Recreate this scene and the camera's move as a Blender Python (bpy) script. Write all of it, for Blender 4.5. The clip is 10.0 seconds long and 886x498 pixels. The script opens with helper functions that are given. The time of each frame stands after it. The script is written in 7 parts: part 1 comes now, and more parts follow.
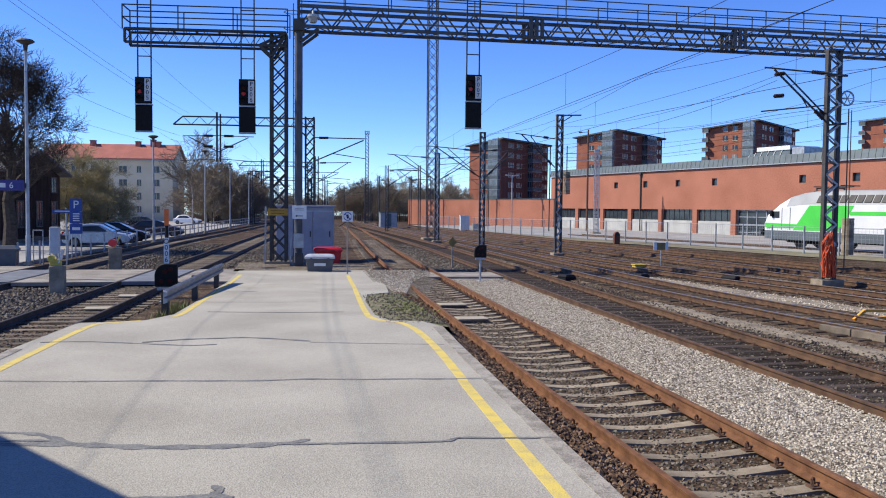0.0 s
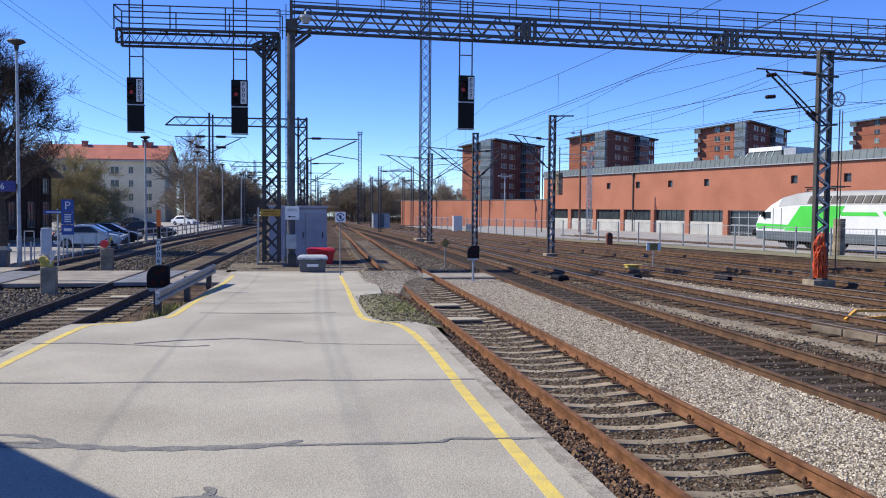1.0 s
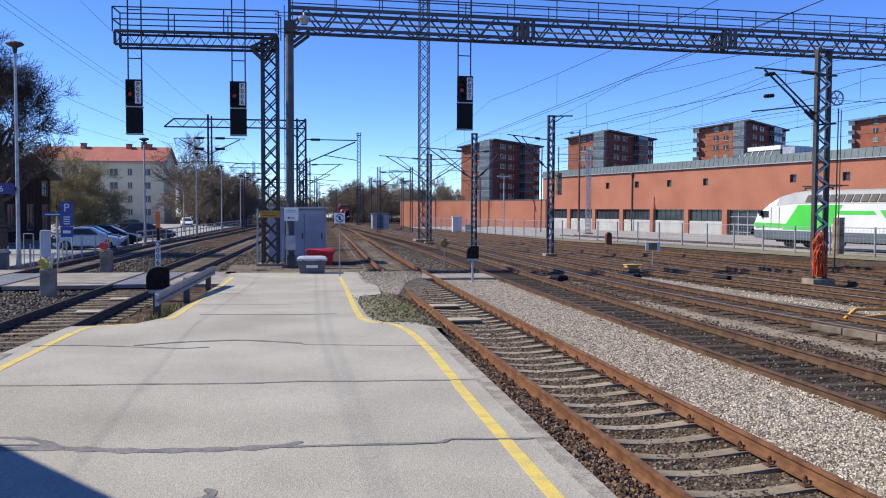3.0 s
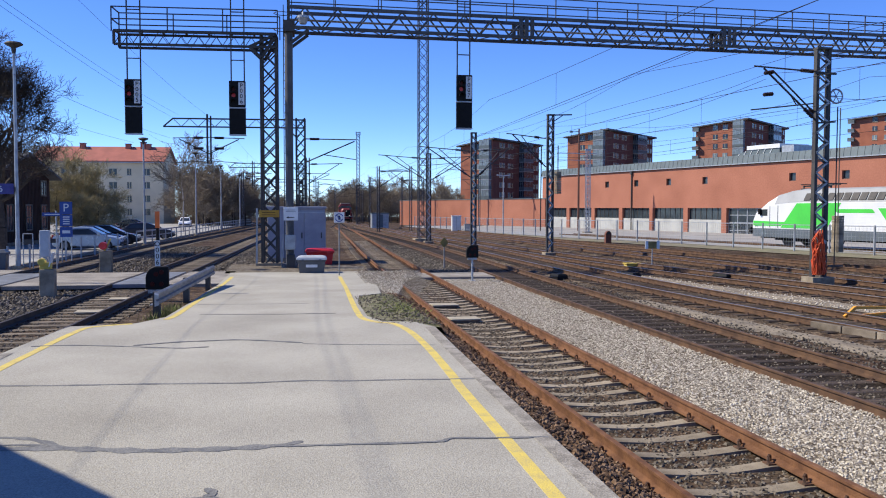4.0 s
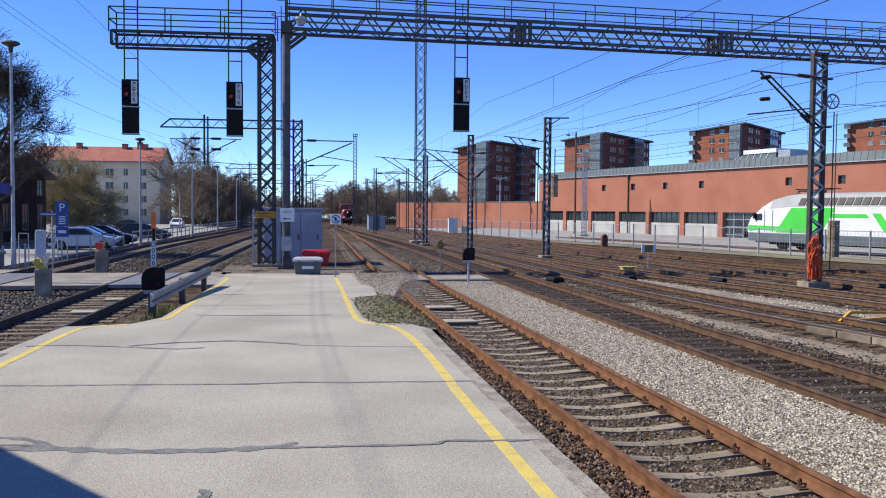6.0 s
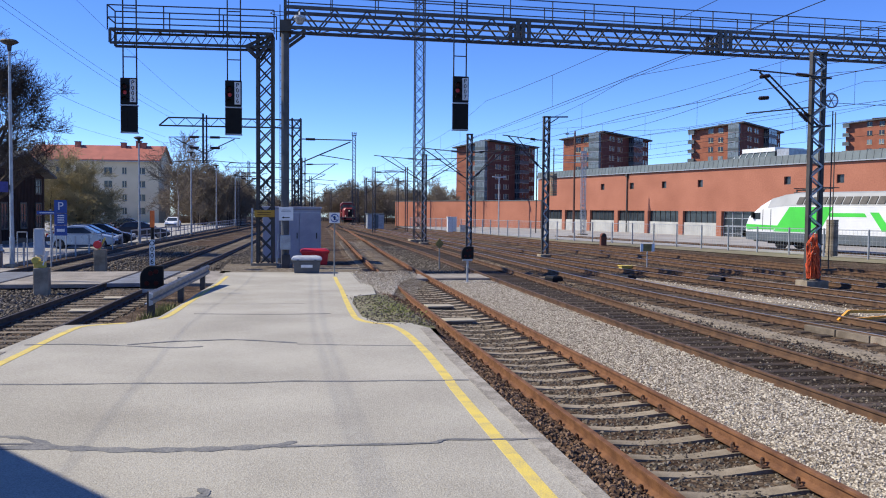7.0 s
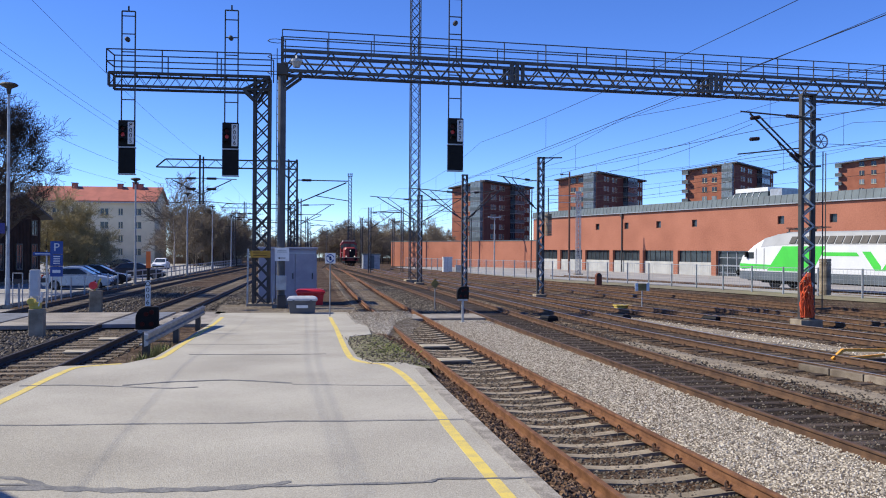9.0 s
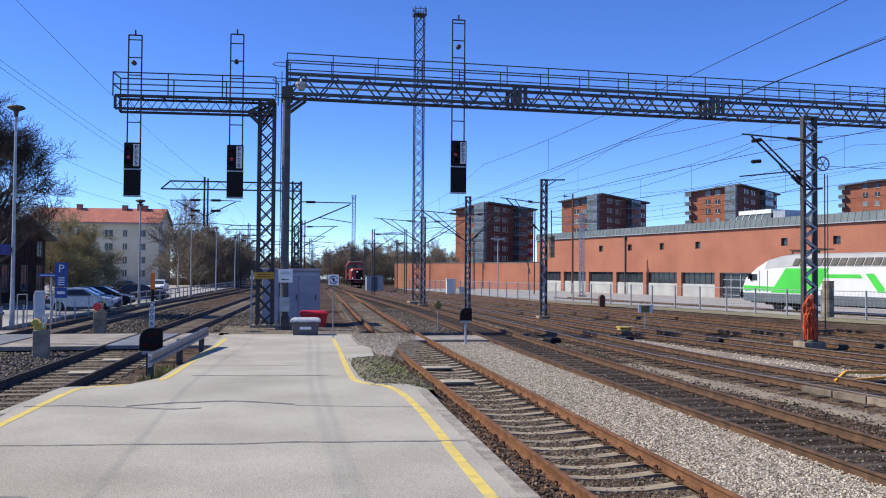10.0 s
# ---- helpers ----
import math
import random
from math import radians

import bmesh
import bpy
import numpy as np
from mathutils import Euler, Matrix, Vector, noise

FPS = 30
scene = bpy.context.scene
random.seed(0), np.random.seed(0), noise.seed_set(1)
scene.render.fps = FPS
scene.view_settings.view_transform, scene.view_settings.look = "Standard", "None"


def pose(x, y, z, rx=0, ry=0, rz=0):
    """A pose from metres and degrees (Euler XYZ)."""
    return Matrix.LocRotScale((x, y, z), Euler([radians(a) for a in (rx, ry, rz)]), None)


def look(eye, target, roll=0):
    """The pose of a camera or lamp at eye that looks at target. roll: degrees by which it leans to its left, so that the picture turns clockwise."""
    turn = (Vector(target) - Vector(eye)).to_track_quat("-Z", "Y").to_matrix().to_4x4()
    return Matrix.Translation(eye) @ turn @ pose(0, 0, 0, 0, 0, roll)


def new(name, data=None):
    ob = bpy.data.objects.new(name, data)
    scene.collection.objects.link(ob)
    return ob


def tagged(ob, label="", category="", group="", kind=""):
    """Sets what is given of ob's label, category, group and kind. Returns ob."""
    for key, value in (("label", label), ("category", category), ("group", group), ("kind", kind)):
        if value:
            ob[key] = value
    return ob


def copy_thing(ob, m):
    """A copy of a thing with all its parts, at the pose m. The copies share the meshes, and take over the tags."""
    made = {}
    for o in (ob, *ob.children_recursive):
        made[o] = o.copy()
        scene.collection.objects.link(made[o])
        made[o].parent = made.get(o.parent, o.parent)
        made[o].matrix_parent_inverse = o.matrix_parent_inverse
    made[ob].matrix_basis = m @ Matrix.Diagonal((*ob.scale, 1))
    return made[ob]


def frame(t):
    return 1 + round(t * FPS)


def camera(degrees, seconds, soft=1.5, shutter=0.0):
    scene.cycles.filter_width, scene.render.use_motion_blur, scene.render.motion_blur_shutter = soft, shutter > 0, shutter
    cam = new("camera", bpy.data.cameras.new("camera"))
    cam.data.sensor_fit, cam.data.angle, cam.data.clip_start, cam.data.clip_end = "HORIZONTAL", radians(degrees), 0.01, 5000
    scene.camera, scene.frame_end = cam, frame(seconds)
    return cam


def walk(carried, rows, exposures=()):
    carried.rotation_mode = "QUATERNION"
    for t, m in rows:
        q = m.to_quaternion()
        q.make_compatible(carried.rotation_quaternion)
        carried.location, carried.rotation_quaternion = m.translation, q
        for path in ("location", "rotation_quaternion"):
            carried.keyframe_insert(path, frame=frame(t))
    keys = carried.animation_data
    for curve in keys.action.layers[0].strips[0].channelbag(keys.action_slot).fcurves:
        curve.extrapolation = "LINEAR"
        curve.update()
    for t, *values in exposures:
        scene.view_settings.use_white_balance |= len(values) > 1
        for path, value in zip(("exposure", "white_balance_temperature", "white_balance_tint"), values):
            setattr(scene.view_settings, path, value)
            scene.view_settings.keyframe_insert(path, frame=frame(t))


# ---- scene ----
cam = camera(55.1, 10.0, soft=1.05)
# seconds, step back (m), yaw, pitch, roll: the operator stands still and turns with the hand-held camera
PATH = [
    (0.0, 0.00, -9.52, -2.77, -0.53), (0.5, 0.00, -9.89, -2.73, -0.53), (1.0, 0.00, -10.00, -2.72, -0.50),
    (1.5, 0.00, -9.93, -2.72, -0.52), (2.0, 0.00, -9.95, -2.68, -0.50), (2.5, 0.00, -9.99, -2.67, -0.36),
    (4.0, 0.00, -10.09, -2.74, -0.11), (4.5, 0.00, -9.43, -3.06, -0.36), (5.0, 0.00, -9.40, -2.98, -0.22),
    (5.5, 0.00, -10.19, -2.56, -0.43), (7.0, 0.00, -10.39, -2.66, -0.52), (7.5, 0.00, -10.46, -2.43, -0.50),
    (8.0, 0.00, -10.26, -2.79, -0.54), (8.5, 0.02, -10.73, -2.97, -0.45), (8.6, 0.03, -10.72, -2.36, -0.45),
    (8.7, 0.05, -10.71, -1.60, -0.46), (8.8, 0.08, -10.69, -0.85, -0.46), (8.9, 0.10, -10.68, -0.15, -0.46), (9.0, 0.12, -10.67, 0.05, -0.38), (9.2, 0.15, -10.66, 0.77, -0.36),
    (9.5, 0.20, -10.64, 1.31, -0.32), (10.0, 0.22, -10.43, 1.51, -0.43)]
walk(cam, [(t, pose(0, -back, 2.46, 90 + pitch, roll, yaw)) for t, back, yaw, pitch, roll in PATH])

# ---- light ----
SUN_AZ, SUN_EL = radians(-76), radians(42)          # compass from +y towards +x, height
world = bpy.data.worlds.new("sky")
scene.world = world
world.use_nodes = True
wn = world.node_tree.nodes
sky = wn.new("ShaderNodeTexSky")
sky.sky_type, sky.sun_disc = "NISHITA", False
sky.sun_elevation, sky.sun_rotation = SUN_EL, SUN_AZ
sky.air_density, sky.dust_density, sky.ozone_density = 0.60, 0.0, 7.0
wn["Background"].inputs["Strength"].default_value = 0.148
deep = wn.new("ShaderNodeHueSaturation")
deep.inputs["Saturation"].default_value = 1.12
deep.inputs["Hue"].default_value = 0.513
world.node_tree.links.new(sky.outputs[0], deep.inputs["Color"])
world.node_tree.links.new(deep.outputs[0], wn["Background"].inputs[0])
sun = new("sun", bpy.data.lights.new("sun", "SUN"))
sun.data.energy, sun.data.angle, sun.data.color = 4.2, radians(0.55), (1.0, 0.92, 0.76)
to_sun = Vector((math.sin(SUN_AZ) * math.cos(SUN_EL), math.cos(SUN_AZ) * math.cos(SUN_EL), math.sin(SUN_EL)))
sun.matrix_world = look(Vector((0, 0, 60)) + to_sun * 20, Vector((0, 0, 60)))
scene.view_settings.exposure = 0.64
scene.view_settings.use_white_balance = True
scene.view_settings.white_balance_temperature, scene.view_settings.white_balance_tint = 6480, 9


# ---- materials ----
def mat(name, a, b=None, rough=0.7, metal=0.0, scale=8.0, bump=0.0, bscale=None, fine=60.0, random_tint=0.0, contrast=(0.35, 0.65), glow=0.0, stretch=(1, 1, 1), grain=0.35, spec=0.5):
    """Two colours mixed by coarse and fine noise in object space, with a little relief."""
    m = bpy.data.materials.new(name)
    m.use_nodes = True
    n, l = m.node_tree.nodes, m.node_tree.links
    p = n["Principled BSDF"]
    p.inputs["Metallic"].default_value = metal
    p.inputs["Specular IOR Level"].default_value = spec
    b = b or tuple(c * 0.75 for c in a)
    tc = n.new("ShaderNodeTexCoord")
    mp = n.new("ShaderNodeMapping")
    mp.inputs["Scale"].default_value = stretch
    l.new(tc.outputs["Object"], mp.inputs[0])
    n1, n2 = n.new("ShaderNodeTexNoise"), n.new("ShaderNodeTexNoise")
    n1.inputs["Scale"].default_value, n1.inputs["Detail"].default_value = scale, 6
    n2.inputs["Scale"].default_value, n2.inputs["Detail"].default_value = fine, 3
    l.new(mp.outputs[0], n1.inputs["Vector"]), l.new(mp.outputs[0], n2.inputs["Vector"])
    add = n.new("ShaderNodeMath")
    add.operation = "MULTIPLY_ADD"
    add.inputs[1].default_value = grain
    l.new(n2.outputs[0], add.inputs[0]), l.new(n1.outputs[0], add.inputs[2])
    ramp = n.new("ShaderNodeMapRange")
    ramp.inputs[1].default_value, ramp.inputs[2].default_value = contrast[0] + grain / 2, contrast[1] + grain / 2
    l.new(add.outputs[0], ramp.inputs[0])
    mix = n.new("ShaderNodeMix")
    mix.data_type = "RGBA"
    mix.inputs[6].default_value, mix.inputs[7].default_value = (*b, 1), (*a, 1)
    l.new(ramp.outputs[0], mix.inputs[0])
    out = mix.outputs[2]
    if random_tint:
        oi, hsv = n.new("ShaderNodeObjectInfo"), n.new("ShaderNodeHueSaturation")
        mr = n.new("ShaderNodeMapRange")
        mr.inputs[3].default_value, mr.inputs[4].default_value = 1 - random_tint, 1 + random_tint
        l.new(oi.outputs["Random"], mr.inputs[0]), l.new(mr.outputs[0], hsv.inputs["Value"]), l.new(out, hsv.inputs["Color"])
        out = hsv.outputs[0]
    l.new(out, p.inputs["Base Color"])
    rr = n.new("ShaderNodeMapRange")
    rr.inputs[3].default_value, rr.inputs[4].default_value = min(1, rough + 0.08), max(0.02, rough - 0.08)
    l.new(n1.outputs[0], rr.inputs[0]), l.new(rr.outputs[0], p.inputs["Roughness"])
    if bump:
        bp = n.new("ShaderNodeBump")
        bp.inputs["Strength"].default_value, bp.inputs["Distance"].default_value = min(1, bump), 0.02
        l.new(n2.outputs[0] if bscale is None else n1.outputs[0], bp.inputs["Height"])
        l.new(bp.outputs[0], p.inputs["Normal"])
    if glow:
        p.inputs["Emission Color"].default_value, p.inputs["Emission Strength"].default_value = (*a, 1), glow
    return m


def stones(name, light, dark, scale, tint, bump=1.0, size=1.0):
    """Loose stones: voronoi cells of differing grey with dark gaps, and larger stains."""
    m = bpy.data.materials.new(name)
    m.use_nodes = True
    n, l = m.node_tree.nodes, m.node_tree.links
    p = n["Principled BSDF"]
    p.inputs["Roughness"].default_value, p.inputs["Specular IOR Level"].default_value = 0.95, 0.12
    tc, v, e = n.new("ShaderNodeTexCoord"), n.new("ShaderNodeTexVoronoi"), n.new("ShaderNodeTexVoronoi")
    e.feature = "DISTANCE_TO_EDGE"
    for t in (v, e):
        t.inputs["Scale"].default_value = scale
        l.new(tc.outputs["Object"], t.inputs["Vector"])
    big = n.new("ShaderNodeTexNoise")
    big.inputs["Scale"].default_value, big.inputs["Detail"].default_value = 0.35, 5
    l.new(tc.outputs["Object"], big.inputs["Vector"])
    sep = n.new("ShaderNodeSeparateColor")
    l.new(v.outputs["Color"], sep.inputs[0])
    mix = n.new("ShaderNodeMix")
    mix.data_type = "RGBA"
    mix.inputs[6].default_value, mix.inputs[7].default_value = (*dark, 1), (*light, 1)
    l.new(sep.outputs[0], mix.inputs[0])
    stain = n.new("ShaderNodeMix")
    stain.data_type, stain.blend_type = "RGBA", "MULTIPLY"
    mr = n.new("ShaderNodeMapRange")
    mr.inputs[1].default_value, mr.inputs[2].default_value = 0.4, 0.65
    l.new(big.outputs[0], mr.inputs[0]), l.new(mr.outputs[0], stain.inputs[0])
    mid, mid_mix, mid_range = n.new("ShaderNodeTexNoise"), n.new("ShaderNodeMix"), n.new("ShaderNodeMapRange")
    mid.inputs["Scale"].default_value, mid.inputs["Detail"].default_value = scale * 0.22, 8
    mid_mix.data_type, mid_mix.blend_type = "RGBA", "MULTIPLY"
    mid_range.inputs[1].default_value, mid_range.inputs[2].default_value = 0.38, 0.60
    l.new(tc.outputs["Object"], mid.inputs["Vector"]), l.new(mid.outputs[0], mid_range.inputs[0]), l.new(mid_range.outputs[0], mid_mix.inputs[0])
    l.new(mix.outputs[2], mid_mix.inputs[6])
    mid_mix.inputs[7].default_value = (0.5, 0.46, 0.43, 1)
    l.new(mid_mix.outputs[2], stain.inputs[6])
    stain.inputs[7].default_value = (*tint, 1)
    gap = n.new("ShaderNodeMix")
    gap.data_type, gap.blend_type = "RGBA", "MULTIPLY"
    g = n.new("ShaderNodeMapRange")
    g.inputs[1].default_value, g.inputs[2].default_value, g.inputs[3].default_value, g.inputs[4].default_value = 0.0, 0.12, 1.0, 0.0
    l.new(e.outputs[0], g.inputs[0]), l.new(g.outputs[0], gap.inputs[0])
    l.new(stain.outputs[2], gap.inputs[6])
    gap.inputs[7].default_value = (0.3, 0.28, 0.26, 1)
    l.new(gap.outputs[2], p.inputs["Base Color"])
    bp = n.new("ShaderNodeBump")
    bp.inputs["Strength"].default_value, bp.inputs["Distance"].default_value = bump, 0.03 * size
    l.new(e.outputs[0], bp.inputs["Height"]), l.new(bp.outputs[0], p.inputs["Normal"])
    return m


ASPHALT = mat("asphalt_light", (0.455, 0.43, 0.372), (0.265, 0.247, 0.212), 0.92, scale=0.5, fine=75, bump=0.5, contrast=(0.18, 0.82), grain=1.5, spec=0.2)
ROADTOP = mat("asphalt_road", (0.36, 0.35, 0.34), (0.26, 0.25, 0.24), 0.9, scale=0.3, fine=50, bump=0.3, spec=0.2)
SEAL = mat("bitumen_seal", (0.115, 0.115, 0.118), (0.21, 0.205, 0.195), 0.8, scale=5, fine=45, grain=0.8, bump=0.3)
KERB = mat("kerb_concrete", (0.37, 0.34, 0.295), (0.20, 0.18, 0.155), 0.9, scale=5, fine=60, bump=0.6, grain=0.9, spec=0.2)
YELLOW = mat("yellow_line_paint", (0.64, 0.50, 0.12), (0.43, 0.35, 0.17), 0.75, scale=5, fine=60, bump=0.3, contrast=(0.25, 0.6), grain=0.8, spec=0.2)
BALLAST = stones("ballast_brown", (0.29, 0.235, 0.175), (0.075, 0.055, 0.040), 13, (0.62, 0.5, 0.42))
GRAVEL = stones("gravel_pale", (0.50, 0.455, 0.375), (0.20, 0.17, 0.13), 30, (0.8, 0.74, 0.68))
OILY = stones("oily_ballast", (0.105, 0.082, 0.062), (0.032, 0.025, 0.02), 18, (0.5, 0.45, 0.4))
EARTH = stones("yard_ground", (0.205, 0.152, 0.108), (0.06, 0.042, 0.03), 9, (0.62, 0.5, 0.42), 0.7)
RAILRUST = mat("rusty_rail_steel", (0.20, 0.098, 0.05), (0.115, 0.055, 0.03), 0.75, 0.1, scale=5, fine=50, bump=0.3, spec=0.2)
RAILDARK = mat("worn_rail_steel", (0.14, 0.082, 0.048), (0.075, 0.045, 0.03), 0.6, 0.15, scale=4, fine=50, spec=0.2)
# main line rails: the shade on their sides is put into this colour
RAILSHADE = mat("main_line_rail_shaded", (0.06, 0.045, 0.036), (0.035, 0.027, 0.022), 0.65, 0.1, scale=4, fine=50)
RAILTOP = mat("polished_rail_head", (0.38, 0.35, 0.33), (0.26, 0.22, 0.19), 0.35, 0.8, scale=4, fine=40, stretch=(1, .1, 1))
CLIP = mat("rusted_rail_clip", (0.135, 0.066, 0.036), (0.06, 0.035, 0.024), 0.85, scale=20, fine=60)
CONCRETE = mat("weathered_concrete", (0.31, 0.26, 0.195), (0.18, 0.145, 0.105), 0.9, scale=3, fine=60, bump=0.5, random_tint=0.2, spec=0.2)
TIMBER = mat("tarred_timber", (0.095, 0.07, 0.055), (0.045, 0.035, 0.03), 0.85, scale=3, fine=60, bump=0.6, random_tint=0.3, stretch=(1, 6, 1), spec=0.2)
OLDTIMBER = mat("grey_timber", (0.235, 0.195, 0.15), (0.13, 0.105, 0.08), 0.9, scale=3, fine=50, bump=0.5, random_tint=0.25, stretch=(1, 6, 1), spec=0.2)
STEEL = mat("dark_galvanised_steel", (0.062, 0.056, 0.052), (0.036, 0.033, 0.031), 0.65, 0.1, scale=2, fine=25)
STEELBLUE = mat("grey_blue_painted_steel", (0.085, 0.085, 0.09), (0.052, 0.052, 0.056), 0.6, 0.12, scale=2, fine=25)
GALV = mat("galvanised_steel", (0.40, 0.42, 0.44), (0.28, 0.29, 0.31), 0.5, 0.5, scale=3, fine=30)
DULLZINC = mat("dull_weathered_zinc", (0.25, 0.25, 0.25), (0.17, 0.17, 0.17), 0.55, 0.3, scale=3, fine=30)
BLACK = mat("black_lacquer", (0.008, 0.008, 0.009), (0.012, 0.012, 0.012), 0.65, scale=5, spec=0.15)
WHITE = mat("white_enamel", (0.68, 0.685, 0.69), (0.57, 0.575, 0.58), 0.45, scale=4)
REDLAMP = mat("red_signal_lens", (0.42, 0.015, 0.02), (0.34, 0.015, 0.02), 0.4, glow=0.04)
DIMRED = mat("unlit_red_lens", (0.05, 0.005, 0.005), None, 0.4, spec=0.15)
WIRE = mat("copper_wire", (0.03, 0.028, 0.026), None, 0.6, 0.4)
BRICK = mat("red_brick_wall", (0.365, 0.150, 0.098), (0.262, 0.104, 0.068), 0.88, scale=0.28, fine=7, bump=0.3, contrast=(0.25, 0.75), grain=0.9, spec=0.2)
# one brick in two colours: orange for the sunlit side, dark for the shaded
SUNLITBRICK = mat("sunlit_brick_wall", (0.37, 0.13, 0.072), (0.30, 0.10, 0.058), 0.88, scale=0.5, fine=14)
SHADEBRICK = mat("shaded_red_brick", (0.19, 0.055, 0.036), (0.13, 0.036, 0.026), 0.85, scale=0.5, fine=14)
ZINC = mat("zinc_roof_cladding", (0.11, 0.14, 0.15), (0.085, 0.105, 0.115), 0.6, 0.1, scale=0.8, fine=12)
GLASS = mat("dark_window_glass", (0.025, 0.032, 0.04), (0.04, 0.05, 0.06), 0.12, 0.0, scale=1.5)
LIDGLASS = mat("pale_reflecting_glass", (0.22, 0.26, 0.27), (0.15, 0.18, 0.19), 0.15, scale=1.0)
HEADLAMP = mat("lamp_glass", (0.75, 0.78, 0.8), None, 0.15)
PORCELAIN = mat("brown_porcelain_insulator", (0.035, 0.02, 0.016), None, 0.3)
PLASTER = mat("cream_plaster", (0.70, 0.60, 0.42), (0.62, 0.53, 0.37), 0.9, scale=0.4, fine=14, spec=0.2)
ROOFRED = mat("red_sheet_roof", (0.40, 0.125, 0.085), (0.32, 0.10, 0.07), 0.7, scale=0.6, fine=10)
ROOFGREY = mat("grey_slate_roof", (0.10, 0.10, 0.105), (0.07, 0.07, 0.075), 0.7, scale=1.5, fine=12)
DARKWOOD = mat("brown_weatherboard", (0.058, 0.030, 0.020), (0.035, 0.019, 0.014), 0.85, scale=1, fine=12, spec=0.2)
GRASS = mat("spring_grass", (0.17, 0.21, 0.045), (0.19, 0.16, 0.07), 0.9, scale=6)
DRYGRASS = mat("dry_moss", (0.23, 0.20, 0.125), (0.10, 0.105, 0.035), 0.95, scale=3.2, fine=60, bump=1.0)
BARK = mat("grey_brown_bark", (0.085, 0.067, 0.054), (0.05, 0.04, 0.033), 0.9, scale=6, fine=30, spec=0.2)
TWIG = mat("bare_twigs", (0.27, 0.22, 0.16), (0.18, 0.145, 0.105), 0.9, scale=2, random_tint=0.25, spec=0.2)
BUDTWIG = mat("budding_twigs", (0.34, 0.29, 0.155), (0.235, 0.195, 0.105), 0.9, scale=2, random_tint=0.2, spec=0.2)
BIRCH = mat("birch_bark", (0.50, 0.46, 0.41), (0.25, 0.22, 0.20), 0.85, scale=4, fine=12)


# ---- building blocks ----
class Shape:
    """Collects boxes, beams, tubes and prisms into one mesh."""

    def __init__(self):
        self.v, self.f = [], []

    def add(self, verts, faces):
        k = len(self.v)
        self.v += [tuple(p) for p in verts]
        self.f += [tuple(i + k for i in q) for q in faces]
        return self

    def box(self, x0, x1, y0, y1, z0, z1):
        return self.add([(x, y, z) for z in (z0, z1) for x, y in ((x0, y0), (x1, y0), (x1, y1), (x0, y1))],
                        [(3, 2, 1, 0), (4, 5, 6, 7), (0, 1, 5, 4), (1, 2, 6, 5), (2, 3, 7, 6), (3, 0, 4, 7)])

    def beam(self, p, q, w, h=None):
        p, q = Vector(p), Vector(q)
        h = h or w
        d = (q - p).normalized()
        s = d.cross(Vector((0, 0, 1)) if abs(d.z) < 0.95 else Vector((0, 1, 0))).normalized()
        u = s.cross(d).normalized()
        return self.add([c + s * a * w / 2 + u * b * h / 2 for c in (p, q) for a, b in ((-1, -1), (1, -1), (1, 1), (-1, 1))],
                        [(0, 1, 2, 3), (7, 6, 5, 4), (1, 0, 4, 5), (2, 1, 5, 6), (3, 2, 6, 7), (0, 3, 7, 4)])

    def tube(self, p, q, r, r2=None, n=8, caps=True):
        p, q = Vector(p), Vector(q)
        r2 = r if r2 is None else r2
        d = (q - p).normalized()
        s = d.cross(Vector((0, 0, 1)) if abs(d.z) < 0.95 else Vector((0, 1, 0))).normalized()
        u = s.cross(d)
        ring = [(math.cos(2 * math.pi * i / n), math.sin(2 * math.pi * i / n)) for i in range(n)]
        faces = [(i, (i + 1) % n, n + (i + 1) % n, n + i) for i in range(n)]
        if caps:
            faces += [tuple(range(n))[::-1], tuple(range(n, 2 * n))]
        return self.add([p + (s * c + u * e) * r for c, e in ring] + [q + (s * c + u * e) * r2 for c, e in ring], faces)

    def prism(self, poly, z0, z1):
        """A polygon (x, y) counter-clockwise, raised from z0 to z1."""
        n = len(poly)
        return self.add([(x, y, z0) for x, y in poly] + [(x, y, z1) for x, y in poly],
                        [tuple(range(n))[::-1], tuple(range(n, 2 * n))] + [(i, (i + 1) % n, n + (i + 1) % n, n + i) for i in range(n)])

    def side(self, poly, y0, y1):
        """A polygon (x, z) drawn through from y0 to y1."""
        n = len(poly)
        return self.add([(x, y0, z) for x, z in poly] + [(x, y1, z) for x, z in poly],
                        [tuple(range(n)), tuple(range(n, 2 * n))[::-1]] + [((i + 1) % n, i, n + i, n + (i + 1) % n) for i in range(n)])

    def loft(self, rings, closed=True, caps=True):
        n, base = len(rings[0]), []
        for a in range(len(rings) - 1):
            for i in range(n if closed else n - 1):
                j = (i + 1) % n
                base.append((a * n + i, a * n + j, (a + 1) * n + j, (a + 1) * n + i))
        if caps:
            base += [tuple(range(n))[::-1], tuple(range((len(rings) - 1) * n, len(rings) * n))]
        return self.add([p for r in rings for p in r], base)

    def mesh(self, name, material, smooth=False):
        me = bpy.data.meshes.new(name)
        me.from_pydata(self.v, [], self.f)
        me.materials.append(material)
        bm = bmesh.new()
        bm.from_mesh(me)
        bmesh.ops.recalc_face_normals(bm, faces=bm.faces)
        bm.to_mesh(me)
        bm.free()
        if smooth:
            me.polygons.foreach_set("use_smooth", [True] * len(me.polygons))
        return me


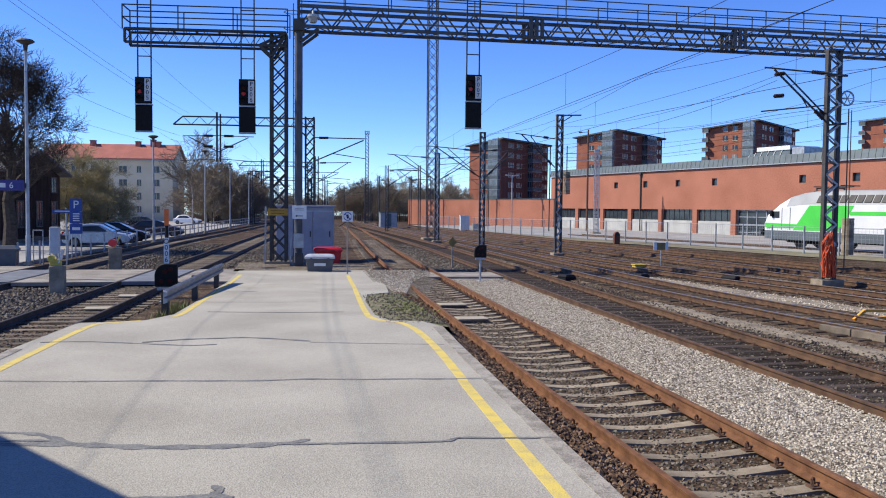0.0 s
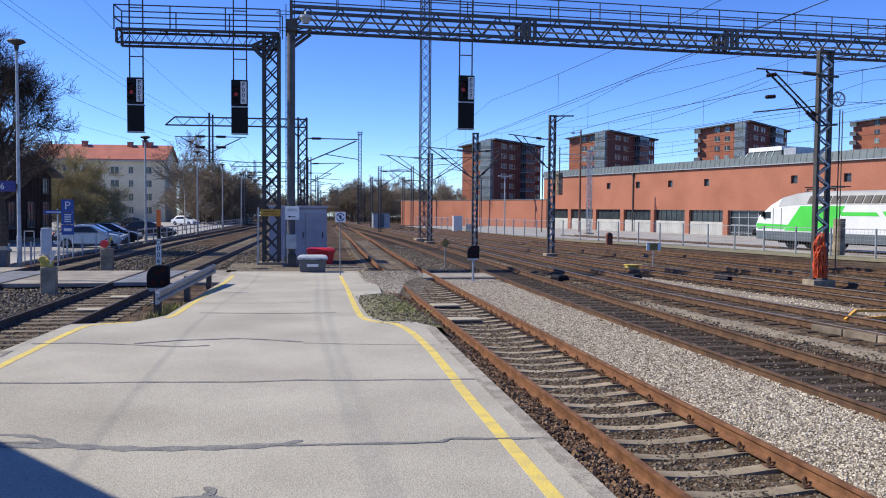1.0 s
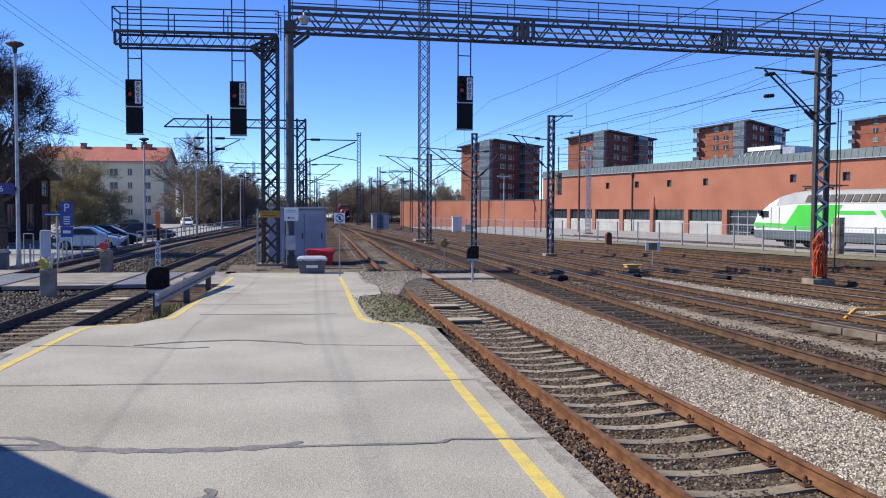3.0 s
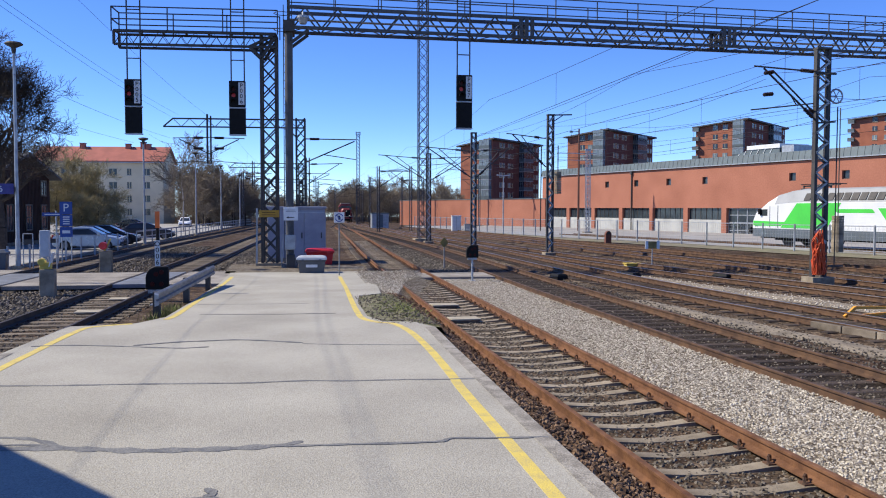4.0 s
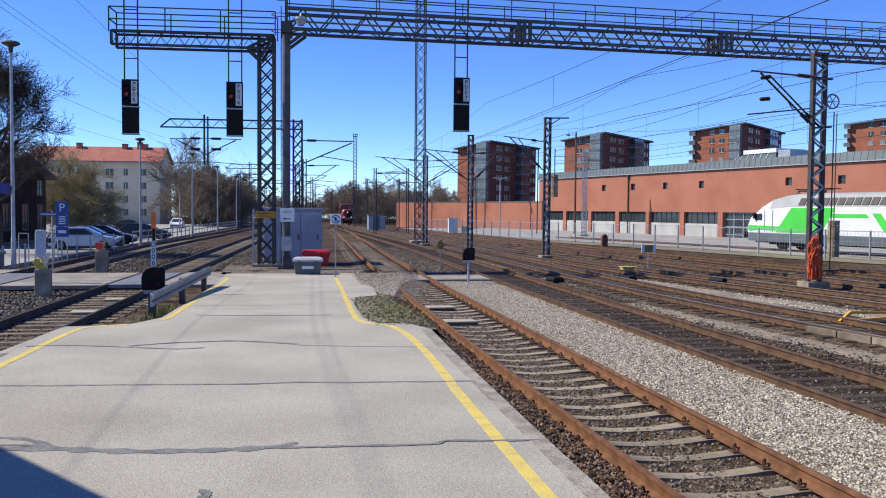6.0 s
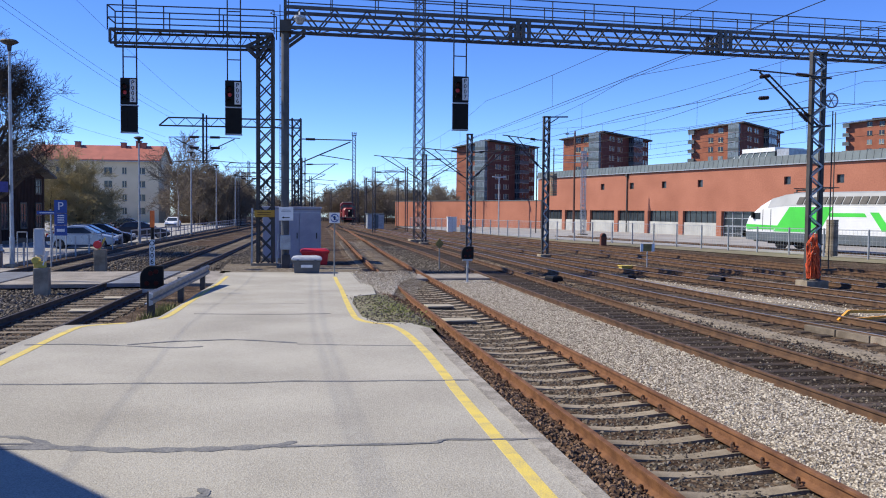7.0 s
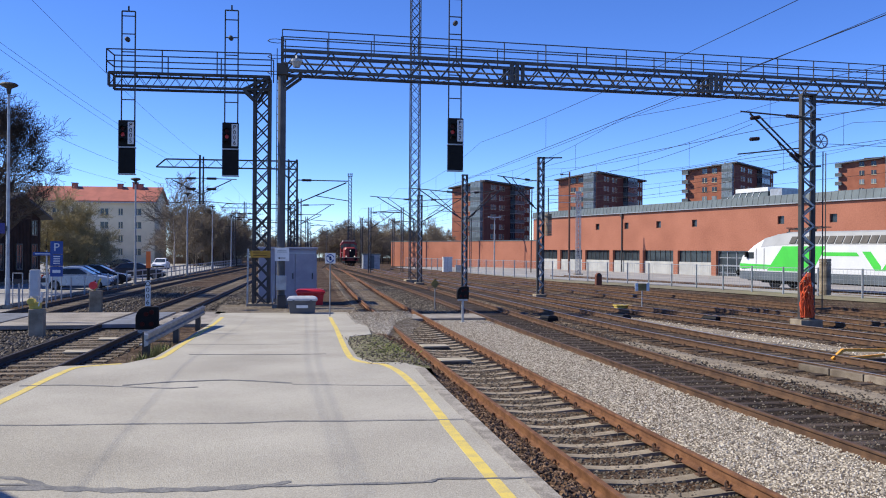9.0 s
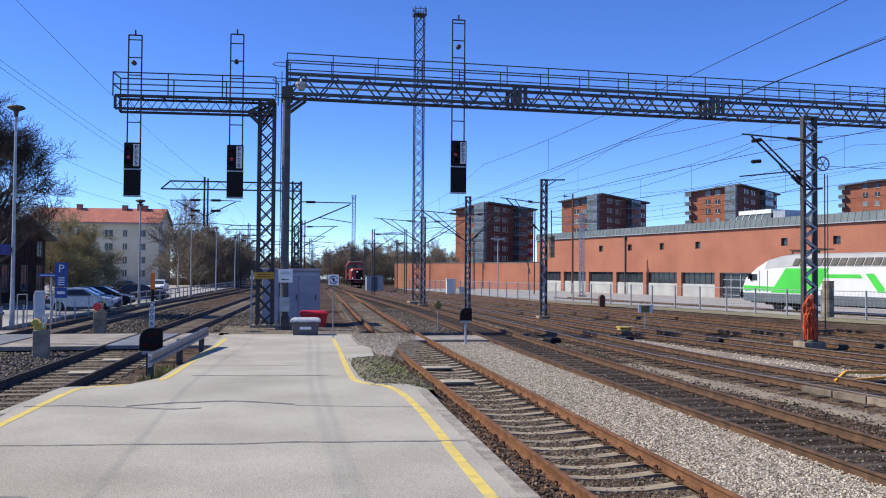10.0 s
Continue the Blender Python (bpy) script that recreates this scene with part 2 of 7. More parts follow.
def part(name, shape, material, parent=None, label="", bevel=0.0, smooth=False):
    ob = new(name, shape if isinstance(shape, bpy.types.Mesh) else shape.mesh(name, material, smooth))
    if parent:
        ob.parent = parent
    if label:
        ob["label"] = label
    if bevel:
        b = ob.modifiers.new("bevel", "BEVEL")
        b.width, b.segments, b.limit_method = bevel, 2, "ANGLE"
    return ob


def thing(name, m, label, category, group="", kind=""):
    ob = new(name)
    ob.empty_display_size = 0.2
    ob.matrix_basis = m if isinstance(m, Matrix) else pose(*m)
    return tagged(ob, label, category, group, kind)


def setting(name, shape, material, label, category):
    return tagged(part(name, shape, material), label, category, "", "structure")


def written(body, size, material, parent, m, name="lettering", align="CENTER"):
    cu = bpy.data.curves.new(name, "FONT")
    cu.body, cu.size, cu.align_x, cu.align_y, cu.extrude = body, size, align, "CENTER", 0.004
    tmp = bpy.data.objects.new(name, cu)
    me = bpy.data.meshes.new_from_object(tmp)
    me.materials.clear()
    me.materials.append(material)
    bpy.data.objects.remove(tmp)
    ob = new(name, me)
    ob.parent, ob.matrix_basis = parent, m
    return ob


def drop(y):
    """The yard falls gently away in the distance."""
    return -0.004 * max(0.0, y - 60) - 0.005 * max(0.0, y - 150)


def curve_at(pts, y):
    """x of a smooth line through (x, y) points, y rising."""
    ys, xs = [p[1] for p in pts], [p[0] for p in pts]
    t = np.linspace(-6, 6, 13)
    w = np.exp(-(t / 4) ** 2)
    return float(np.sum(np.interp(y + t, ys, xs) * w) / np.sum(w))


# ---- ground ----
def ground_strip(name, x_of, ys, z, material, label, category):
    s = Shape()
    rows = [[(a, y, z + drop(y)), (b, y, z + drop(y))] for y in ys for a, b in [x_of(y)]]
    s.loft(rows, closed=False, caps=False)
    return setting(name, s, material, label, category)


def ground():
    ys = [-60, 0, 60, 100, 150, 220, 400, 1500]
    ground_strip("ground", lambda y: (-900, 900), ys, -0.24, EARTH, "brown gravel ground of the railway yard", "ground")
    ys = [float(v) for v in range(-10, 140, 4)]
    ground_strip("gravel_bed", lambda y: (5.15 + (0.02 * max(y - 10, 0)), curve_at(T2, y) - 0.95 - 0.01 * max(y - 10, 0)), [float(v) for v in range(-4, 33, 3)], -0.125, GRAVEL,
                 "pale crushed stone strip between two tracks", "gravel")


T1 = [(4.15, -8), (4.15, 15), (4.2, 19), (4.27, 26), (4.42, 36), (4.75, 50), (5.6, 75), (6.6, 105), (7.6, 150), (8, 220)]
T2 = [(8.02, -8), (8.05, 10), (8.07, 20), (8.12, 26), (8.25, 31), (8.35, 36), (8.6, 50), (8.6, 75), (8.3, 120), (8, 220)]
T3 = [(16.8, -8), (13.4, 10), (12.6, 15), (12.05, 20), (11.75, 24), (11.6, 29), (11.55, 40), (11.6, 60), (11.6, 110), (11.7, 143), (12.1, 162), (12.3, 172), (12.6, 200), (13.0, 220), (13.3, 240), (14.5, 270)]
T4 = [(22, 0), (17.7, 17), (17.0, 22), (16.3, 26), (15.7, 29), (14.9, 34), (14.1, 42), (13.4, 55), (12.8, 75), (12.3, 100)]
T5 = [(24.5, 4), (20.6, 20), (19.9, 28), (19.4, 35), (18.7, 45), (18.0, 60), (17.0, 90), (15.5, 130)]
T6 = [(30, 10), (26.0, 20), (24.6, 29), (23.4, 36), (22.4, 45), (21.0, 60), (19.5, 90), (17.5, 130)]
T7 = [(47, -20), (42.4, 5), (33.5, 52), (30, 70), (27, 90)]
TL1 = [(-6.5, -10), (-5.95, 5), (-5.53, 15), (-5.33, 20), (-5.05, 27.5), (-4.6, 36), (-4.05, 48), (-3.4, 63), (-2.7, 85), (-1.5, 120), (1.5, 200)]
TL2 = [(-11.4, -10), (-10.6, 10), (-9.95, 25), (-9.5, 36), (-9.2, 45), (-8.75, 60), (-7.6, 85), (-6, 120), (-3, 200)]

RAIL = [(-0.075, -0.16), (0.075, -0.16), (0.075, -0.14), (0.012, -0.115), (0.012, -0.045), (0.036, -0.03), (0.036, -0.004), (-0.036, -0.004), (-0.036, -0.03), (-0.012, -0.045), (-0.012, -0.115), (-0.075, -0.14)]


def sleeper_mesh(material, wood):
    s, clip = Shape(), Shape()
    if wood:
        s.loft([[(x, -0.12, -0.36), (x, 0.12, -0.36), (x, 0.12, -0.18), (x, 0.105, -0.165), (x, -0.105, -0.165), (x, -0.12, -0.18)] for x in (-1.3, 1.3)])
    else:
        s.loft([[(x, -0.13, -0.40), (x, 0.13, -0.40), (x, 0.095, z), (x, -0.095, z)] for x, z in ((-1.3, -0.20), (-1.2, -0.168), (-0.66, -0.166), (-0.45, -0.185), (-0.2, -0.205), (0.2, -0.205), (0.45, -0.185), (0.66, -0.166), (1.2, -0.168), (1.3, -0.20))])
    for x in (-0.8, 0.8):
        for e in (-0.125, 0.125):
            clip.box(x + e - 0.05, x + e + 0.05, -0.06, 0.06, -0.17, -0.15)
            if wood:
                clip.tube((x + e, 0, -0.15), (x + e, 0, -0.115), 0.022, n=5)
                continue
            arc = [(x + e + 0.035 * math.cos(u), 0.055 * math.cos(u * 0.5 + 0.4), -0.125 + 0.045 * math.sin(u)) for u in np.linspace(-0.5, 3.9, 7)]
            for p, q in zip(arc, arc[1:]):
                clip.tube(p, q, 0.013, n=5, caps=False)
    n = len(s.f)
    s.add(clip.v, clip.f)
    me = s.mesh("sleeper", material)
    me.materials.append(CLIP)
    for f in list(me.polygons)[n:]:
        f.material_index = 1
    return me


def track(pts, y0, y1, rail_mat, sleeper, label, polished=False, sleepers_to=70, bed=BALLAST, step=0.61, fill=-0.188):
    ob = thing("railway_track", pose(0, 0, 0), label, "track", "tracks of the railway yard")
    ys = list(np.arange(y0, min(y1, 60), 1.5)) + list(np.arange(60, y1 + 1, 6.0)) if y1 > 60 else list(np.arange(y0, y1 + 0.1, 1.5))
    line = []
    for y in ys:
        x, x2 = curve_at(pts, y), curve_at(pts, y + 0.5)
        line.append((Vector((x, y, drop(y))), Vector((0.5, -(x2 - x), 0)).normalized()))
    for e in (-0.798, 0.798):
        part("rail", Shape().loft([[c + n * (e + a) + Vector((0, 0, b)) for a, b in RAIL] for c, n in line]), rail_mat, ob)
        part("rail_head", Shape().loft([[c + n * (e + a) + Vector((0, 0, b)) for a, b in ((-0.03, -0.006), (0.03, -0.006), (0.026, 0), (-0.026, 0))] for c, n in line]), RAILTOP if polished else rail_mat, ob)
    ends = [(-2.3, -0.40), (-1.4, -0.20), (-0.4, fill), (0.4, fill), (1.4, -0.20), (2.3, -0.40)]
    part("ballast_bed", Shape().loft([[c + n * a + Vector((0, 0, b)) for a, b in ends] for c, n in line], closed=False, caps=False), bed, ob)
    y = y0 + 0.3
    while y < min(sleepers_to, y1):
        x, x2 = curve_at(pts, y), curve_at(pts, y + 0.5)
        o = part("sleeper", sleeper, None, ob)
        o.matrix_basis = pose(x + random.uniform(-.02, .02), y + random.uniform(-.02, .02), drop(y) + random.uniform(-.008, .004), 0, 0, math.degrees(-math.atan2(x2 - x, 0.5)) + random.uniform(-.8, .8))
        y += step
    return ob


# platform outline, its painted lines and seams
P_TOP = 0.30


def ptop(y):
    return P_TOP - 0.29 * min(1, max(0, (y - 16) / 12))


def ribbon(pts, width, z=0.004, thick=0.012):
    """A strip along (x, y) points on the platform's surface."""
    s, n = Shape(), len(pts)
    rows = []
    for i, (x, y) in enumerate(pts):
        a, b = Vector(pts[max(i - 1, 0)]), Vector(pts[min(i + 1, n - 1)])
        d = (b - a).normalized()
        nx, ny = -d.y * width / 2, d.x * width / 2
        h = ptop(y) + z
        rows.append([(x - nx, y - ny, h - thick), (x + nx, y + ny, h - thick), (x + nx, y + ny, h), (x - nx, y - ny, h)])
    return s.loft(rows)


def smooth_line(pts, n=6):
    out = []
    for i in range(len(pts) - 1):
        p0, p1, p2, p3 = (Vector(pts[max(0, min(len(pts) - 1, i + k))]) for k in (-1, 0, 1, 2))
        for j in range(n):
            t = j / n
            out.append(tuple(0.5 * ((2 * p1) + (p2 - p0) * t + (2 * p0 - 5 * p1 + 4 * p2 - p3) * t * t + (3 * p1 - p0 - 3 * p2 + p3) * t ** 3)))
    return out + [tuple(pts[-1])]


def platform():
    left = [(-4.75, -12), (-4.42, 8), (-4.26, 13.4), (-4.0, 16.4), (-3.37, 16.5), (-2.9, 16.7), (-2.52, 17.8), (-2.44, 21), (-2.39, 25), (-2.33, 28), (-2.3, 33)]
    right = [(2.2, -12), (2.42, 8), (2.50, 13), (2.56, 15.2), (2.3, 15.95), (1.7, 16.15), (1.5, 17.2), (1.55, 20.5), (1.75, 22.5), (2.4, 23.2), (2.6, 26), (2.5, 28.5), (2.55, 31), (2.5, 33)]
    ys = sorted(set([-12, 0, 8, 12] + [p[1] for p in left + right] + list(np.arange(13, 33.1, 1.0))))
    lx = lambda y: float(np.interp(y, [p[1] for p in left], [p[0] for p in left]))
    rx = lambda y: float(np.interp(y, [p[1] for p in right], [p[0] for p in right]))
    s = Shape().loft([[(lx(y), y, -0.5), (rx(y), y, -0.5), (rx(y), y, ptop(y)), (lx(y), y, ptop(y))] for y in ys])
    setting("platform", s, ASPHALT, "light grey worn asphalt railway platform", "platform")
    for name, pts in (("kerb_right", [p for p in right if p[1] < 15.5]), ("kerb_left", [p for p in left if p[1] < 16.3])):
        setting(name, ribbon([(x - .09 if x > 0 else x + .09, y) for x, y in pts], 0.18, 0.006, 0.5), KERB, "dark weathered concrete platform edge", "kerb")
    for pts in ([(1.75, -12), (1.96, 7.7), (2.03, 10.7), (2.07, 12.8), (2.03, 14.7), (1.86, 15.75), (1.6, 16.0), (1.38, 16.7), (1.36, 18.0), (1.44, 21), (1.6, 26), (1.68, 30.5)],
                [(-4.3, -12), (-4.0, 6), (-3.86, 12.1), (-3.81, 13.4), (-3.77, 14.7), (-3.66, 16.0), (-3.4, 16.35), (-2.95, 16.6)],
                [(-2.44, 17.25), (-2.36, 18.2), (-2.32, 20.5), (-2.25, 25), (-2.1, 31)]):
        setting("yellow_line", ribbon(smooth_line(pts), 0.125, 0.004), YELLOW, "worn yellow safety line painted on asphalt", "line")


def tracks():
    conc, dark, old = sleeper_mesh(CONCRETE, False), sleeper_mesh(TIMBER, True), sleeper_mesh(OLDTIMBER, True)
    track(T1, -4, 130, RAILRUST, conc, "rusty siding rails on pale concrete sleepers beside the platform", fill=-.212)
    track(T2, -4, 130, RAILDARK, dark, "rusty rails on dark oily timber sleepers", sleepers_to=60, bed=OILY, fill=-.178)
    track(T3, 4, 262, RAILDARK, dark, "brown rails on dark timber sleepers with switch timbers", True, 60, fill=-.178)
    track(T4, 8, 100, RAILDARK, dark, "worn rails crossing the yard on timber sleepers", True, 55, fill=-.178)
    track(T5, 10, 125, RAILDARK, dark, "worn yard rails on timber sleepers", True, 50, fill=-.178)
    track(T6, 15, 125, RAILDARK, dark, "worn yard rails near the fence", False, 45, fill=-.178)
    track(T7, 20, 88, RAILDARK, dark, "depot rails under the green and white locomotive", False, 60)
    track(TL1, -4, 190, RAILSHADE, old, "main line rails coloured dark for their shaded sides, on weathered sleepers", False, 75)
    track(TL2, 0, 190, RAILSHADE, old, "main line rails coloured dark for their shaded sides, along the car park", False, 75)


# ---- masts, gantries and signals ----
def lattice(s, base, top, wx, wy, leg, bays, brace=0.05, faces="xy"):
    """Four legs and crossed braces between two heights at one foot."""
    x, y, z0 = base
    for a in (-1, 1):
        for b in (-1, 1):
            s.beam((x + a * wx / 2, y + b * wy / 2, z0), (x + a * wx / 2, y + b * wy / 2, top), leg)
    h = (top - z0) / bays
    for i in range(bays):
        za, zb = z0 + i * h, z0 + (i + 1) * h
        for b in (-1, 1):
            s.beam((x - wx / 2, y + b * wy / 2, za), (x + wx / 2, y + b * wy / 2, zb), 0.02, brace)
            s.beam((x + wx / 2, y + b * wy / 2, za), (x - wx / 2, y + b * wy / 2, zb), 0.02, brace)
        for a in (-1, 1):
            s.beam((x + a * wx / 2, y - wy / 2, za if i % 2 else zb), (x + a * wx / 2, y + wy / 2, zb if i % 2 else za), 0.02, brace * .7)


def railing(s, p, q, posts, up, r=0.022):
    p, q = Vector(p), Vector(q)
    for z in (up * 0.5, up):
        s.beam(p + Vector((0, 0, z)), q + Vector((0, 0, z)), r * 2)
    for i in range(posts + 1):
        c = p.lerp(q, i / posts)
        s.beam(c, c + Vector((0, 0, up)), r * 2)


def signal_head(parent, px, py, pz, text, k=1.1):
    """A two-section colour light signal whose upper head shows red; pz is its foot."""
    x = y = z0 = 0
    case = part("signal_head", Shape().box(x - .31, x + .31, y, y + .12, z0 + 1.06, z0 + 2.05), BLACK, parent, "black signal head", 0.03)
    low = part("signal_head", Shape().box(x - .31, x + .31, y + .02, y + .14, z0 + 0.03, z0 + 1.0), BLACK, parent, "black lower signal head", 0.03)
    part("ledge", Shape().box(x - .31, x + .31, y - .02, y + .25, z0 - .01, z0 + .03), GALV, low)
    part("ledge", Shape().box(x - .31, x + .31, y - .02, y + .25, z0 + 1.0, z0 + 1.05), GALV, case)
    for z, m in ((1.72, DIMRED), (1.5, REDLAMP), (1.25, BLACK)):
        part("lens", Shape().tube((x - .13, y - .02, z0 + z), (x - .13, y - .005, z0 + z), .075, n=14), m, case)
        s = Shape()
        ring = [(math.cos(a), math.sin(a)) for a in np.linspace(-.3, math.pi + .3, 10)]
        s.loft([[(x - .13 + c * .1, y - d, z0 + z + e * .1) for c, e in ring] for d in (0, .16)], closed=False, caps=False)
        part("hood", s, BLACK, case)
    for z in (.75, .5, .25):
        part("lens", Shape().tube((x - .12, y, z0 + z), (x - .12, y + .015, z0 + z), .075, n=14), BLACK, low)
    plate = part("number_plate", Shape().box(x + .05, x + .27, y - .03, y - .005, z0 + 1.14, z0 + 1.98), WHITE, parent, "white signal number plate")
    for i, ch in enumerate(text):
        written(ch, .22, BLACK, plate, pose(x + .16, y - .035, z0 + 1.86 - .2 * i, 90))
    for ob in (case, low, plate):
        ob.location, ob.scale = (px, py, pz), (k, k, k)


def signal_ladder(parent, x, y, z0, z1):
    s = Shape()
    for a in (-.27, .27):
        s.beam((x + a, y + .2, z0), (x + a, y + .2, z1), .05)
    z = z0 + .1
    while z < z1:
        s.beam((x - .27, y + .2, z), (x + .27, y + .2, z), .04)
        z += .75 if z > 10 else 1.0
    s.beam((x - .27, y + .2, z1), (x + .27, y + .2, z1), .05)
    s.beam((x, y + .2, z1), (x, y + .2, z1 + .22), .06)
    part("hanger", s, STEEL, parent)
    bell = Shape().loft([[(x - .02 + r * math.cos(a), y + .1 + d, z1 - 1.2 + r * math.sin(a)) for a in np.linspace(0, 5.6, 9)] for d, r in ((-.14, .05), (-.1, .1), (.1, .1))])
    part("lineside_lamp", bell, STEEL, parent)


def cantilever_signal_gantry():
    mx, my = -0.91, 37.4
    g = thing("signal_gantry", pose(mx, my, .05, 0, 0, -4) @ pose(-mx, -my, 0), "dark lattice steel cantilever gantry carrying two hanging signals", "gantry")
    s = Shape()
    lattice(s, (mx, my, -.1), 9.75, .62, .62, .11, 15, .055)
    part("mast", s, STEEL, g)
    part("footing", Shape().box(mx - .55, mx + .55, my - .55, my + .55, -.3, .05), CONCRETE, g)
    s = Shape()
    x0, x1, zb, zt = -7.2, -0.6, 9.2, 9.75
    for y in (my - .42, my + .42):
        for z, w in ((zb, .1), (zt, .09)):
            s.beam((x0, y, z), (x1, y, z), w)
        n = 9
        for i in range(n):
            xa, xm, xb = (x0 + (x1 - x0) * (i + k) / n for k in (0, .5, 1))
            s.beam((xa, y, zb), (xm, y, zt), .05, .02)
            s.beam((xm, y, zt), (xb, y, zb), .05, .02)
        s.beam((x0, y, zb), (x0, y, zt), .1)
        s.beam((-1.68, y, zb), (-1.2, y, 8.75), .12)
        s.beam((-1.68, y, 9.2), (-.62, y, 9.72), .11)
        s.beam((-.64, y, 9.6), (-1.15, y, 8.78), .11)
    for i in range(8):
        x = x0 + (x1 - x0) * i / 7
        s.beam((x, my - .42, zt + .03), (x, my + .42, zt + .03), .06)
    part("arm", s, STEEL, g)
    part("walkway", Shape().box(x0, x1, my - .3, my + .3, zt + .07, zt + .09), STEEL, g)
    s = Shape()
    for y in (my - .6, my + .6):
        railing(s, (x0 - .05, y, zt - .05), (x1 + .1, y, zt - .05), 3, 1.0)
    railing(s, (x0 - .05, my - .6, zt - .05), (x0 - .05, my + .6, zt - .05), 1, 1.0)
    part("handrail", s, STEEL, g)
    s = Shape()
    for a in (-.2, .2):
        s.beam((mx + .75 + a * .9, my + .5, .2), (mx + .75 + a * .9, my + .5, 11.6 if a > 0 else 11.2), .035)
    for i in range(30):
        s.beam((mx + .57, my + .5, .6 + i * .35), (mx + .93, my + .5, .6 + i * .35), .022)
    for z in (10.1, 10.8, 11.5):
        for a in np.linspace(0, 2 * math.pi, 9)[:-1]:
            b = a + math.pi / 4
            s.beam((mx + .55 + .38 * math.cos(a), my + .4 + .38 * math.sin(a), z), (mx + .55 + .38 * math.cos(b), my + .4 + .38 * math.sin(b), z), .025)
    part("ladder", s, STEEL, g)
    for x, text in ((-6.38, "P005"), (-2.16, "P006")):
        signal_ladder(g, x, my - .75, 5.5 + 2.0, 12.3 if x < -4 else 12.5)
        signal_head(g, x, my - .8, 5.46, text)
    s = Shape().box(mx - .42, mx + .42, my - .5, my - .46, 2.02, 2.32)
    sign = part("warning_plate", s, mat("amber_plate", (0.50, 0.27, 0.02), (0.38, 0.20, 0.025), 0.6, scale=6), g, "faded amber warning plate")
    for z in (2.12, 2.22):
        part("text_bar", Shape().box(mx - .30, mx + .26, my - .506, my - .5, z - .012, z + .012), DARKWOOD, sign)
    part("conduit", Shape().beam((mx - .55, my - .4, -.1), (mx - .52, my - .4, 2.4), .07).beam((mx + .5, my - .4, -.1), (mx + .56, my - .4, 1.3), .06), GALV, g)


def portal_gantry():
    g = thing("signal_gantry", pose(0, 0, 0), "long grey lattice steel portal gantry spanning the yard with one signal", "gantry")
    px, py = -0.08, 35.8
    s = Shape().tube((px, py, -.1), (px, py, 10.0), .165, n=16).tube((px - .02, py, -.1), (px - .02, py, .15), .34, n=14)
    part("column", s, STEELBLUE, g, "round steel column", smooth=False)
    yf = lambda x: 35.55 + .025 * x
    x1, zb, zt = 36.0, 9.83, 10.65
    for off in (0, 1.1):
        part("bottom_chord", Shape().beam((px, yf(0) + off, zb), (x1, yf(x1) + off, zb), .14, .12), STEELBLUE, g)
        part("top_chord", Shape().beam((px, yf(0) + off, zt), (x1, yf(x1) + off, zt), .13, .13), STEELBLUE, g)
    s = Shape()
    n = 27
    for off in (0, 1.1):
        for i in range(n):
            xa, xm, xb = (px + (x1 - px) * (i + k) / n for k in (0, .5, 1))
            s.beam((xa, yf(xa) + off, zb), (xm, yf(xm) + off, zt), .05, .06)
            s.beam((xm, yf(xm) + off, zt), (xb, yf(xb) + off, zb), .05, .06)
    for i in range(2 * n):
        xa, xb = (px + (x1 - px) * (i + k) / (2 * n) for k in (0, 1))
        o = (0, 1.1) if i % 2 else (1.1, 0)
        s.beam((xa, yf(xa) + o[0], zb), (xb, yf(xb) + o[1], zb), .04, .03)
    for x in (9.75, 10.0, 10.25, 19.3, 19.55, 19.8):
        for off in (-.06, 1.16):
            s.beam((x, yf(x) + off, zb), (x, yf(x) + off, zt), .16, .08)
    part("lattice", s, STEELBLUE, g)
    s = Shape().beam((px + .1, yf(0), 9.2), (px + .8, yf(1), 9.75), .12)
    s.beam((px + .1, yf(0) + 1.1, 9.2), (px + .8, yf(1) + 1.1, 9.75), .12).box(px - .2, px + .25, yf(0) - .1, yf(0) + 1.2, 9.65, 10.1)
    s.beam((px, yf(0), 9.7), (px, yf(0), 11.2), .12)
    part("knee", s, STEEL, g)
    part("walkway", Shape().beam((px, yf(0) + .55, zb + .42), (x1, yf(x1) + .55, zb + .35), .3, .025), GALV, g)
    s = Shape()
    for off in (-.05, 1.15):
        railing(s, (px, yf(0) + off, zt + .05), (x1, yf(x1) + off, zt + .05), 19, .8, .02)
    part("handrail", s, STEELBLUE, g)
    part("floodlight", Shape().tube((.5, yf(.4) - .35, 10.12), (.5, yf(.4) - .35, 10.22), .24, .24, 14).tube((.5, yf(.4) - .35, 9.9), (.5, yf(.4) - .35, 10.12), .13, .22, 14).tube((.5, yf(.4) - .35, 10.22), (.5, yf(.4) - .2, 10.4), .05, .05, 8), GALV, g)
    part("far_column", Shape().tube((x1 - .3, yf(x1) + .5, -.3), (x1 - .3, yf(x1) + .5, 10), .19, n=12), STEELBLUE, g)
    signal_ladder(g, 7.2, yf(7.2) - .35, 7.85, 13.35)
    signal_head(g, 7.2, yf(7.2) - .4, 5.82, "P007")
    # notice and control box on the column
    part("notice_board", Shape().box(px - .25, px + .33, py - .30, py - .26, 1.95, 2.5), WHITE, g, "white notice plate with an arrow", 0.01)
    for z, w in ((2.38, .18), (2.32, .2)):
        part("text_bar", Shape().box(px + .04 - w, px + .04 + w, py - .305, py - .3, z - .015, z + .015), GALV, g)
    s = Shape().box(px - .06, px + .18, py - .308, py - .3, 2.06, 2.09)
    s.side([(px - .14, 2.075), (px - .05, 2.03), (px - .05, 2.12)], py - .308, py - .3)
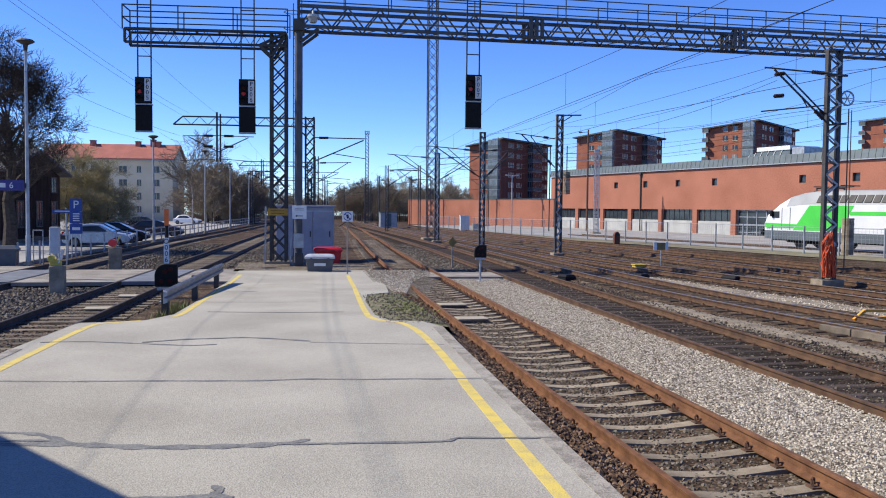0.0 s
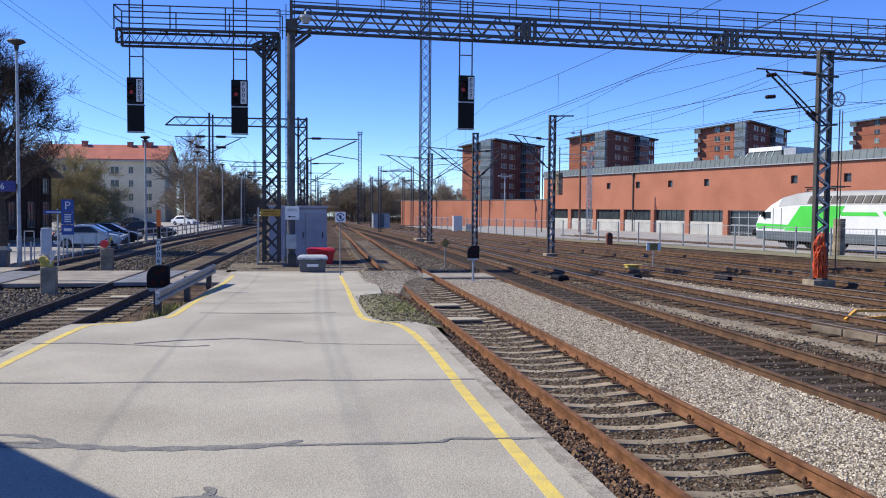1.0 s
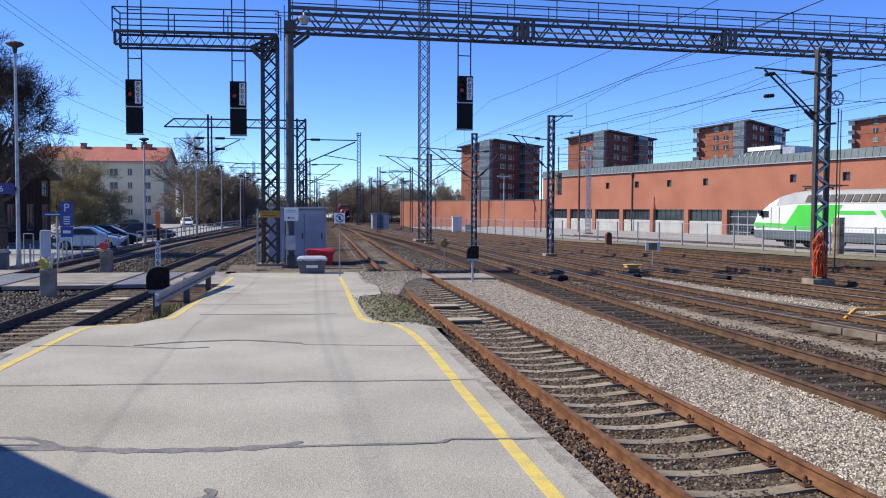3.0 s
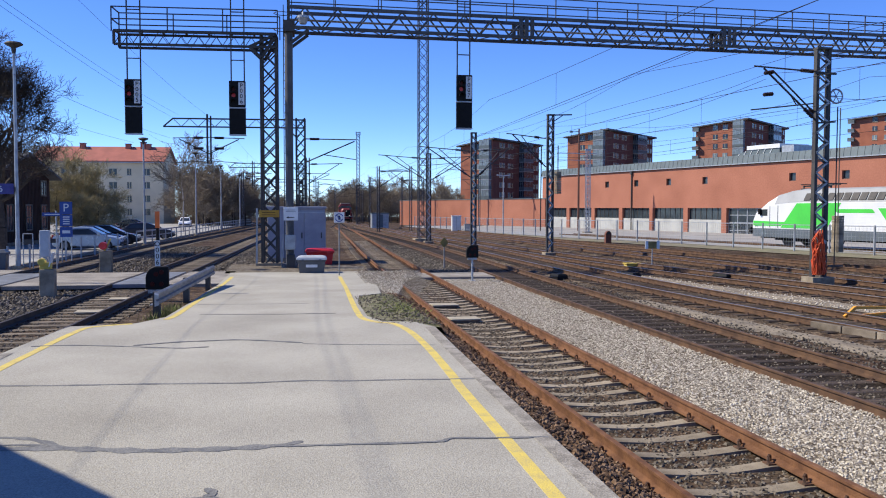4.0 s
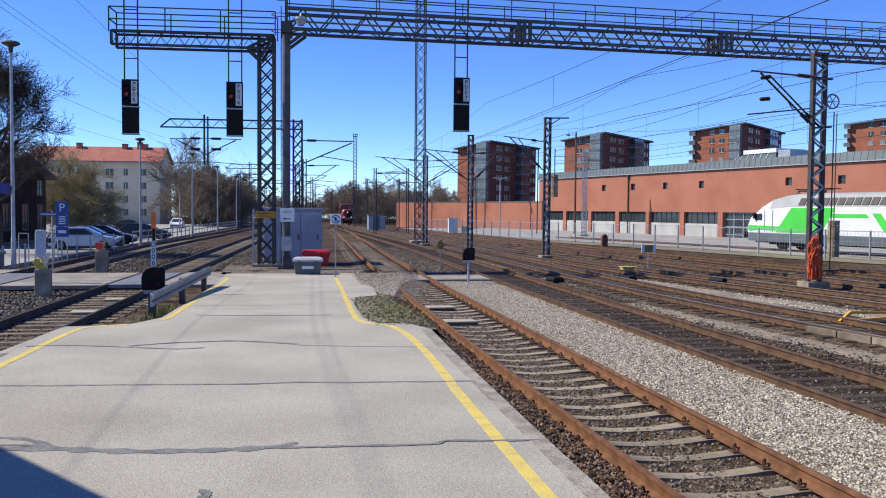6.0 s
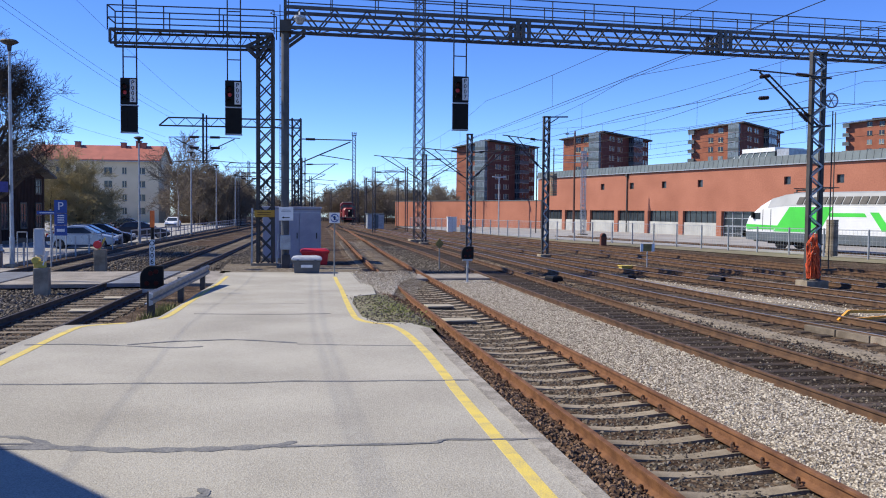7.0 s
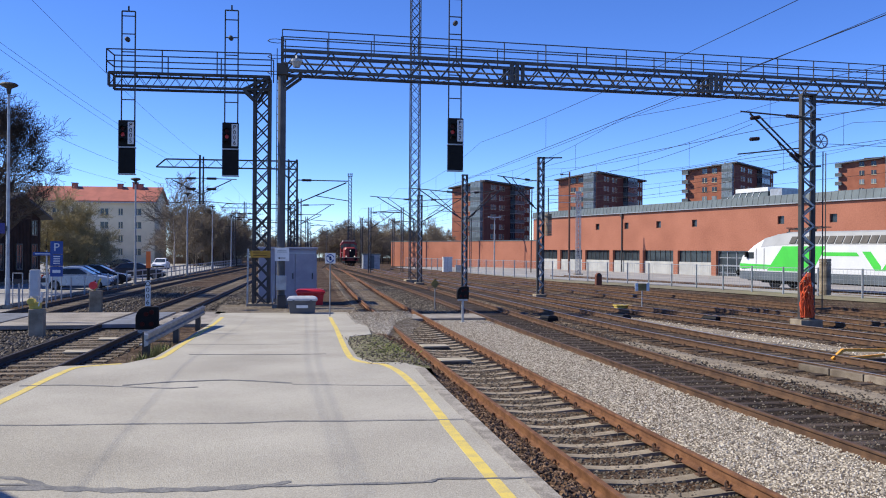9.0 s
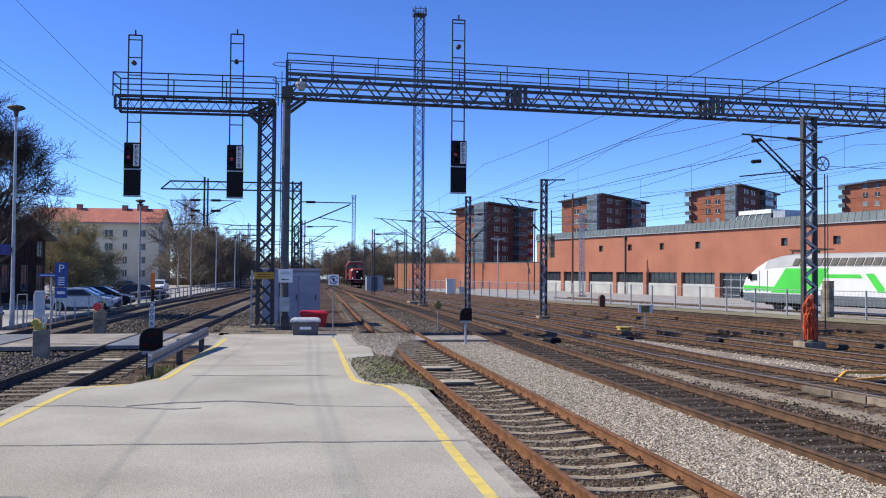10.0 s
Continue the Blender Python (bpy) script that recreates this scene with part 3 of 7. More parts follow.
    part("arrow", s, BLACK, g)
    part("control_box", Shape().box(px - .2, px + .22, py - .42, py - .15, .75, 1.35), GALV, g, "grey metal control box", 0.02)
    part("lower_box", Shape().box(px - .14, px + .2, py - .4, py - .12, -.05, .55), STEEL, g, "", 0.02)


def catenary_mast(name, loc, h, wx, label, bracket=(), rz=0, base=True):
    g = thing(name, pose(*loc, 0, 0, rz), label, "mast", "catenary masts of the yard")
    b = Shape()
    bars = max(8, int(h * 2.8))
    step = (h - .3) / bars
    for a in (-1, 1):
        part("upright", Shape().beam((a * wx / 2, 0, -.1), (a * wx / 2, 0, h), .11, .19), STEEL, g)
    part("cap", Shape().box(-wx / 2 - .06, wx / 2 + .06, -.14, .14, h - .06, h + .01), STEEL, g)
    for i in range(bars):
        a = 1 if i % 2 else -1
        for e in (-1, 1):
            b.beam((a * wx / 2, e * .1, .15 + i * step), (-a * wx / 2, e * .1, .15 + (i + 1) * step), .02, .06)
    tagged(part("bracing", b, GALV, g), kind="stuff")
    if base:
        part("footing", Shape().box(-wx / 2 - .2, wx / 2 + .2, -.35, .35, -.5, -.02), CONCRETE, g, "", 0.02)
    return g


def cantilever_arm(g, x0, side, z, reach):
    """Registration arm: top tube, stay with insulators and drop arm."""
    tip = (x0 + side * reach, 0, z + .25)
    part("top_tube", Shape().tube((x0, 0, z), tip, .03, n=6), STEEL, g)
    part("stay_tube", Shape().tube((x0, 0, z - 1.6), (x0 + side * reach * .85, 0, z + .2), .035, n=6), STEEL, g)
    part("inner_stay", Shape().tube((x0 + side * .4, 0, z - 1.2), (x0 + side * reach * .62, 0, z + .12), .025, n=6), STEEL, g)
    part("steady_arm", Shape().tube((x0 + side * reach * .3, 0, z - .75), (x0 + side * reach * 1.02, 0, z - .95), .02, n=6), STEEL, g)
    for zc, f, e in ((z, .18, .06), (z - 1.6, .1, .35)):
        s = Shape()
        a, b = Vector((x0, 0, zc)), Vector(tip) if zc == z else Vector((x0 + side * reach * .85, 0, z + .2))
        for i in range(6):
            p = a.lerp(b, f + .02 * i)
            s.tube(p, a.lerp(b, f + .02 * i + .012), .075, n=8)
        tagged(part("insulator", s, PORCELAIN, g), kind="stuff")


def registration_arm(g):
    """Twin stays, a level top tube and a low steady arm reaching from the mast over its track; local to the mast's foot."""
    tubes = (("top_tube", (.35, -.15, 7.02), (-2.66, -.15, 7.18), .03), ("stay_tube", (-.2, -.15, 5.3), (-2.3, -.15, 7.12), .035), ("inner_stay", (.1, .1, 5.4), (-1.82, .1, 7.1), .03), ("steady_arm", (-2.75, -.15, 5.7), (-.42, -.15, 5.97), .026))
    for name, a, b, r in tubes:
        part(name, Shape().tube(a, b, r, n=6), STEEL, g)
    part("drop_rod", Shape().tube((-1.05, -.15, 5.9), (-1.3, -.15, 6.25), .02, n=6).beam((-.35, -.15, 5.3), (.42, -.15, 5.36), .09, .06).beam((-.35, -.15, 7.0), (.42, -.15, 7.0), .08, .06), STEEL, g)
    for p, q in (((-.95, -.15, 7.09), (-.42, -.15, 7.06)), ((-.78, -.15, 5.8), (-.42, -.15, 5.49)), ((-.42, .1, 5.83), (-.1, .1, 5.57)), ((-2.38, -.3, 6.92), (-2.02, -.3, 6.98)), ((-2.4, -.3, 6.2), (-2.02, -.3, 6.24))):
        p, q, s = Vector(p), Vector(q), Shape()
        s.tube(p, q, .035, n=6)
        for i in range(6):
            s.tube(p.lerp(q, .1 + i * .15), p.lerp(q, .1 + i * .15 + .07), .07, n=9)
        tagged(part("insulator", s, PORCELAIN, g), kind="stuff")


def masts():
    # mast with the tension weights
    g = catenary_mast("catenary_mast", (18.12, 26.9, .12), 7.9, .44, "lattice catenary mast with tension wheel on a concrete footing", rz=0)
    registration_arm(g)
    s = Shape()
    for a in np.linspace(0, 2 * math.pi, 17)[:-1]:
        b = a + math.pi / 8
        s.tube((.52 + .24 * math.cos(a), -.05, 6.25 + .24 * math.sin(a)), (.52 + .24 * math.cos(b), -.05, 6.25 + .24 * math.sin(b)), .03, n=6)
    for a in np.linspace(0, math.pi, 4)[:-1]:
        s.beam((.52 - .24 * math.cos(a), -.05, 6.25 - .24 * math.sin(a)), (.52 + .24 * math.cos(a), -.05, 6.25 + .24 * math.sin(a)), .025)
    s.beam((.2, 0, 6.25), (.52, 0, 6.25), .06)
    part("tension_wheel", s, GALV, g)
    part("guide_rod", Shape().tube((.62, 0, .3), (.62, 0, 5.9), .022, n=6).box(.4, .95, -.05, .05, .32, .38), STEEL, g)
    w = part("tension_weight", Shape().tube((.94, .3, .8), (.94, .3, 5.9), .02, n=6), STEEL, g, "stack of round concrete tension weights on a rod")
    for i in range(15):
        part("weight_disc", Shape().tube((.94, .3, .82 + i * .086), (.94, .3, .82 + i * .086 + .080), .205 - .006 * (i % 2), n=16), CONCRETE, w)
    rope = mat("orange_rope", (0.75, 0.11, 0.03), (0.55, 0.08, 0.02), 0.7, scale=9)
    s, rnd = Shape(), random.Random(4)
    for i in range(46):
        x, y = rnd.uniform(-.3, .12), -.16 + rnd.uniform(-.1, .04)
        z = rnd.uniform(.8, 1.75) - abs(x + .1)
        pts = [Vector((x * .45 - .03, y, z))]
        for j in range(7):
            pts.append(Vector((x + rnd.uniform(-.06, .06), y + rnd.uniform(-.04, .04), max(.06, z * (1 - (j + 1) / 6.5)))))
        for a, b in zip(pts, pts[1:]):
            s.tube(a, b, .016, n=5, caps=False)
    tagged(part("orange_cable", s, rope), "tangled orange cable hung on the mast foot", "cable").matrix_basis = pose(18.12, 26.9, .12)
    g = catenary_mast("catenary_mast", (14.38, 46.3, 0), 7.75, .30, "tall lattice catenary mast with a short top bracket")
    part("top_bracket", Shape().beam((.1, 0, 7.72), (1.25, 0, 7.76), .07).beam((.15, 0, 7.35), (.7, 0, 7.7), .05), STEEL, g)
    cantilever_arm(g, -.25, -1, 6.4, 2.3)
    part("guide_rod", Shape().beam((-.55, 0, 1.2), (-.52, 0, 6.0), .05), STEEL, g)
    w = part("tension_weight", Shape().tube((.36, -.3, 3.28), (.36, -.3, 6.0), .03, n=6), STEEL, g, "stack of round concrete tension weights on a rod")
    for i in range(10):
        part("weight_disc", Shape().tube((.36, -.3, 3.3 + i * .125), (.36, -.3, 3.3 + i * .125 + .105), .2, n=12), CONCRETE, w)
    g = catenary_mast("catenary_mast", (11.12, 51.7, 0), 7.15, .27, "dark lattice catenary mast")
    cantilever_arm(g, -.2, -1, 6.0, 3.2)
    cantilever_arm(g, .2, 1, 6.0, 2.4)


def wire_run(name, pts, r, label, sag=0.0, n=10, hang=None):
    """A hanging wire through its supports."""
    s, rings = Shape(), []
    for k, (a, b) in enumerate(zip(pts, pts[1:])):
        a, b = Vector(a), Vector(b)
        for i in range(n + (k == len(pts) - 2)):
            t = i / n
            p = a.lerp(b, t) - Vector((0, 0, sag * 4 * t * (1 - t)))
            rings.append([p + Vector((u * r, 0, v * r)) for u, v in ((-1, 0), (0, -1), (1, 0), (0, 1))])
    s.loft(rings)
    return tagged(part(name, s, WIRE), label, "wire", "overhead wires")


# ---- buildings ----
def wall_frame(yw):
    """The depot's wall line: X = 68 - 0.25 Y; returns x."""
    return 68 - .25 * yw


def depot():
    """Long red brick depot along the yard; local x runs along the wall towards the camera, y into the building."""
    ang = math.degrees(math.atan2(-1, .25))
    g = thing("depot_building", pose(wall_frame(120), 120, 0, 0, 0, ang), "long red brick depot with a grey metal roof edge", "building")
    L, top = 100.0, 7.15
    bay, first = 6.27, .56
    # openings are gaps between piers below and small square windows above
    s = Shape().box(-3, L, 0, .5, 2.55, 5.25)
    x, wins = -3.0, []
    i = 0
    while first + i * bay < L - 2:
        c = first + i * bay
        wins.append(c)
        if i in (0, 1, 6, 9):
            i += 1
            continue
        s.box(x, c - .42, 0, .5, 5.25, 6.05)
        x = c + .42
        i += 1
    s.box(x, L, 0, .5, 5.25, 6.05).box(-3, L, 0, .5, 6.05, top)
    part("wall", s, BRICK, g, "red brick wall")
    part("end_wall", Shape().box(-3.5, -3, 0, 24, -.3, top), BRICK, g)
    part("back_wall", Shape().box(0, L, 23.5, 24, -.3, top), BRICK, g)
    for c in [c for i, c in enumerate(wins) if i not in (0, 1, 6, 9)]:
        w = part("window", Shape().box(c - .42, c + .42, .25, .3, 5.25, 6.05), GLASS, g)
        part("frame", Shape().box(c - .42, c - .35, .17, .25, 5.25, 6.05).box(c + .35, c + .42, .17, .25, 5.25, 6.05).box(c - .42, c + .42, .17, .25, 5.25, 5.31), STEEL, w)
    pale = mat("pale_concrete_panel", (0.42, 0.42, 0.40), (0.33, 0.33, 0.32), 0.85, scale=0.7, fine=12)
    for i, c in enumerate(wins):
        p = c - bay / 2
        part("pier", Shape().box(p - .38, p + .38, -.06, .5, -.3, 2.55), BRICK, g)
        gx0, gx1 = p + .38, p + bay - .38
        if i == 6:
            d = part("loading_door", Shape().box(gx0, gx1, .35, .4, -.2, 2.55), GLASS, g, "glazed folding doors with pale bars")
            for k in range(5):
                xx = gx0 + (gx1 - gx0) * k / 4
                part("bar", Shape().box(xx - .05, xx + .05, .28, .35, -.2, 2.55), GALV, d)
            for z in (.1, .95, 1.75, 2.46):
                part("bar", Shape().box(gx0, gx1, .285, .345, z, z + .08), GALV, d)
            continue
        part("panel", Shape().box(gx0, gx1, .1, .4, -.3, 1.25), pale, g, "pale concrete panel")
        w = part("ribbon_window", Shape().box(gx0, gx1, .3, .34, 1.25, 2.55), GLASS, g)
        for k in range(7):
            xx = gx0 + (gx1 - gx0) * k / 6
            part("bar", Shape().box(xx - .025, xx + .025, .25, .3, 1.25, 2.55), STEEL, w)
    part("cornice", Shape().box(-3.7, L, -.25, .6, top + .05, top + .14), GALV, g, "pale metal eaves strip")
    s = Shape()
    s.loft([[(x, -.15, top + .14), (x, .0, top + 1.0), (x, 23.9, top + 1.6), (x, 24, top + .14)] for x in (-3.6, L)])
    part("roof", s, ZINC, g, "grey seamed metal roof edge")
    seam = Shape()
    for i in range(int(L / .75) + 4):
        seam.beam((-3.5 + i * .75, -.165, top + .16), (-3.5 + i * .75, -.02, top + .98), .045, .03)
    tagged(part("seams", seam, ZINC, g), kind="stuff")
    lantern = part("rooflight", Shape().loft([[(x, 3, top + .9), (x, 7, top + .9), (x, 7, z), (x, 3, z)] for x, z in ((32.4, top + 1.0), (35.4, top + 1.75), (39.8, top + 1.75))]), ZINC, g, "glazed roof lantern with a white ridge box")
    part("ridge_box", Shape().box(35.2, 39.9, 2.9, 7.1, top + 1.76, top + 2.2), WHITE, lantern, "white ridge box")
    part("plant_box", Shape().loft([[(x, 3, top + .9), (x, 6, top + .9), (x, 6, top + 1.95), (x, 3, top + 1.95)] for x in (40.1, 41.7)]), GALV, lantern)
    for k in range(7):
        x = 32.6 + k * .95
        part("glazing_bar", Shape().beam((x, 2.97, top + .92), (x + .5, 2.97, min(top + 1.74, top + 1.0 + .25 * max(0, x + .5 - 32.4))), .06), WHITE, lantern)


def apartment(loc, rz, w, d, h, label, end_balconies):
    """Brick slab whose near corner is the origin: brick darkened for shade along x, brick coloured orange for sun along
    y; the roof falls along y.
    """
    g = thing("apartment_building", pose(*loc, 0, 0, rz), label, "building", "apartment blocks behind the depot")
    fall, fh = 1.7, 2.9
    top = lambda y: h - fall * max(0, y) / d
    part("wall", Shape().loft([[(x, 0, -.5), (x, d, -.5), (x, d, top(d)), (x, 0, h)] for x in (.0, w)]), SHADEBRICK, g, "brick wall coloured darker for its shaded side")
    part("side_wall", Shape().loft([[(x, 0, -.5), (x, d, -.5), (x, d, top(d)), (x, 0, h)] for x in (-.3, 0)]), SUNLITBRICK, g, "brick wall coloured lighter orange for its sunlit side")
    part("roof", Shape().loft([[(x, -1.1, top(-1.1) + .05), (x, d + .9, top(d + .9) + .05), (x, d + .9, top(d + .9) + .4), (x, -1.1, top(-1.1) + .5)] for x in (-1.4, w + .9)]), ROOFGREY, g, "dark projecting roof edge")
    part("lift_house", Shape().box(w * .25, w * .45, d * .3, d * .7, h - 1, h + 1.1), ROOFGREY, g)
    for f in (.12, .5, .75):
        part("vent", Shape().tube((w * f, d * .3, h - .6), (w * f, d * .3, h + 1.0), .25, n=8), GALV, g)
    for k in range(int(h / fh)):
        z = h - (k + 1) * fh + .15
        for f in (.16, .22, .33, .39, .84, .89, .95):
            xx = w * f
            win = part("window", Shape().box(xx - .55, xx + .55, -.06, .02, z + .75, z + 2.15), LIDGLASS if f < .35 or f > .9 else GLASS, g)
            part("frame", Shape().box(xx - .66, xx - .55, -.1, 0, z + .68, z + 2.2).box(xx + .55, xx + .66, -.1, 0, z + .68, z + 2.2).box(xx - .55, xx + .55, -.1, 0, z + .66, z + .76), PLASTER, win)
        for yy in (d * .40, d * .60):
            zz = z - fall * .3
            win = part("window", Shape().box(-.36, -.3, yy - .75, yy + .75, zz + .6, zz + 2.1), GLASS if (k + int(yy)) % 3 else LIDGLASS, g)
            part("frame", Shape().box(-.42, -.36, yy - .85, yy + .85, zz + .5, zz + .62).box(-.42, -.36, yy - .05, yy + .05, zz + .6, zz + 2.1), PLASTER, win)
        for x0, x1, y0, y1, glass in ((-2.0, -.3, .1, 3.4, LIDGLASS), (w * .55, w * .76, -1.7, 0, GLASS), (-1.4, -.3, d - 1.2, d + .8, LIDGLASS))[:3 if end_balconies else 2]:
            b = part("balcony", Shape().box(x0, x1, y0, y1, z - .12, z + .06), GALV, g, "pale balcony slab")
            part("rail_panel", Shape().box(x0, x1, y0, y0 + .06, z + .06, z + 1.05).box(x0, x0 + .06, y0 + .06, y1, z + .06, z + 1.05), ZINC, b, "grey balcony front")
            if y0 < d * .5:
                part("glazing", Shape().box(x0 + .06, x1 - .06, y0 + .07, y0 + .12, z + 1.05, z + fh - .2).box(x0 + .06, x0 + .12, y0 + .12, y1, z + 1.05, z + fh - .2), glass, b)
                for f in (.33, .66):
                    xx, yy = x0 + (x1 - x0) * f, y0 + (y1 - y0) * f
                    part("mullion", Shape().box(xx - .04, xx + .04, y0 + .02, y0 + .07, z + 1.05, z + fh - .2), GALV, b)
                    part("mullion", Shape().box(x0 + .01, x0 + .06, yy - .04, yy + .04, z + 1.05, z + fh - .2), GALV, b)
    return g


def apartments():
    for x, y, h, turn, w, d in ((57.2, 240, 22.3, 48, 31, 10.5), (91.7, 240, 25.6, 45, 37, 12.5), (136.4, 240, 29.6, 42, 40, 15.5), (193.5, 240, 33.4, 40, 40, 18)):
        apartment((x, y, 0), turn, w, d, h, "brick apartment block with sunlit and shaded sides in colour and glazed balconies", x > 100)


def low_wall():
    g = thing("depot_annex", pose(0, 0, 0), "low red brick depot annex with a flat top", "building")
    part("wall", Shape().prism([(20.3, 161), (37, 121.5), (44, 124), (27, 164)], -.8, 3.9), BRICK, g)
    part("coping", Shape().prism([(20.2, 161.1), (37, 121.3), (44.2, 124), (27, 164.2)], 3.9, 4.0), ZINC, g)


def cream_house():
    g = thing("apartment_house", pose(-48.5, 191.5, drop(190), 0, 0, -5), "cream plastered four storey house with a red gabled roof", "building")
    w, d, h = 21.6, 11, 13.1
    part("wall", Shape().box(-5, w, 0, d, -.5, h), PLASTER, g, "cream plaster wall")
    part("gable", Shape().loft([[(x, 0, h), (x, d, h), (x, d / 2, h + 3.0)] for x in (w - .4, w)]), PLASTER, g)
    part("roof", Shape().loft([[(x, -.7, h - .25), (x, d / 2, h + 3.1), (x, d + .7, h - .25), (x, d + .7, h), (x, d / 2, h + 3.4), (x, -.7, h)] for x in (-5.5, w + .5)]), ROOFRED, g, "red sheet metal roof")
    part("eaves", Shape().box(-5.4, w + .4, -.72, -.5, h - .42, h - .22), GALV, g, "pale eaves gutter")
    for x, top in ((12.6, 3.9), (15.8, 4.3), (16.9, 3.9), (3.0, 4.0)):
        part("chimney", Shape().box(x, x + 1.0, d / 2 - 1.0, d / 2 + .2, h + 2.0, h + top), ROOFRED, g)
        part("cap", Shape().box(x - .1, x + 1.1, d / 2 - 1.1, d / 2 + .3, h + top, h + top + .12), ROOFGREY, g)
    for k in range(4):
        z = h - 2.95 - k * 2.84
        for x, hw in ((-2.2, .8), (1.4, .8), (5.4, .8), (11.2, .8), (14.55, .42), (18.1, .7)):
            win = part("window", Shape().box(x - hw, x + hw, -.04, .02, z, z + 1.4), GLASS, g)
            part("sill", Shape().box(x - hw - .1, x + hw + .1, -.16, .0, z - .12, z), GALV, win)
            part("frame", Shape().box(x - .05, x + .05, -.07, -.04, z, z + 1.4).box(x - hw, x + hw, -.07, -.04, z + 1.32, z + 1.4), PLASTER, win)


def station_house():
    g = thing("wooden_house", pose(-25.3, 60, -.3, 0, 0, -6), "old dark brown wooden house with a grey gabled roof", "building")
    d, h = 10.2, 4.9
    part("wall", Shape().box(-6, 6.0, 0, d, -.3, h), DARKWOOD, g)
    part("gable", Shape().loft([[(x, 0, h), (x, d, h), (x, d / 2, h + 1.5)] for x in (5.8, 6.0)]), DARKWOOD, g)
    part("roof", Shape().loft([[(x, -.7, h - .05), (x, d / 2, h + 1.55), (x, d + .7, h - .05), (x, d + .7, h + .1), (x, d / 2, h + 1.75), (x, -.7, h + .1)] for x in (-6.6, 6.7)]), ROOFGREY, g, "grey sheet roof")
    part("plinth", Shape().box(5.98, 6.06, 0, d, -.3, .35), CONCRETE, g)
    boards = Shape()
    for i in range(40):
        boards.box(6.0, 6.025, .05 + i * .25, .07 + i * .25, .35, h)
    tagged(part("board_joints", boards, DARKWOOD, g), kind="stuff")
    for yy, z0, z1 in ((3.0, 1.2, 2.9), (6.2, 1.2, 2.9), (8.9, 1.2, 2.9), (8.9, 3.7, 4.7)):
        win = part("window", Shape().box(6.0, 6.05, yy - .45, yy + .45, z0, z1), GLASS, g)
        part("frame", Shape().box(6.02, 6.09, yy - .55, yy - .45, z0 - .1, z1 + .1).box(6.02, 6.09, yy + .45, yy + .55, z0 - .1, z1 + .1).box(6.02, 6.09, yy - .45, yy + .45, z1, z1 + .1).box(6.02, 6.09, yy - .45, yy + .45, z0 - .1, z0), OLDTIMBER, win)
        part("glazing_bar", Shape().box(6.05, 6.08, yy - .03, yy + .03, z0, z1).box(6.05, 6.08, yy - .45, yy + .45, (z0 + z1) / 2 - .03, (z0 + z1) / 2 + .03), OLDTIMBER, win)
    for x in (-3.5, -.5, 2.2, 4.6):
        win = part("window", Shape().box(x - .5, x + .5, -.05, .02, 1.0, 2.9), GLASS, g)
        part("frame", Shape().box(x - .6, x - .5, -.08, 0, .9, 3).box(x + .5, x + .6, -.08, 0, .9, 3).box(x - .03, x + .03, -.08, -.05, 1, 2.9).box(x - .5, x + .5, -.08, -.05, 2.2, 2.27), OLDTIMBER, win)


# ---- things by the platform ----
HUTBLUE = mat("grey_blue_steel_sheet", (0.33, 0.33, 0.385), (0.27, 0.27, 0.325), 0.5, 0.1, scale=1.2, fine=10)
BINGREY = mat("dark_grey_plastic", (0.075, 0.085, 0.10), (0.06, 0.065, 0.08), 0.45, scale=4)
LIDGREY = mat("pale_grey_plastic", (0.45, 0.47, 0.50), (0.36, 0.38, 0.41), 0.5, scale=4)
REDPLASTIC = mat("red_plastic", (0.62, 0.02, 0.03), (0.5, 0.015, 0.02), 0.4, scale=4)
ORANGE = mat("orange_reflector", (0.8, 0.16, 0.02), (0.65, 0.13, 0.02), 0.5, scale=6)
SIGNBLUE = mat("blue_sign_enamel", (0.010, 0.055, 0.27), (0.009, 0.045, 0.22), 0.4, scale=4)
YELLOWPAINT = mat("yellow_paint", (0.58, 0.44, 0.08), (0.42, 0.31, 0.06), 0.6, scale=4)
RUBBER = mat("rubber_crossing_panel", (0.20, 0.21, 0.23), (0.14, 0.145, 0.16), 0.6, scale=1.5, fine=40, bump=0.3, spec=0.2)
CREAMWOOD = mat("pale_plywood", (0.40, 0.355, 0.27), (0.29, 0.25, 0.185), 0.8, scale=3, fine=30)
PAVED = mat("worn_paving", (0.33, 0.30, 0.265), (0.19, 0.17, 0.15), 0.92, scale=1.0, fine=30, bump=0.8, grain=0.8, spec=0.2)


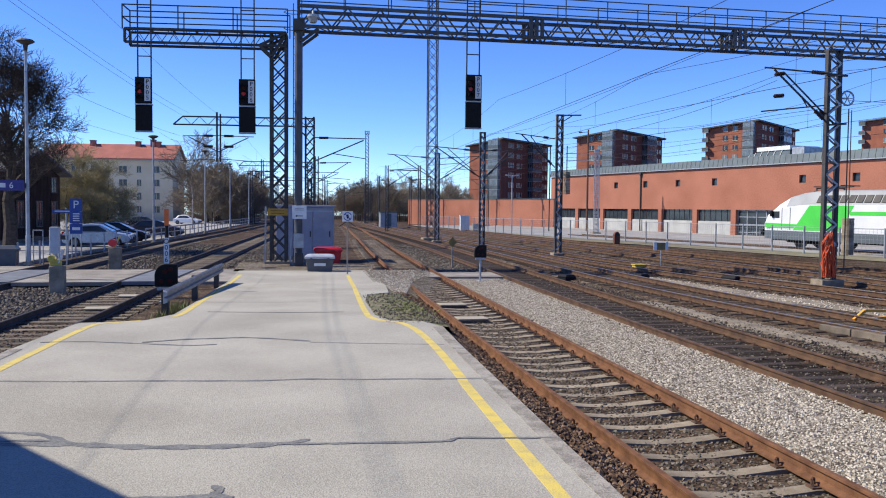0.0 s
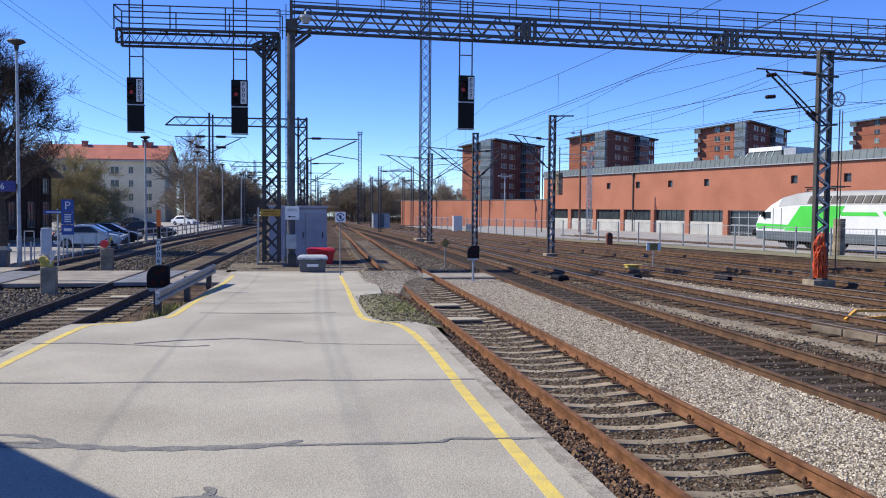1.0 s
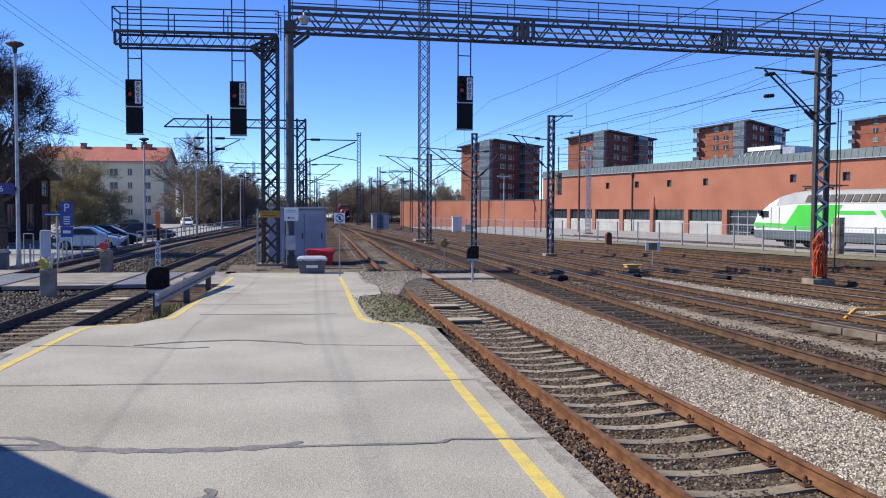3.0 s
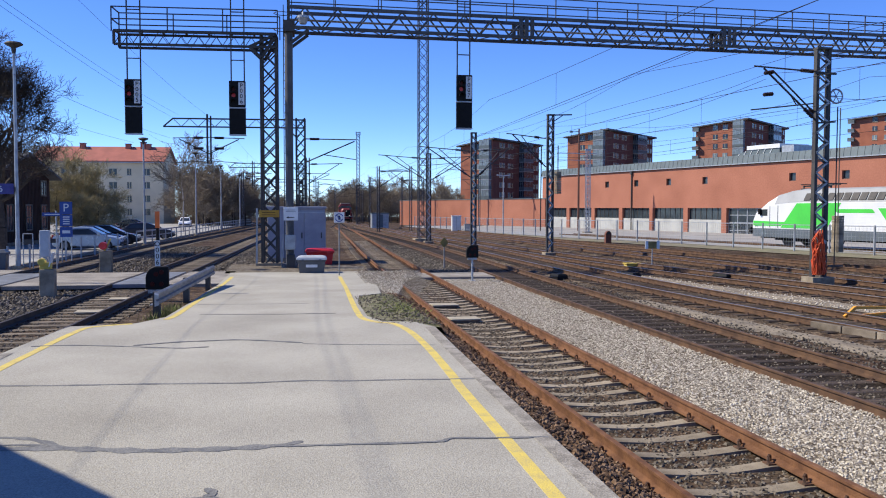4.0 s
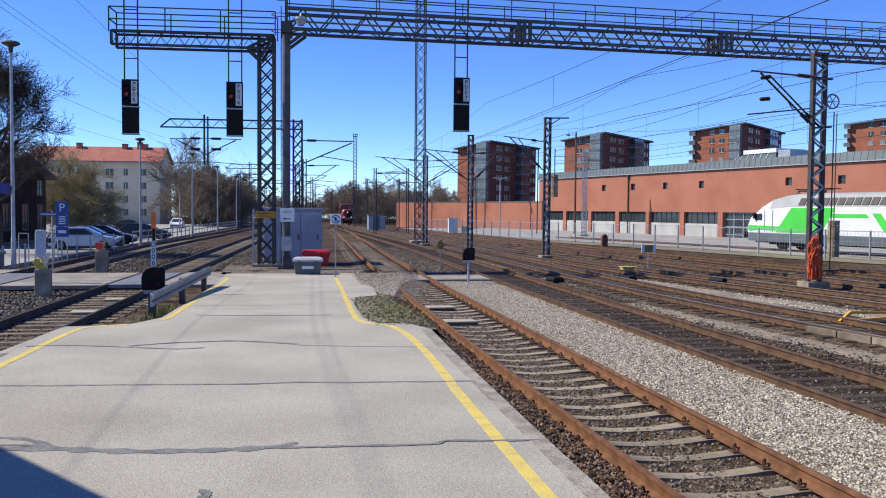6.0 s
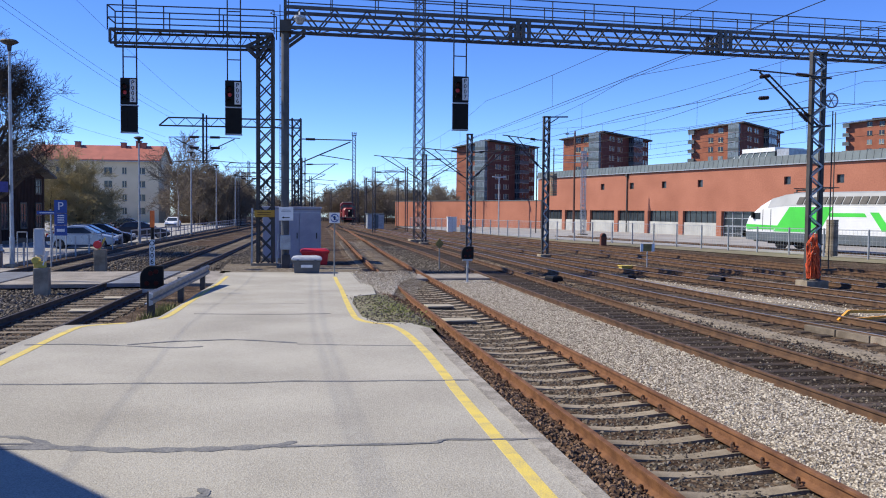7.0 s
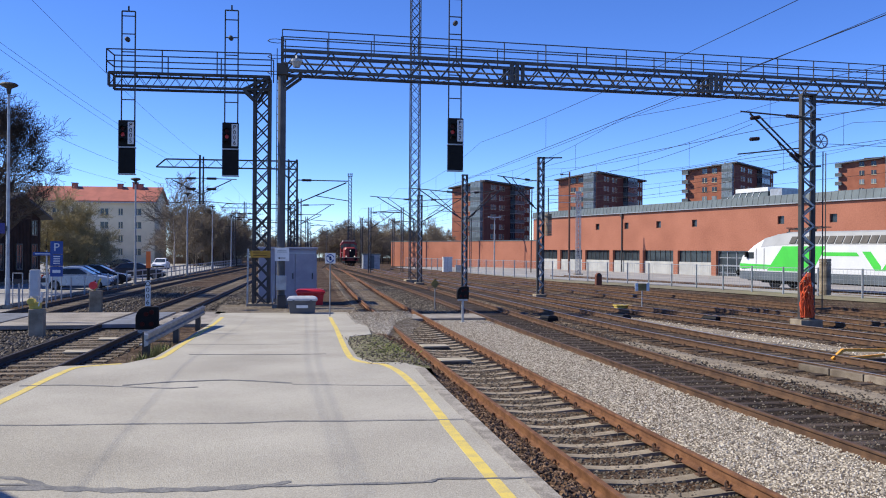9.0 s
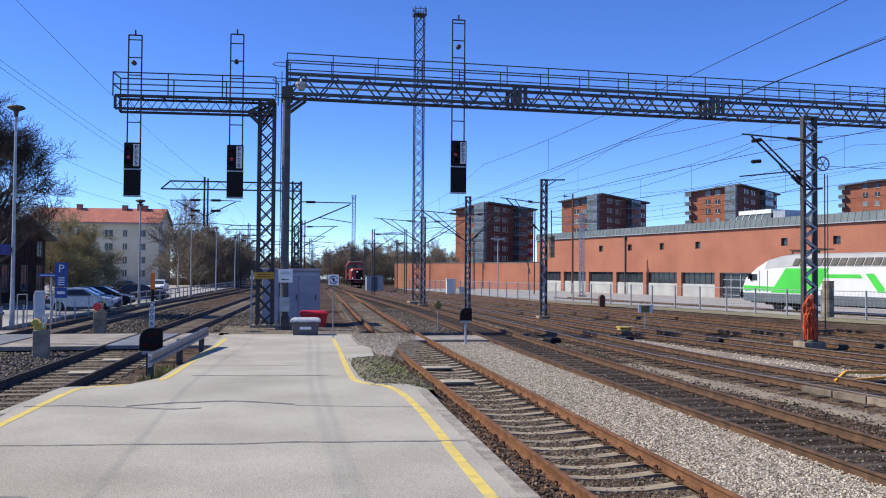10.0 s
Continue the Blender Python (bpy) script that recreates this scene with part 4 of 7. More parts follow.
def seams():
    """Bitumen-sealed cracks across the platform: winding strips of uneven width with frayed ends."""
    rnd = random.Random(7)
    runs = (([(-2.9, 8.52), (-2.5, 8.43), (-2.24, 8.24), (-2.02, 8.0)], .09), ([(-2.9, 8.1), (-2.19, 8.03), (-1.78, 7.93), (-1.37, 7.82), (-.93, 7.77), (-.53, 7.75), (-.2, 7.76)], .15),
            ([(-2.75, 8.2), (-2.3, 8.15), (-1.9, 7.95)], .05), ([(-.2, 7.75), (.2, 7.72), (.54, 7.7), (1.28, 7.65), (1.49, 7.74), (1.99, 7.67), (2.38, 7.64)], .055), ([(-.38, 7.74), (-.08, 7.81), (.09, 7.89)], .09),
            ([(-3.64, 11.01), (-2.82, 10.88), (-1.95, 10.82), (-1.2, 10.73), (-0.52, 10.66), (0.11, 10.68), (0.74, 10.58), (1.3, 10.55), (1.87, 10.48), (2.45, 10.47)], .065), ([(-4.01, 14.04), (-3.47, 14.06), (-2.93, 13.93), (-2.03, 13.6), (-1.64, 13.49), (-1.28, 13.56)], .065),
            ([(-2.46, 13.87), (-1.84, 14.11), (-1.32, 14.17), (-0.87, 14.2), (-0.41, 14.02), (0.16, 13.72)], .08), ([(0.15, 13.63), (0.76, 13.47), (1.46, 13.32), (2.25, 13.17)], .05),
            ([(-1.9, 6.46), (-1.42, 6.44), (-.97, 6.42), (-.6, 6.42)], .09), ([(-.66, 6.66), (-.6, 6.53), (-.64, 6.44), (-.49, 6.36)], .08), ([(-1.9, 18.2), (-.4, 17.9), (.9, 17.85)], .035), ([(-2.2, 20.6), (-.6, 20.4), (.4, 20.4)], .03))
    for k, (pts, width) in enumerate(runs):
        line, rows = smooth_line(pts, 10), []
        for i, (x, y) in enumerate(line):
            a, b = Vector(line[max(i - 1, 0)]), Vector(line[min(i + 1, len(line) - 1)])
            n = Vector((-(b - a).y, (b - a).x)).normalized()
            hw = width / 2 * (.9 + .25 * math.sin(i * .7 + k) + rnd.uniform(-.1, .1)) * (.3 if i in (0, len(line) - 1) else 1)
            o, h = rnd.uniform(-.005, .005), ptop(y) + .003 + .0015 * (k % 4)
            rows.append([(x + n.x * (o - hw), y + n.y * (o - hw), h - .01), (x + n.x * (o + hw), y + n.y * (o + hw), h - .01), (x + n.x * (o + hw), y + n.y * (o + hw), h), (x + n.x * (o - hw), y + n.y * (o - hw), h)])
        setting("sealed_crack", Shape().loft(rows), SEAL, "dark bitumen seal over a crack in the asphalt", "crack")


def shoulder(x, y):
    """Height of the ballast heaped between the platform's edge and the siding."""
    return min(float(np.interp(x, [2.4, 2.75, 3.25], [.19, .08, -.15])), ptop(y) - .1)


def crossing():
    """Level foot crossing of panels between the rails, left and right of the platform's end."""
    def strip(name, f0, f1, y0, y1, z, m, label):
        ys = list(np.arange(y0, y1 + .01, (y1 - y0) / 4))
        rows = [[(f0(y), y, z - .12), (f1(y), y, z - .12), (f1(y), y, z), (f0(y), y, z)] for y in ys]
        setting(name, Shape().loft(rows), m, label, "crossing")
    c1, c2 = (lambda y: curve_at(TL1, y)), (lambda y: curve_at(TL2, y))
    a, b = 28.4, 33.9
    strip("crossing_path", lambda y: c1(y) + .86, lambda y: -2.15, a, b, .0, PAVED, "worn paved foot crossing beside the rails")
    for k in range(3):
        strip("crossing_panel", lambda y: c1(y) - .70, lambda y: c1(y) + .70, a + .2 + k * 1.75, a + 1.93 + k * 1.75, .002, RUBBER, "grey rubber crossing panel between the rails")
        strip("crossing_panel", lambda y: c2(y) - .70, lambda y: c2(y) + .70, a + .2 + k * 1.75, a + 1.93 + k * 1.75, .002, RUBBER, "grey rubber crossing panel between the rails")
    strip("crossing_path", lambda y: c2(y) + .86, lambda y: c1(y) - .86, a, b, .0, PAVED, "worn paved foot crossing between two tracks")
    strip("crossing_path", lambda y: c2(y) - 6, lambda y: c2(y) - .86, a, b + 2, .0, PAVED, "worn paved path to the car park")
    d1, d2 = (lambda y: curve_at(T1, y)), (lambda y: curve_at(T2, y))
    for f0, f1 in ((lambda y: d1(y) - .1, lambda y: d1(y) + .7), (lambda y: d1(y) + .86, lambda y: d2(y) - .86)):
        strip("crossing_path", f0, f1, 30.4, 32.6, -.05, PAVED, "worn grey service crossing over the tracks")
    s = Shape().loft([[(2.36, y, shoulder(2.36, y)), (2.75, y, shoulder(2.75, y)), (curve_at(T1, y) - .9, y, shoulder(3.25, y))] for y in range(-4, 25, 2)], closed=False, caps=False)
    setting("ballast_shoulder", s, BALLAST, "brown ballast filled up to the platform edge", "gravel")
    s = Shape().loft([[(curve_at(T4, y) - 2.7 + .12 * math.sin(y), y, -.232), (curve_at(T4, y) - 2.0, y, -.195), (curve_at(T4, y) - 1.45 + .1 * math.sin(y * 1.7), y, -.22)] for y in range(13, 44, 1)], closed=False, caps=False)
    setting("sand_strip", s, mat("pale_sand", (0.28, 0.23, 0.165), (0.15, 0.122, 0.09), 0.95, scale=2.5, fine=25, bump=0.6, grain=0.8), "pale sandy strip between two tracks", "sand")
    s = Shape().loft([[(curve_at(T3, y) - 2.35 + .15 * math.sin(y * 1.3), y, -.235), (curve_at(T3, y) - 1.9, y, -.2), (curve_at(T3, y) - 1.5 + .1 * math.sin(y * 2.1), y, -.225)] for y in np.arange(9, 24, .8)], closed=False, caps=False)
    setting("sand_strip", s, bpy.data.materials["pale_sand"], "dry sandy strip with thin grass between two tracks", "sand")
    # broken gravelly edge of the asphalt beyond the lines
    rows = [[(2.2, y, ptop(y) - .03), (2.62, y, ptop(y) - .05), (2.95, y, -.16)] for y in np.arange(21.5, 31, .9)]
    setting("gravel_verge", Shape().loft(rows, closed=False, caps=False), GRAVEL, "gravelly broken edge of the asphalt", "gravel")
    rows = [[(1.2, y, ptop(y) - .014), (2.35, y, ptop(y) - .016), (2.75, y, ptop(y) - .07), (3.0, y, -.2)] for y in np.arange(15.6, 23.6, .5)]
    setting("mossy_patch", Shape().loft(rows, closed=False, caps=False), DRYGRASS, "mossy dirt patch beside the asphalt", "dirt")
    rows = []
    for y in np.arange(22.6, 33.3, .5):
        e = float(np.interp(y, [22.6, 24, 26.5, 28.5, 30.5, 32, 33.3], [2.5, 2.75, 3.1, 3.6, 4.3, 4.5, 4.4])) + .06 * math.sin(y * 3.1)
        rows.append([(2.0, y, ptop(y) - .035), (2.5, y, max(.013, ptop(y) - .06)), (e, y, .012), (e + .35, y, -.06), (e + .9, y, -.21)])
    setting("gravel_crossing", Shape().loft(rows, closed=False, caps=False), GRAVEL, "gravel ramped over the siding's rail at the crossing", "gravel")
    setting("gravel_platform_end", Shape().prism([(-2.5, 32.8), (2.8, 32.8), (3.0, 36), (1.5, 37.5), (-2.6, 38)], -.2, .0), GRAVEL, "gravel around the gantry feet", "gravel")


def tufts():
    rnd = random.Random(11)
    s = Shape()
    for i in range(1100):
        k = rnd.random()
        if k < .5:
            t = rnd.random()
            x, y = -2.98 + t * .12 + rnd.gauss(0, .15), 19.5 + t * 2.6 + rnd.gauss(0, .3)
        else:
            x, y = rnd.gauss(2.35, .22), rnd.gauss(18.8, 1.4)
        h = rnd.uniform(.06, .26) if k < .5 else rnd.uniform(.02, .05)
        a, l = rnd.uniform(0, 6.28), rnd.uniform(-.1, .1)
        w = .012 if k < .5 else .02
        z = -.1 if k < .5 else ptop(y) - .02
        s.add([(x - w * math.cos(a), y - w * math.sin(a), z), (x + w * math.cos(a), y + w * math.sin(a), z), (x + l, y + l * .6, z + h)], [(0, 1, 2)])
    tagged(part("grass_tufts", s, GRASS), "green spring grass tufts by the guardrail", "grass", "", "stuff")
    setting("verge", Shape().prism([(-4.0, 16.9), (-2.95, 16.75), (-2.5, 17.9), (-2.35, 21), (-2.3, 28.3), (-3.2, 28.3)], -.35, -.09), EARTH, "bare earth verge under the guardrail", "dirt")


def guardrail():
    g = thing("guardrail", pose(0, 0, 0), "short galvanised steel guardrail on stub posts", "guardrail")
    a, b = Vector((-2.96, 19.6, .43)), Vector((-2.43, 27.6, .50))
    prof = [(-.02, -.15), (.03, -.12), (.03, -.05), (-.02, -.02), (-.02, .02), (.03, .05), (.03, .12), (-.02, .15), (-.03, .15), (-.03, -.15)]
    rows = []
    for i in range(9):
        c = a.lerp(b, i / 8)
        rows.append([c + Vector((u, 0, v)) for u, v in prof])
    part("beam", Shape().loft(rows), DULLZINC, g, "dull galvanised beam")
    part("end_cap", Shape().loft([[a + Vector((u * 1.4, -.02, v * 1.05)) for u, v in prof], [a + Vector((u * 1.5 + .03, -.25, v * .9)) for u, v in prof]]), GALV, g)
    for t in (.06, .5, .94):
        c = a.lerp(b, t)
        part("post", Shape().box(c.x - .18, c.x - .035, c.y - .12, c.y + .12, -.4, c.z + .12), STEEL, g)


def hut():
    g = thing("equipment_hut", pose(-1.15, 41.6, 0), "grey-blue sheet steel equipment hut with double doors", "hut")
    w, d, h = 2.75, 2.4, 2.42
    part("body", Shape().box(0, w, 0, d, 0, h), HUTBLUE, g, "", 0.02)
    part("roof", Shape().box(-.06, w + .06, -.08, d + .06, h, h + .12), HUTBLUE, g, "", 0.02)
    part("plinth", Shape().box(-.05, w + .05, -.05, d + .05, -.25, .06), CONCRETE, g)
    for x0, x1 in ((1.15, 1.72), (1.75, 2.65)):
        door = part("door", Shape().box(x0, x1, -.035, .0, .12, 2.22), HUTBLUE, g, "", 0.01)
        part("handle", Shape().box(x1 - .12, x1 - .07, -.075, -.035, 1.0, 1.28), STEEL, door)
        part("hinge", Shape().tube((x0 + .02, -.05, .4), (x0 + .02, -.05, .55), .018, n=6), GALV, door)
        part("hinge", Shape().tube((x0 + .02, -.05, 1.8), (x0 + .02, -.05, 1.95), .018, n=6), GALV, door)
    part("door_frame", Shape().box(1.09, 1.15, -.03, 0, .1, 2.28).box(1.09, 2.7, -.03, 0, 2.22, 2.28), LIDGREY, g)
    part("side_panel", Shape().box(w, w + .03, .2, 1.1, .15, 2.2).box(w, w + .03, 1.2, 2.2, .15, 2.2), HUTBLUE, g)


def storage_bin(loc, w, d, h, body, lid, label, rz=0):
    g = thing("grit_bin", pose(*loc, 0, 0, rz), label, "bin", "grit bins by the hut")
    part("body", Shape().loft([[(-w / 2 + e, -d / 2 + e, z), (w / 2 - e, -d / 2 + e, z), (w / 2 - e, d / 2 - e, z), (-w / 2 + e, d / 2 - e, z)] for e, z in ((.08, 0), (.03, h * .68), (0, h * .7), (0, h * .76))]), body, g, "", 0.015)
    part("lid", Shape().loft([[(-w / 2 - .03 + e, -d / 2 - .03 + e, z), (w / 2 + .03 - e, -d / 2 - .03 + e, z), (w / 2 + .03 - e, d / 2 + .03 - e, z), (-w / 2 - .03 + e, d / 2 + .03 - e, z)] for e, z in ((0, h * .76), (0, h * .86), (.06, h * .95), (.2, h))]), lid, g, "", 0.015)
    for x in (-w * .3, w * .3):
        part("latch", Shape().box(x - .04, x + .04, -d / 2 - .05, -d / 2, h * .62, h * .8), body, g)
    part("label_plate", Shape().box(-w * .2, w * .2, -d / 2 - .001, -d / 2 + .03, h * .34, h * .5), WHITE if body is BINGREY else lid, g, "small pale label")
    return g


def bins():
    storage_bin((.74, 32.7, 0), 1.08, .72, .66, BINGREY, LIDGREY, "dark grey plastic grit bin with a pale lid", -2)
    storage_bin((1.2, 37.7, 0), 1.2, .75, .7, REDPLASTIC, REDPLASTIC, "bright red plastic grit bin")


def sign_post(loc, top, label, post_r=.03):
    g = thing("sign_post", pose(*loc), label, "sign")
    part("post", Shape().tube((0, 0, -.3), (0, 0, top), post_r, n=8), DULLZINC, g)
    return g


def platform_sign():
    g = sign_post((1.70, 31.2, 0), 2.05, "white square sign with a dark ringed slash on a thin post", .025)
    p = part("plate", Shape().box(-.19, .19, -.05, -.03, 1.93, 2.31), WHITE, g, "", .006)
    s = Shape()
    for a in np.linspace(0, 2 * math.pi, 19)[:-1]:
        b = a + math.pi / 9
        s.beam((.14 * math.cos(a), -.054, 2.115 + .14 * math.sin(a)), (.14 * math.cos(b), -.054, 2.115 + .14 * math.sin(b)), .006, .035)
    s.beam((-.1, -.056, 2.215), (.1, -.056, 2.015), .006, .03)
    part("ring", s, SIGNBLUE, p, "dark blue ring with a slash")
    part("pictogram", Shape().box(-.03, .03, -.054, -.05, 2.04, 2.19).box(-.05, .05, -.054, -.05, 2.11, 2.14), BLACK, p)
    part("stay", Shape().beam((-.3, .02, 1.75), (0, 0, 1.95), .03).beam((.3, .02, 1.75), (0, 0, 1.95), .03), STEEL, g)


def dwarf_signal(loc, flip, label, post):
    g = thing("dwarf_signal", pose(*loc), label, "signal", "dwarf signals")
    pts = [(-.3, 0), (.3, 0), (.3, .62), (-.02, .62)]
    pts += [(-.02 - .28 * math.sin(a), .3 + .32 * math.cos(a)) for a in np.linspace(.2, 1.5, 6)]
    part("head", Shape().side([(x * flip, z + post) for x, z in pts], -.08, .12), BLACK, g, "", .02)
    for x, z in ((-.12, .15), (.12, .15), (.12, .47), (-.02, .42)):
        s = part("lens", Shape().tube((x * flip, -.1, z + post), (x * flip, -.08, z + post), .065, n=12), DIMRED, g)
    part("pedestal", Shape().tube((0, 0, -.3), (0, 0, post), .06, n=8).box(-.18, .18, -.12, .12, -.3, -.16), GALV, g)
    part("bracket", Shape().box(-.24, .24, -.06, .08, post - .1, post - .005), GALV, g)
    return g


def left_devices():
    dwarf_signal((-3.62, 24.1, 0), 1, "black dwarf signal with red lenses beside the track", .24)
    dwarf_signal((6.33, 29.6, 0), 1, "black round-headed dwarf signal on a pale post", .98).scale = (.72, .72, .72)
    g = thing("marker_pole", pose(-3.66, 24.5, 0), "black marker pole with orange top and white number plate", "pole")
    part("pole", Shape().tube((0, 0, -.3), (0, 0, 1.9), .045, n=8), BLACK, g)
    part("reflector", Shape().box(-.055, .055, -.05, .05, 1.9, 2.36), ORANGE, g, "orange reflector sleeve")
    p = part("number_plate", Shape().box(-.07, .07, -.07, -.05, .85, 1.56), WHITE, g, "white number plate")
    for i, ch in enumerate("O006"):
        written(ch, .19, BLACK, p, pose(0, -.075, 1.46 - .17 * i, 90))
    g = thing("crossing_bell_post", pose(-7.2, 27.0, 0), "grey crossing post with yellow and white lamp bracket", "post")
    part("pedestal", Shape().box(-.2, .22, -.16, .16, -.3, .62), CONCRETE, g, "", .02)
    part("lamp_housing", Shape().tube((-.14, -.14, .84), (-.14, .1, .84), .11, n=12).box(-.2, .12, -.1, .1, .62, .82), YELLOWPAINT, g, "yellow lamp housing", .02)
    part("shield", Shape().loft([[(.05, -.1, .7), (.09, -.1, .7), (.09, .1, .7), (.05, .1, .7)], [(.16, -.12, 1.12), (.2, -.12, 1.12), (.2, .12, 1.12), (.16, .12, 1.12)]]), WHITE, g)
    g = thing("relay_box", pose(-7.95, 29.6, 0), "slim grey relay box on a post", "box")
    part("post", Shape().box(-.06, .06, -.06, .06, -.3, .9), GALV, g)
    part("case", Shape().box(-.14, .14, -.12, .12, .85, 1.72), LIDGREY, g, "", .02)
    g = thing("crossing_bell_post", pose(-7.15, 34.9, 0), "concrete stub post with a red crossing lamp", "post")
    part("pedestal", Shape().box(-.22, .22, -.18, .18, -.3, .78), CONCRETE, g, "", .02)
    part("lamp", Shape().tube((-.08, -.2, .98), (-.08, .05, .98), .15, n=12), REDPLASTIC, g, "red lamp")
    part("bracket", Shape().beam((-.05, 0, .78), (.18, 0, 1.25), .06), YELLOWPAINT, g)
    # plates lying between the rails
    for x, y in ((3.97, 19.5), (4.02, 22.4), (-4.95, 22.3), (-4.75, 25.3)):
        g = thing("cover_plate", pose(x, y, -.11, 0, 0, 3), "pale wooden cover plate between the rails", "plate", "cover plates between the rails")
        part("board", Shape().box(-.36, .36, -.25, .25, -.04, 0), CREAMWOOD, g, "", .01)
        part("cleat", Shape().box(-.3, .3, -.2, -.12, -.09, -.04), OLDTIMBER, g)


def right_devices():
    g = thing("switch_box", pose(15.3, 36.6, -.1), "small yellow point heater box beside the rails", "box")
    part("case", Shape().box(-.34, .34, -.2, .2, -.25, .04), YELLOWPAINT, g, "", .03)
    part("lid", Shape().box(-.38, .38, -.24, .24, .04, .09), YELLOWPAINT, g, "", .02)
    g = thing("track_sign", pose(15.9, 35.8, 0), "white and yellow fouling sign on a thin post", "sign")
    part("post", Shape().tube((0, 0, -.3), (0, 0, .75), .025, n=8), GALV, g)
    part("plate", Shape().box(-.2, .2, -.03, .0, .68, 1.0), mat("brown_yellow_sign", (0.26, 0.18, 0.05), (0.18, 0.12, 0.04), 0.7), g)
    for x in (-.27, .27):
        part("plate_end", Shape().box(x - .07, x + .07, -.03, .0, .66, 1.02), WHITE, g)
    g = thing("track_sign", pose(6.62, 36.9, 0), "small faded yellow diamond sign on a white post", "sign")
    part("post", Shape().tube((0, 0, -.3), (0, 0, .75), .03, n=8), DULLZINC, g)
    part("plate", Shape().side([(0, .72), (.2, .95), (0, 1.2), (-.2, .95)], -.03, 0), mat("faded_yellow_sign", (0.30, 0.19, 0.04), (0.2, 0.13, 0.04), 0.7), g)
    g = thing("stop_block", pose(22.6, 58.6, 0), "rust brown round-topped stub post by the fence", "post")
    part("body", Shape().side([(-.21, -.3), (.21, -.3), (.21, .6)] + [(.21 * math.cos(a), .6 + .25 * math.sin(a)) for a in np.linspace(.2, 2.94, 7)] + [(-.21, .6)], -.16, .16), mat("rust_brown_paint", (0.16, 0.05, 0.03), (0.1, 0.035, 0.02), 0.8), g)
    part("cap", Shape().box(-.12, .12, -.18, -.155, .6, .78), STEEL, g)
    g = thing("derailer", pose(13.75, 18.3, -.02, 0, 0, 6), "orange-yellow steel derailer bar beside the rail", "derailer")
    s = Shape().beam((-.75, 0, -.1), (-.45, 0, .12), .07).beam((-.45, 0, .12), (.9, 0, .08), .07).beam((-.5, .15, -.12), (.9, .1, -.05), .06)
    part("bar", s, mat("orange_yellow_paint", (0.75, 0.33, 0.03), (0.55, 0.25, 0.04), 0.6), g)
    part("foot", Shape().box(-.1, .9, -.1, .22, -.2, -.12), TIMBER, g)
    g = thing("cable_trough", pose(11.42, 17.1, -.05, 0, 0, -80), "pale weathered cable cover beside the rail", "trough")
    for i in range(4):
        part("cover", Shape().box(i * .9, i * .9 + .87, -.07, .07, -.14, .02), OLDTIMBER, g, "", .015)
    for x, y, rz, n in ((10.0, 31.0, -80, 1), (13.0, 31.2, -70, 2), (16.2, 30.0, -65, 1), (18.6, 27.6, -62, 1), (14.6, 33.4, -70, 1), (20.3, 25.2, -66, 2)):
        g = thing("point_machine", pose(x, y, -.05, 0, 0, rz), "dark oily point machine beside the switch", "machine", "point machines of the yard")
        part("case", Shape().loft([[(-.28 - e, -.16 - e, z), (.28 + e, -.16 - e, z), (.28 + e, .16 + e, z), (-.28 - e, .16 + e, z)] for e, z in ((.06, -.2), (.05, -.04), (0, .03))]), BLACK, g)
        part("rod", Shape().tube((.3, 0, -.06), (.3, .9 * (-1) ** n, -.06), .025, n=6), STEEL, g)


def fence():
    pts = [(39, 26), (34.4, 37), (31.2, 45), (28.9, 55), (26.5, 65), (24.0, 74), (22.2, 84), (20.5, 100), (17.5, 125)]
    g = thing("yard_fence", pose(0, 0, 0), "pale galvanised wire mesh fence along the yard", "fence")
    h = 1.55
    xs, ys = [p[0] for p in pts], [p[1] for p in pts]
    y, prev, k = 27.0, None, 0
    mesh_wires = Shape()
    while y < 124:
        c = Vector((float(np.interp(y, ys, xs)), y, drop(y)))
        part("post", Shape().beam(c + Vector((0, 0, -.4)), c + Vector((0, 0, h)), .085), GALV, g)
        if prev:
            for zr in (.08, h - .06):
                part("fence_rail", Shape().beam(prev + Vector((0, 0, zr)), c + Vector((0, 0, zr)), .045), GALV, g)
            for i in range(1, 12):
                q = prev.lerp(c, i / 12)
                mesh_wires.beam(q + Vector((0, 0, .1)), q + Vector((0, 0, h - .08)), .008)
            for i in range(1, 7):
                mesh_wires.beam(prev + Vector((0, 0, h * i / 7)), c + Vector((0, 0, h * i / 7)), .008)
        prev, k = c, k + 1
        y += 2.6
    tagged(part("wire_mesh", mesh_wires, GALV, g), kind="stuff")
    # paved depot yard behind the fence, and a pale strip before it
    s = Shape().loft([[(float(np.interp(y, ys, xs)) + .6, y, -.12 + drop(y)), (curve_at(T7, y) + 3, y, -.12 + drop(y)), (wall_frame(y) - 4, y, -.14 + drop(y) * .5), (wall_frame(y) + 3, y, -.12 + drop(y) * .5)] for y in range(20, 141, 8)], closed=False, caps=False)
    setting("depot_yard", s, ROADTOP, "grey asphalt depot yard behind the fence", "ground")
    s = Shape().loft([[(float(np.interp(y, ys, xs)) - 1.8, y, -.2 + drop(y)), (float(np.interp(y, ys, xs)) + .6, y, -.1 + drop(y))] for y in range(26, 125, 4)], closed=False, caps=False)
    setting("grass_verge", s, mat("thin_dry_grass", (0.20, 0.18, 0.11), (0.15, 0.13, 0.09), 0.95, scale=1.2, fine=30, bump=0.5), "thin dry grass along the fence", "grass")


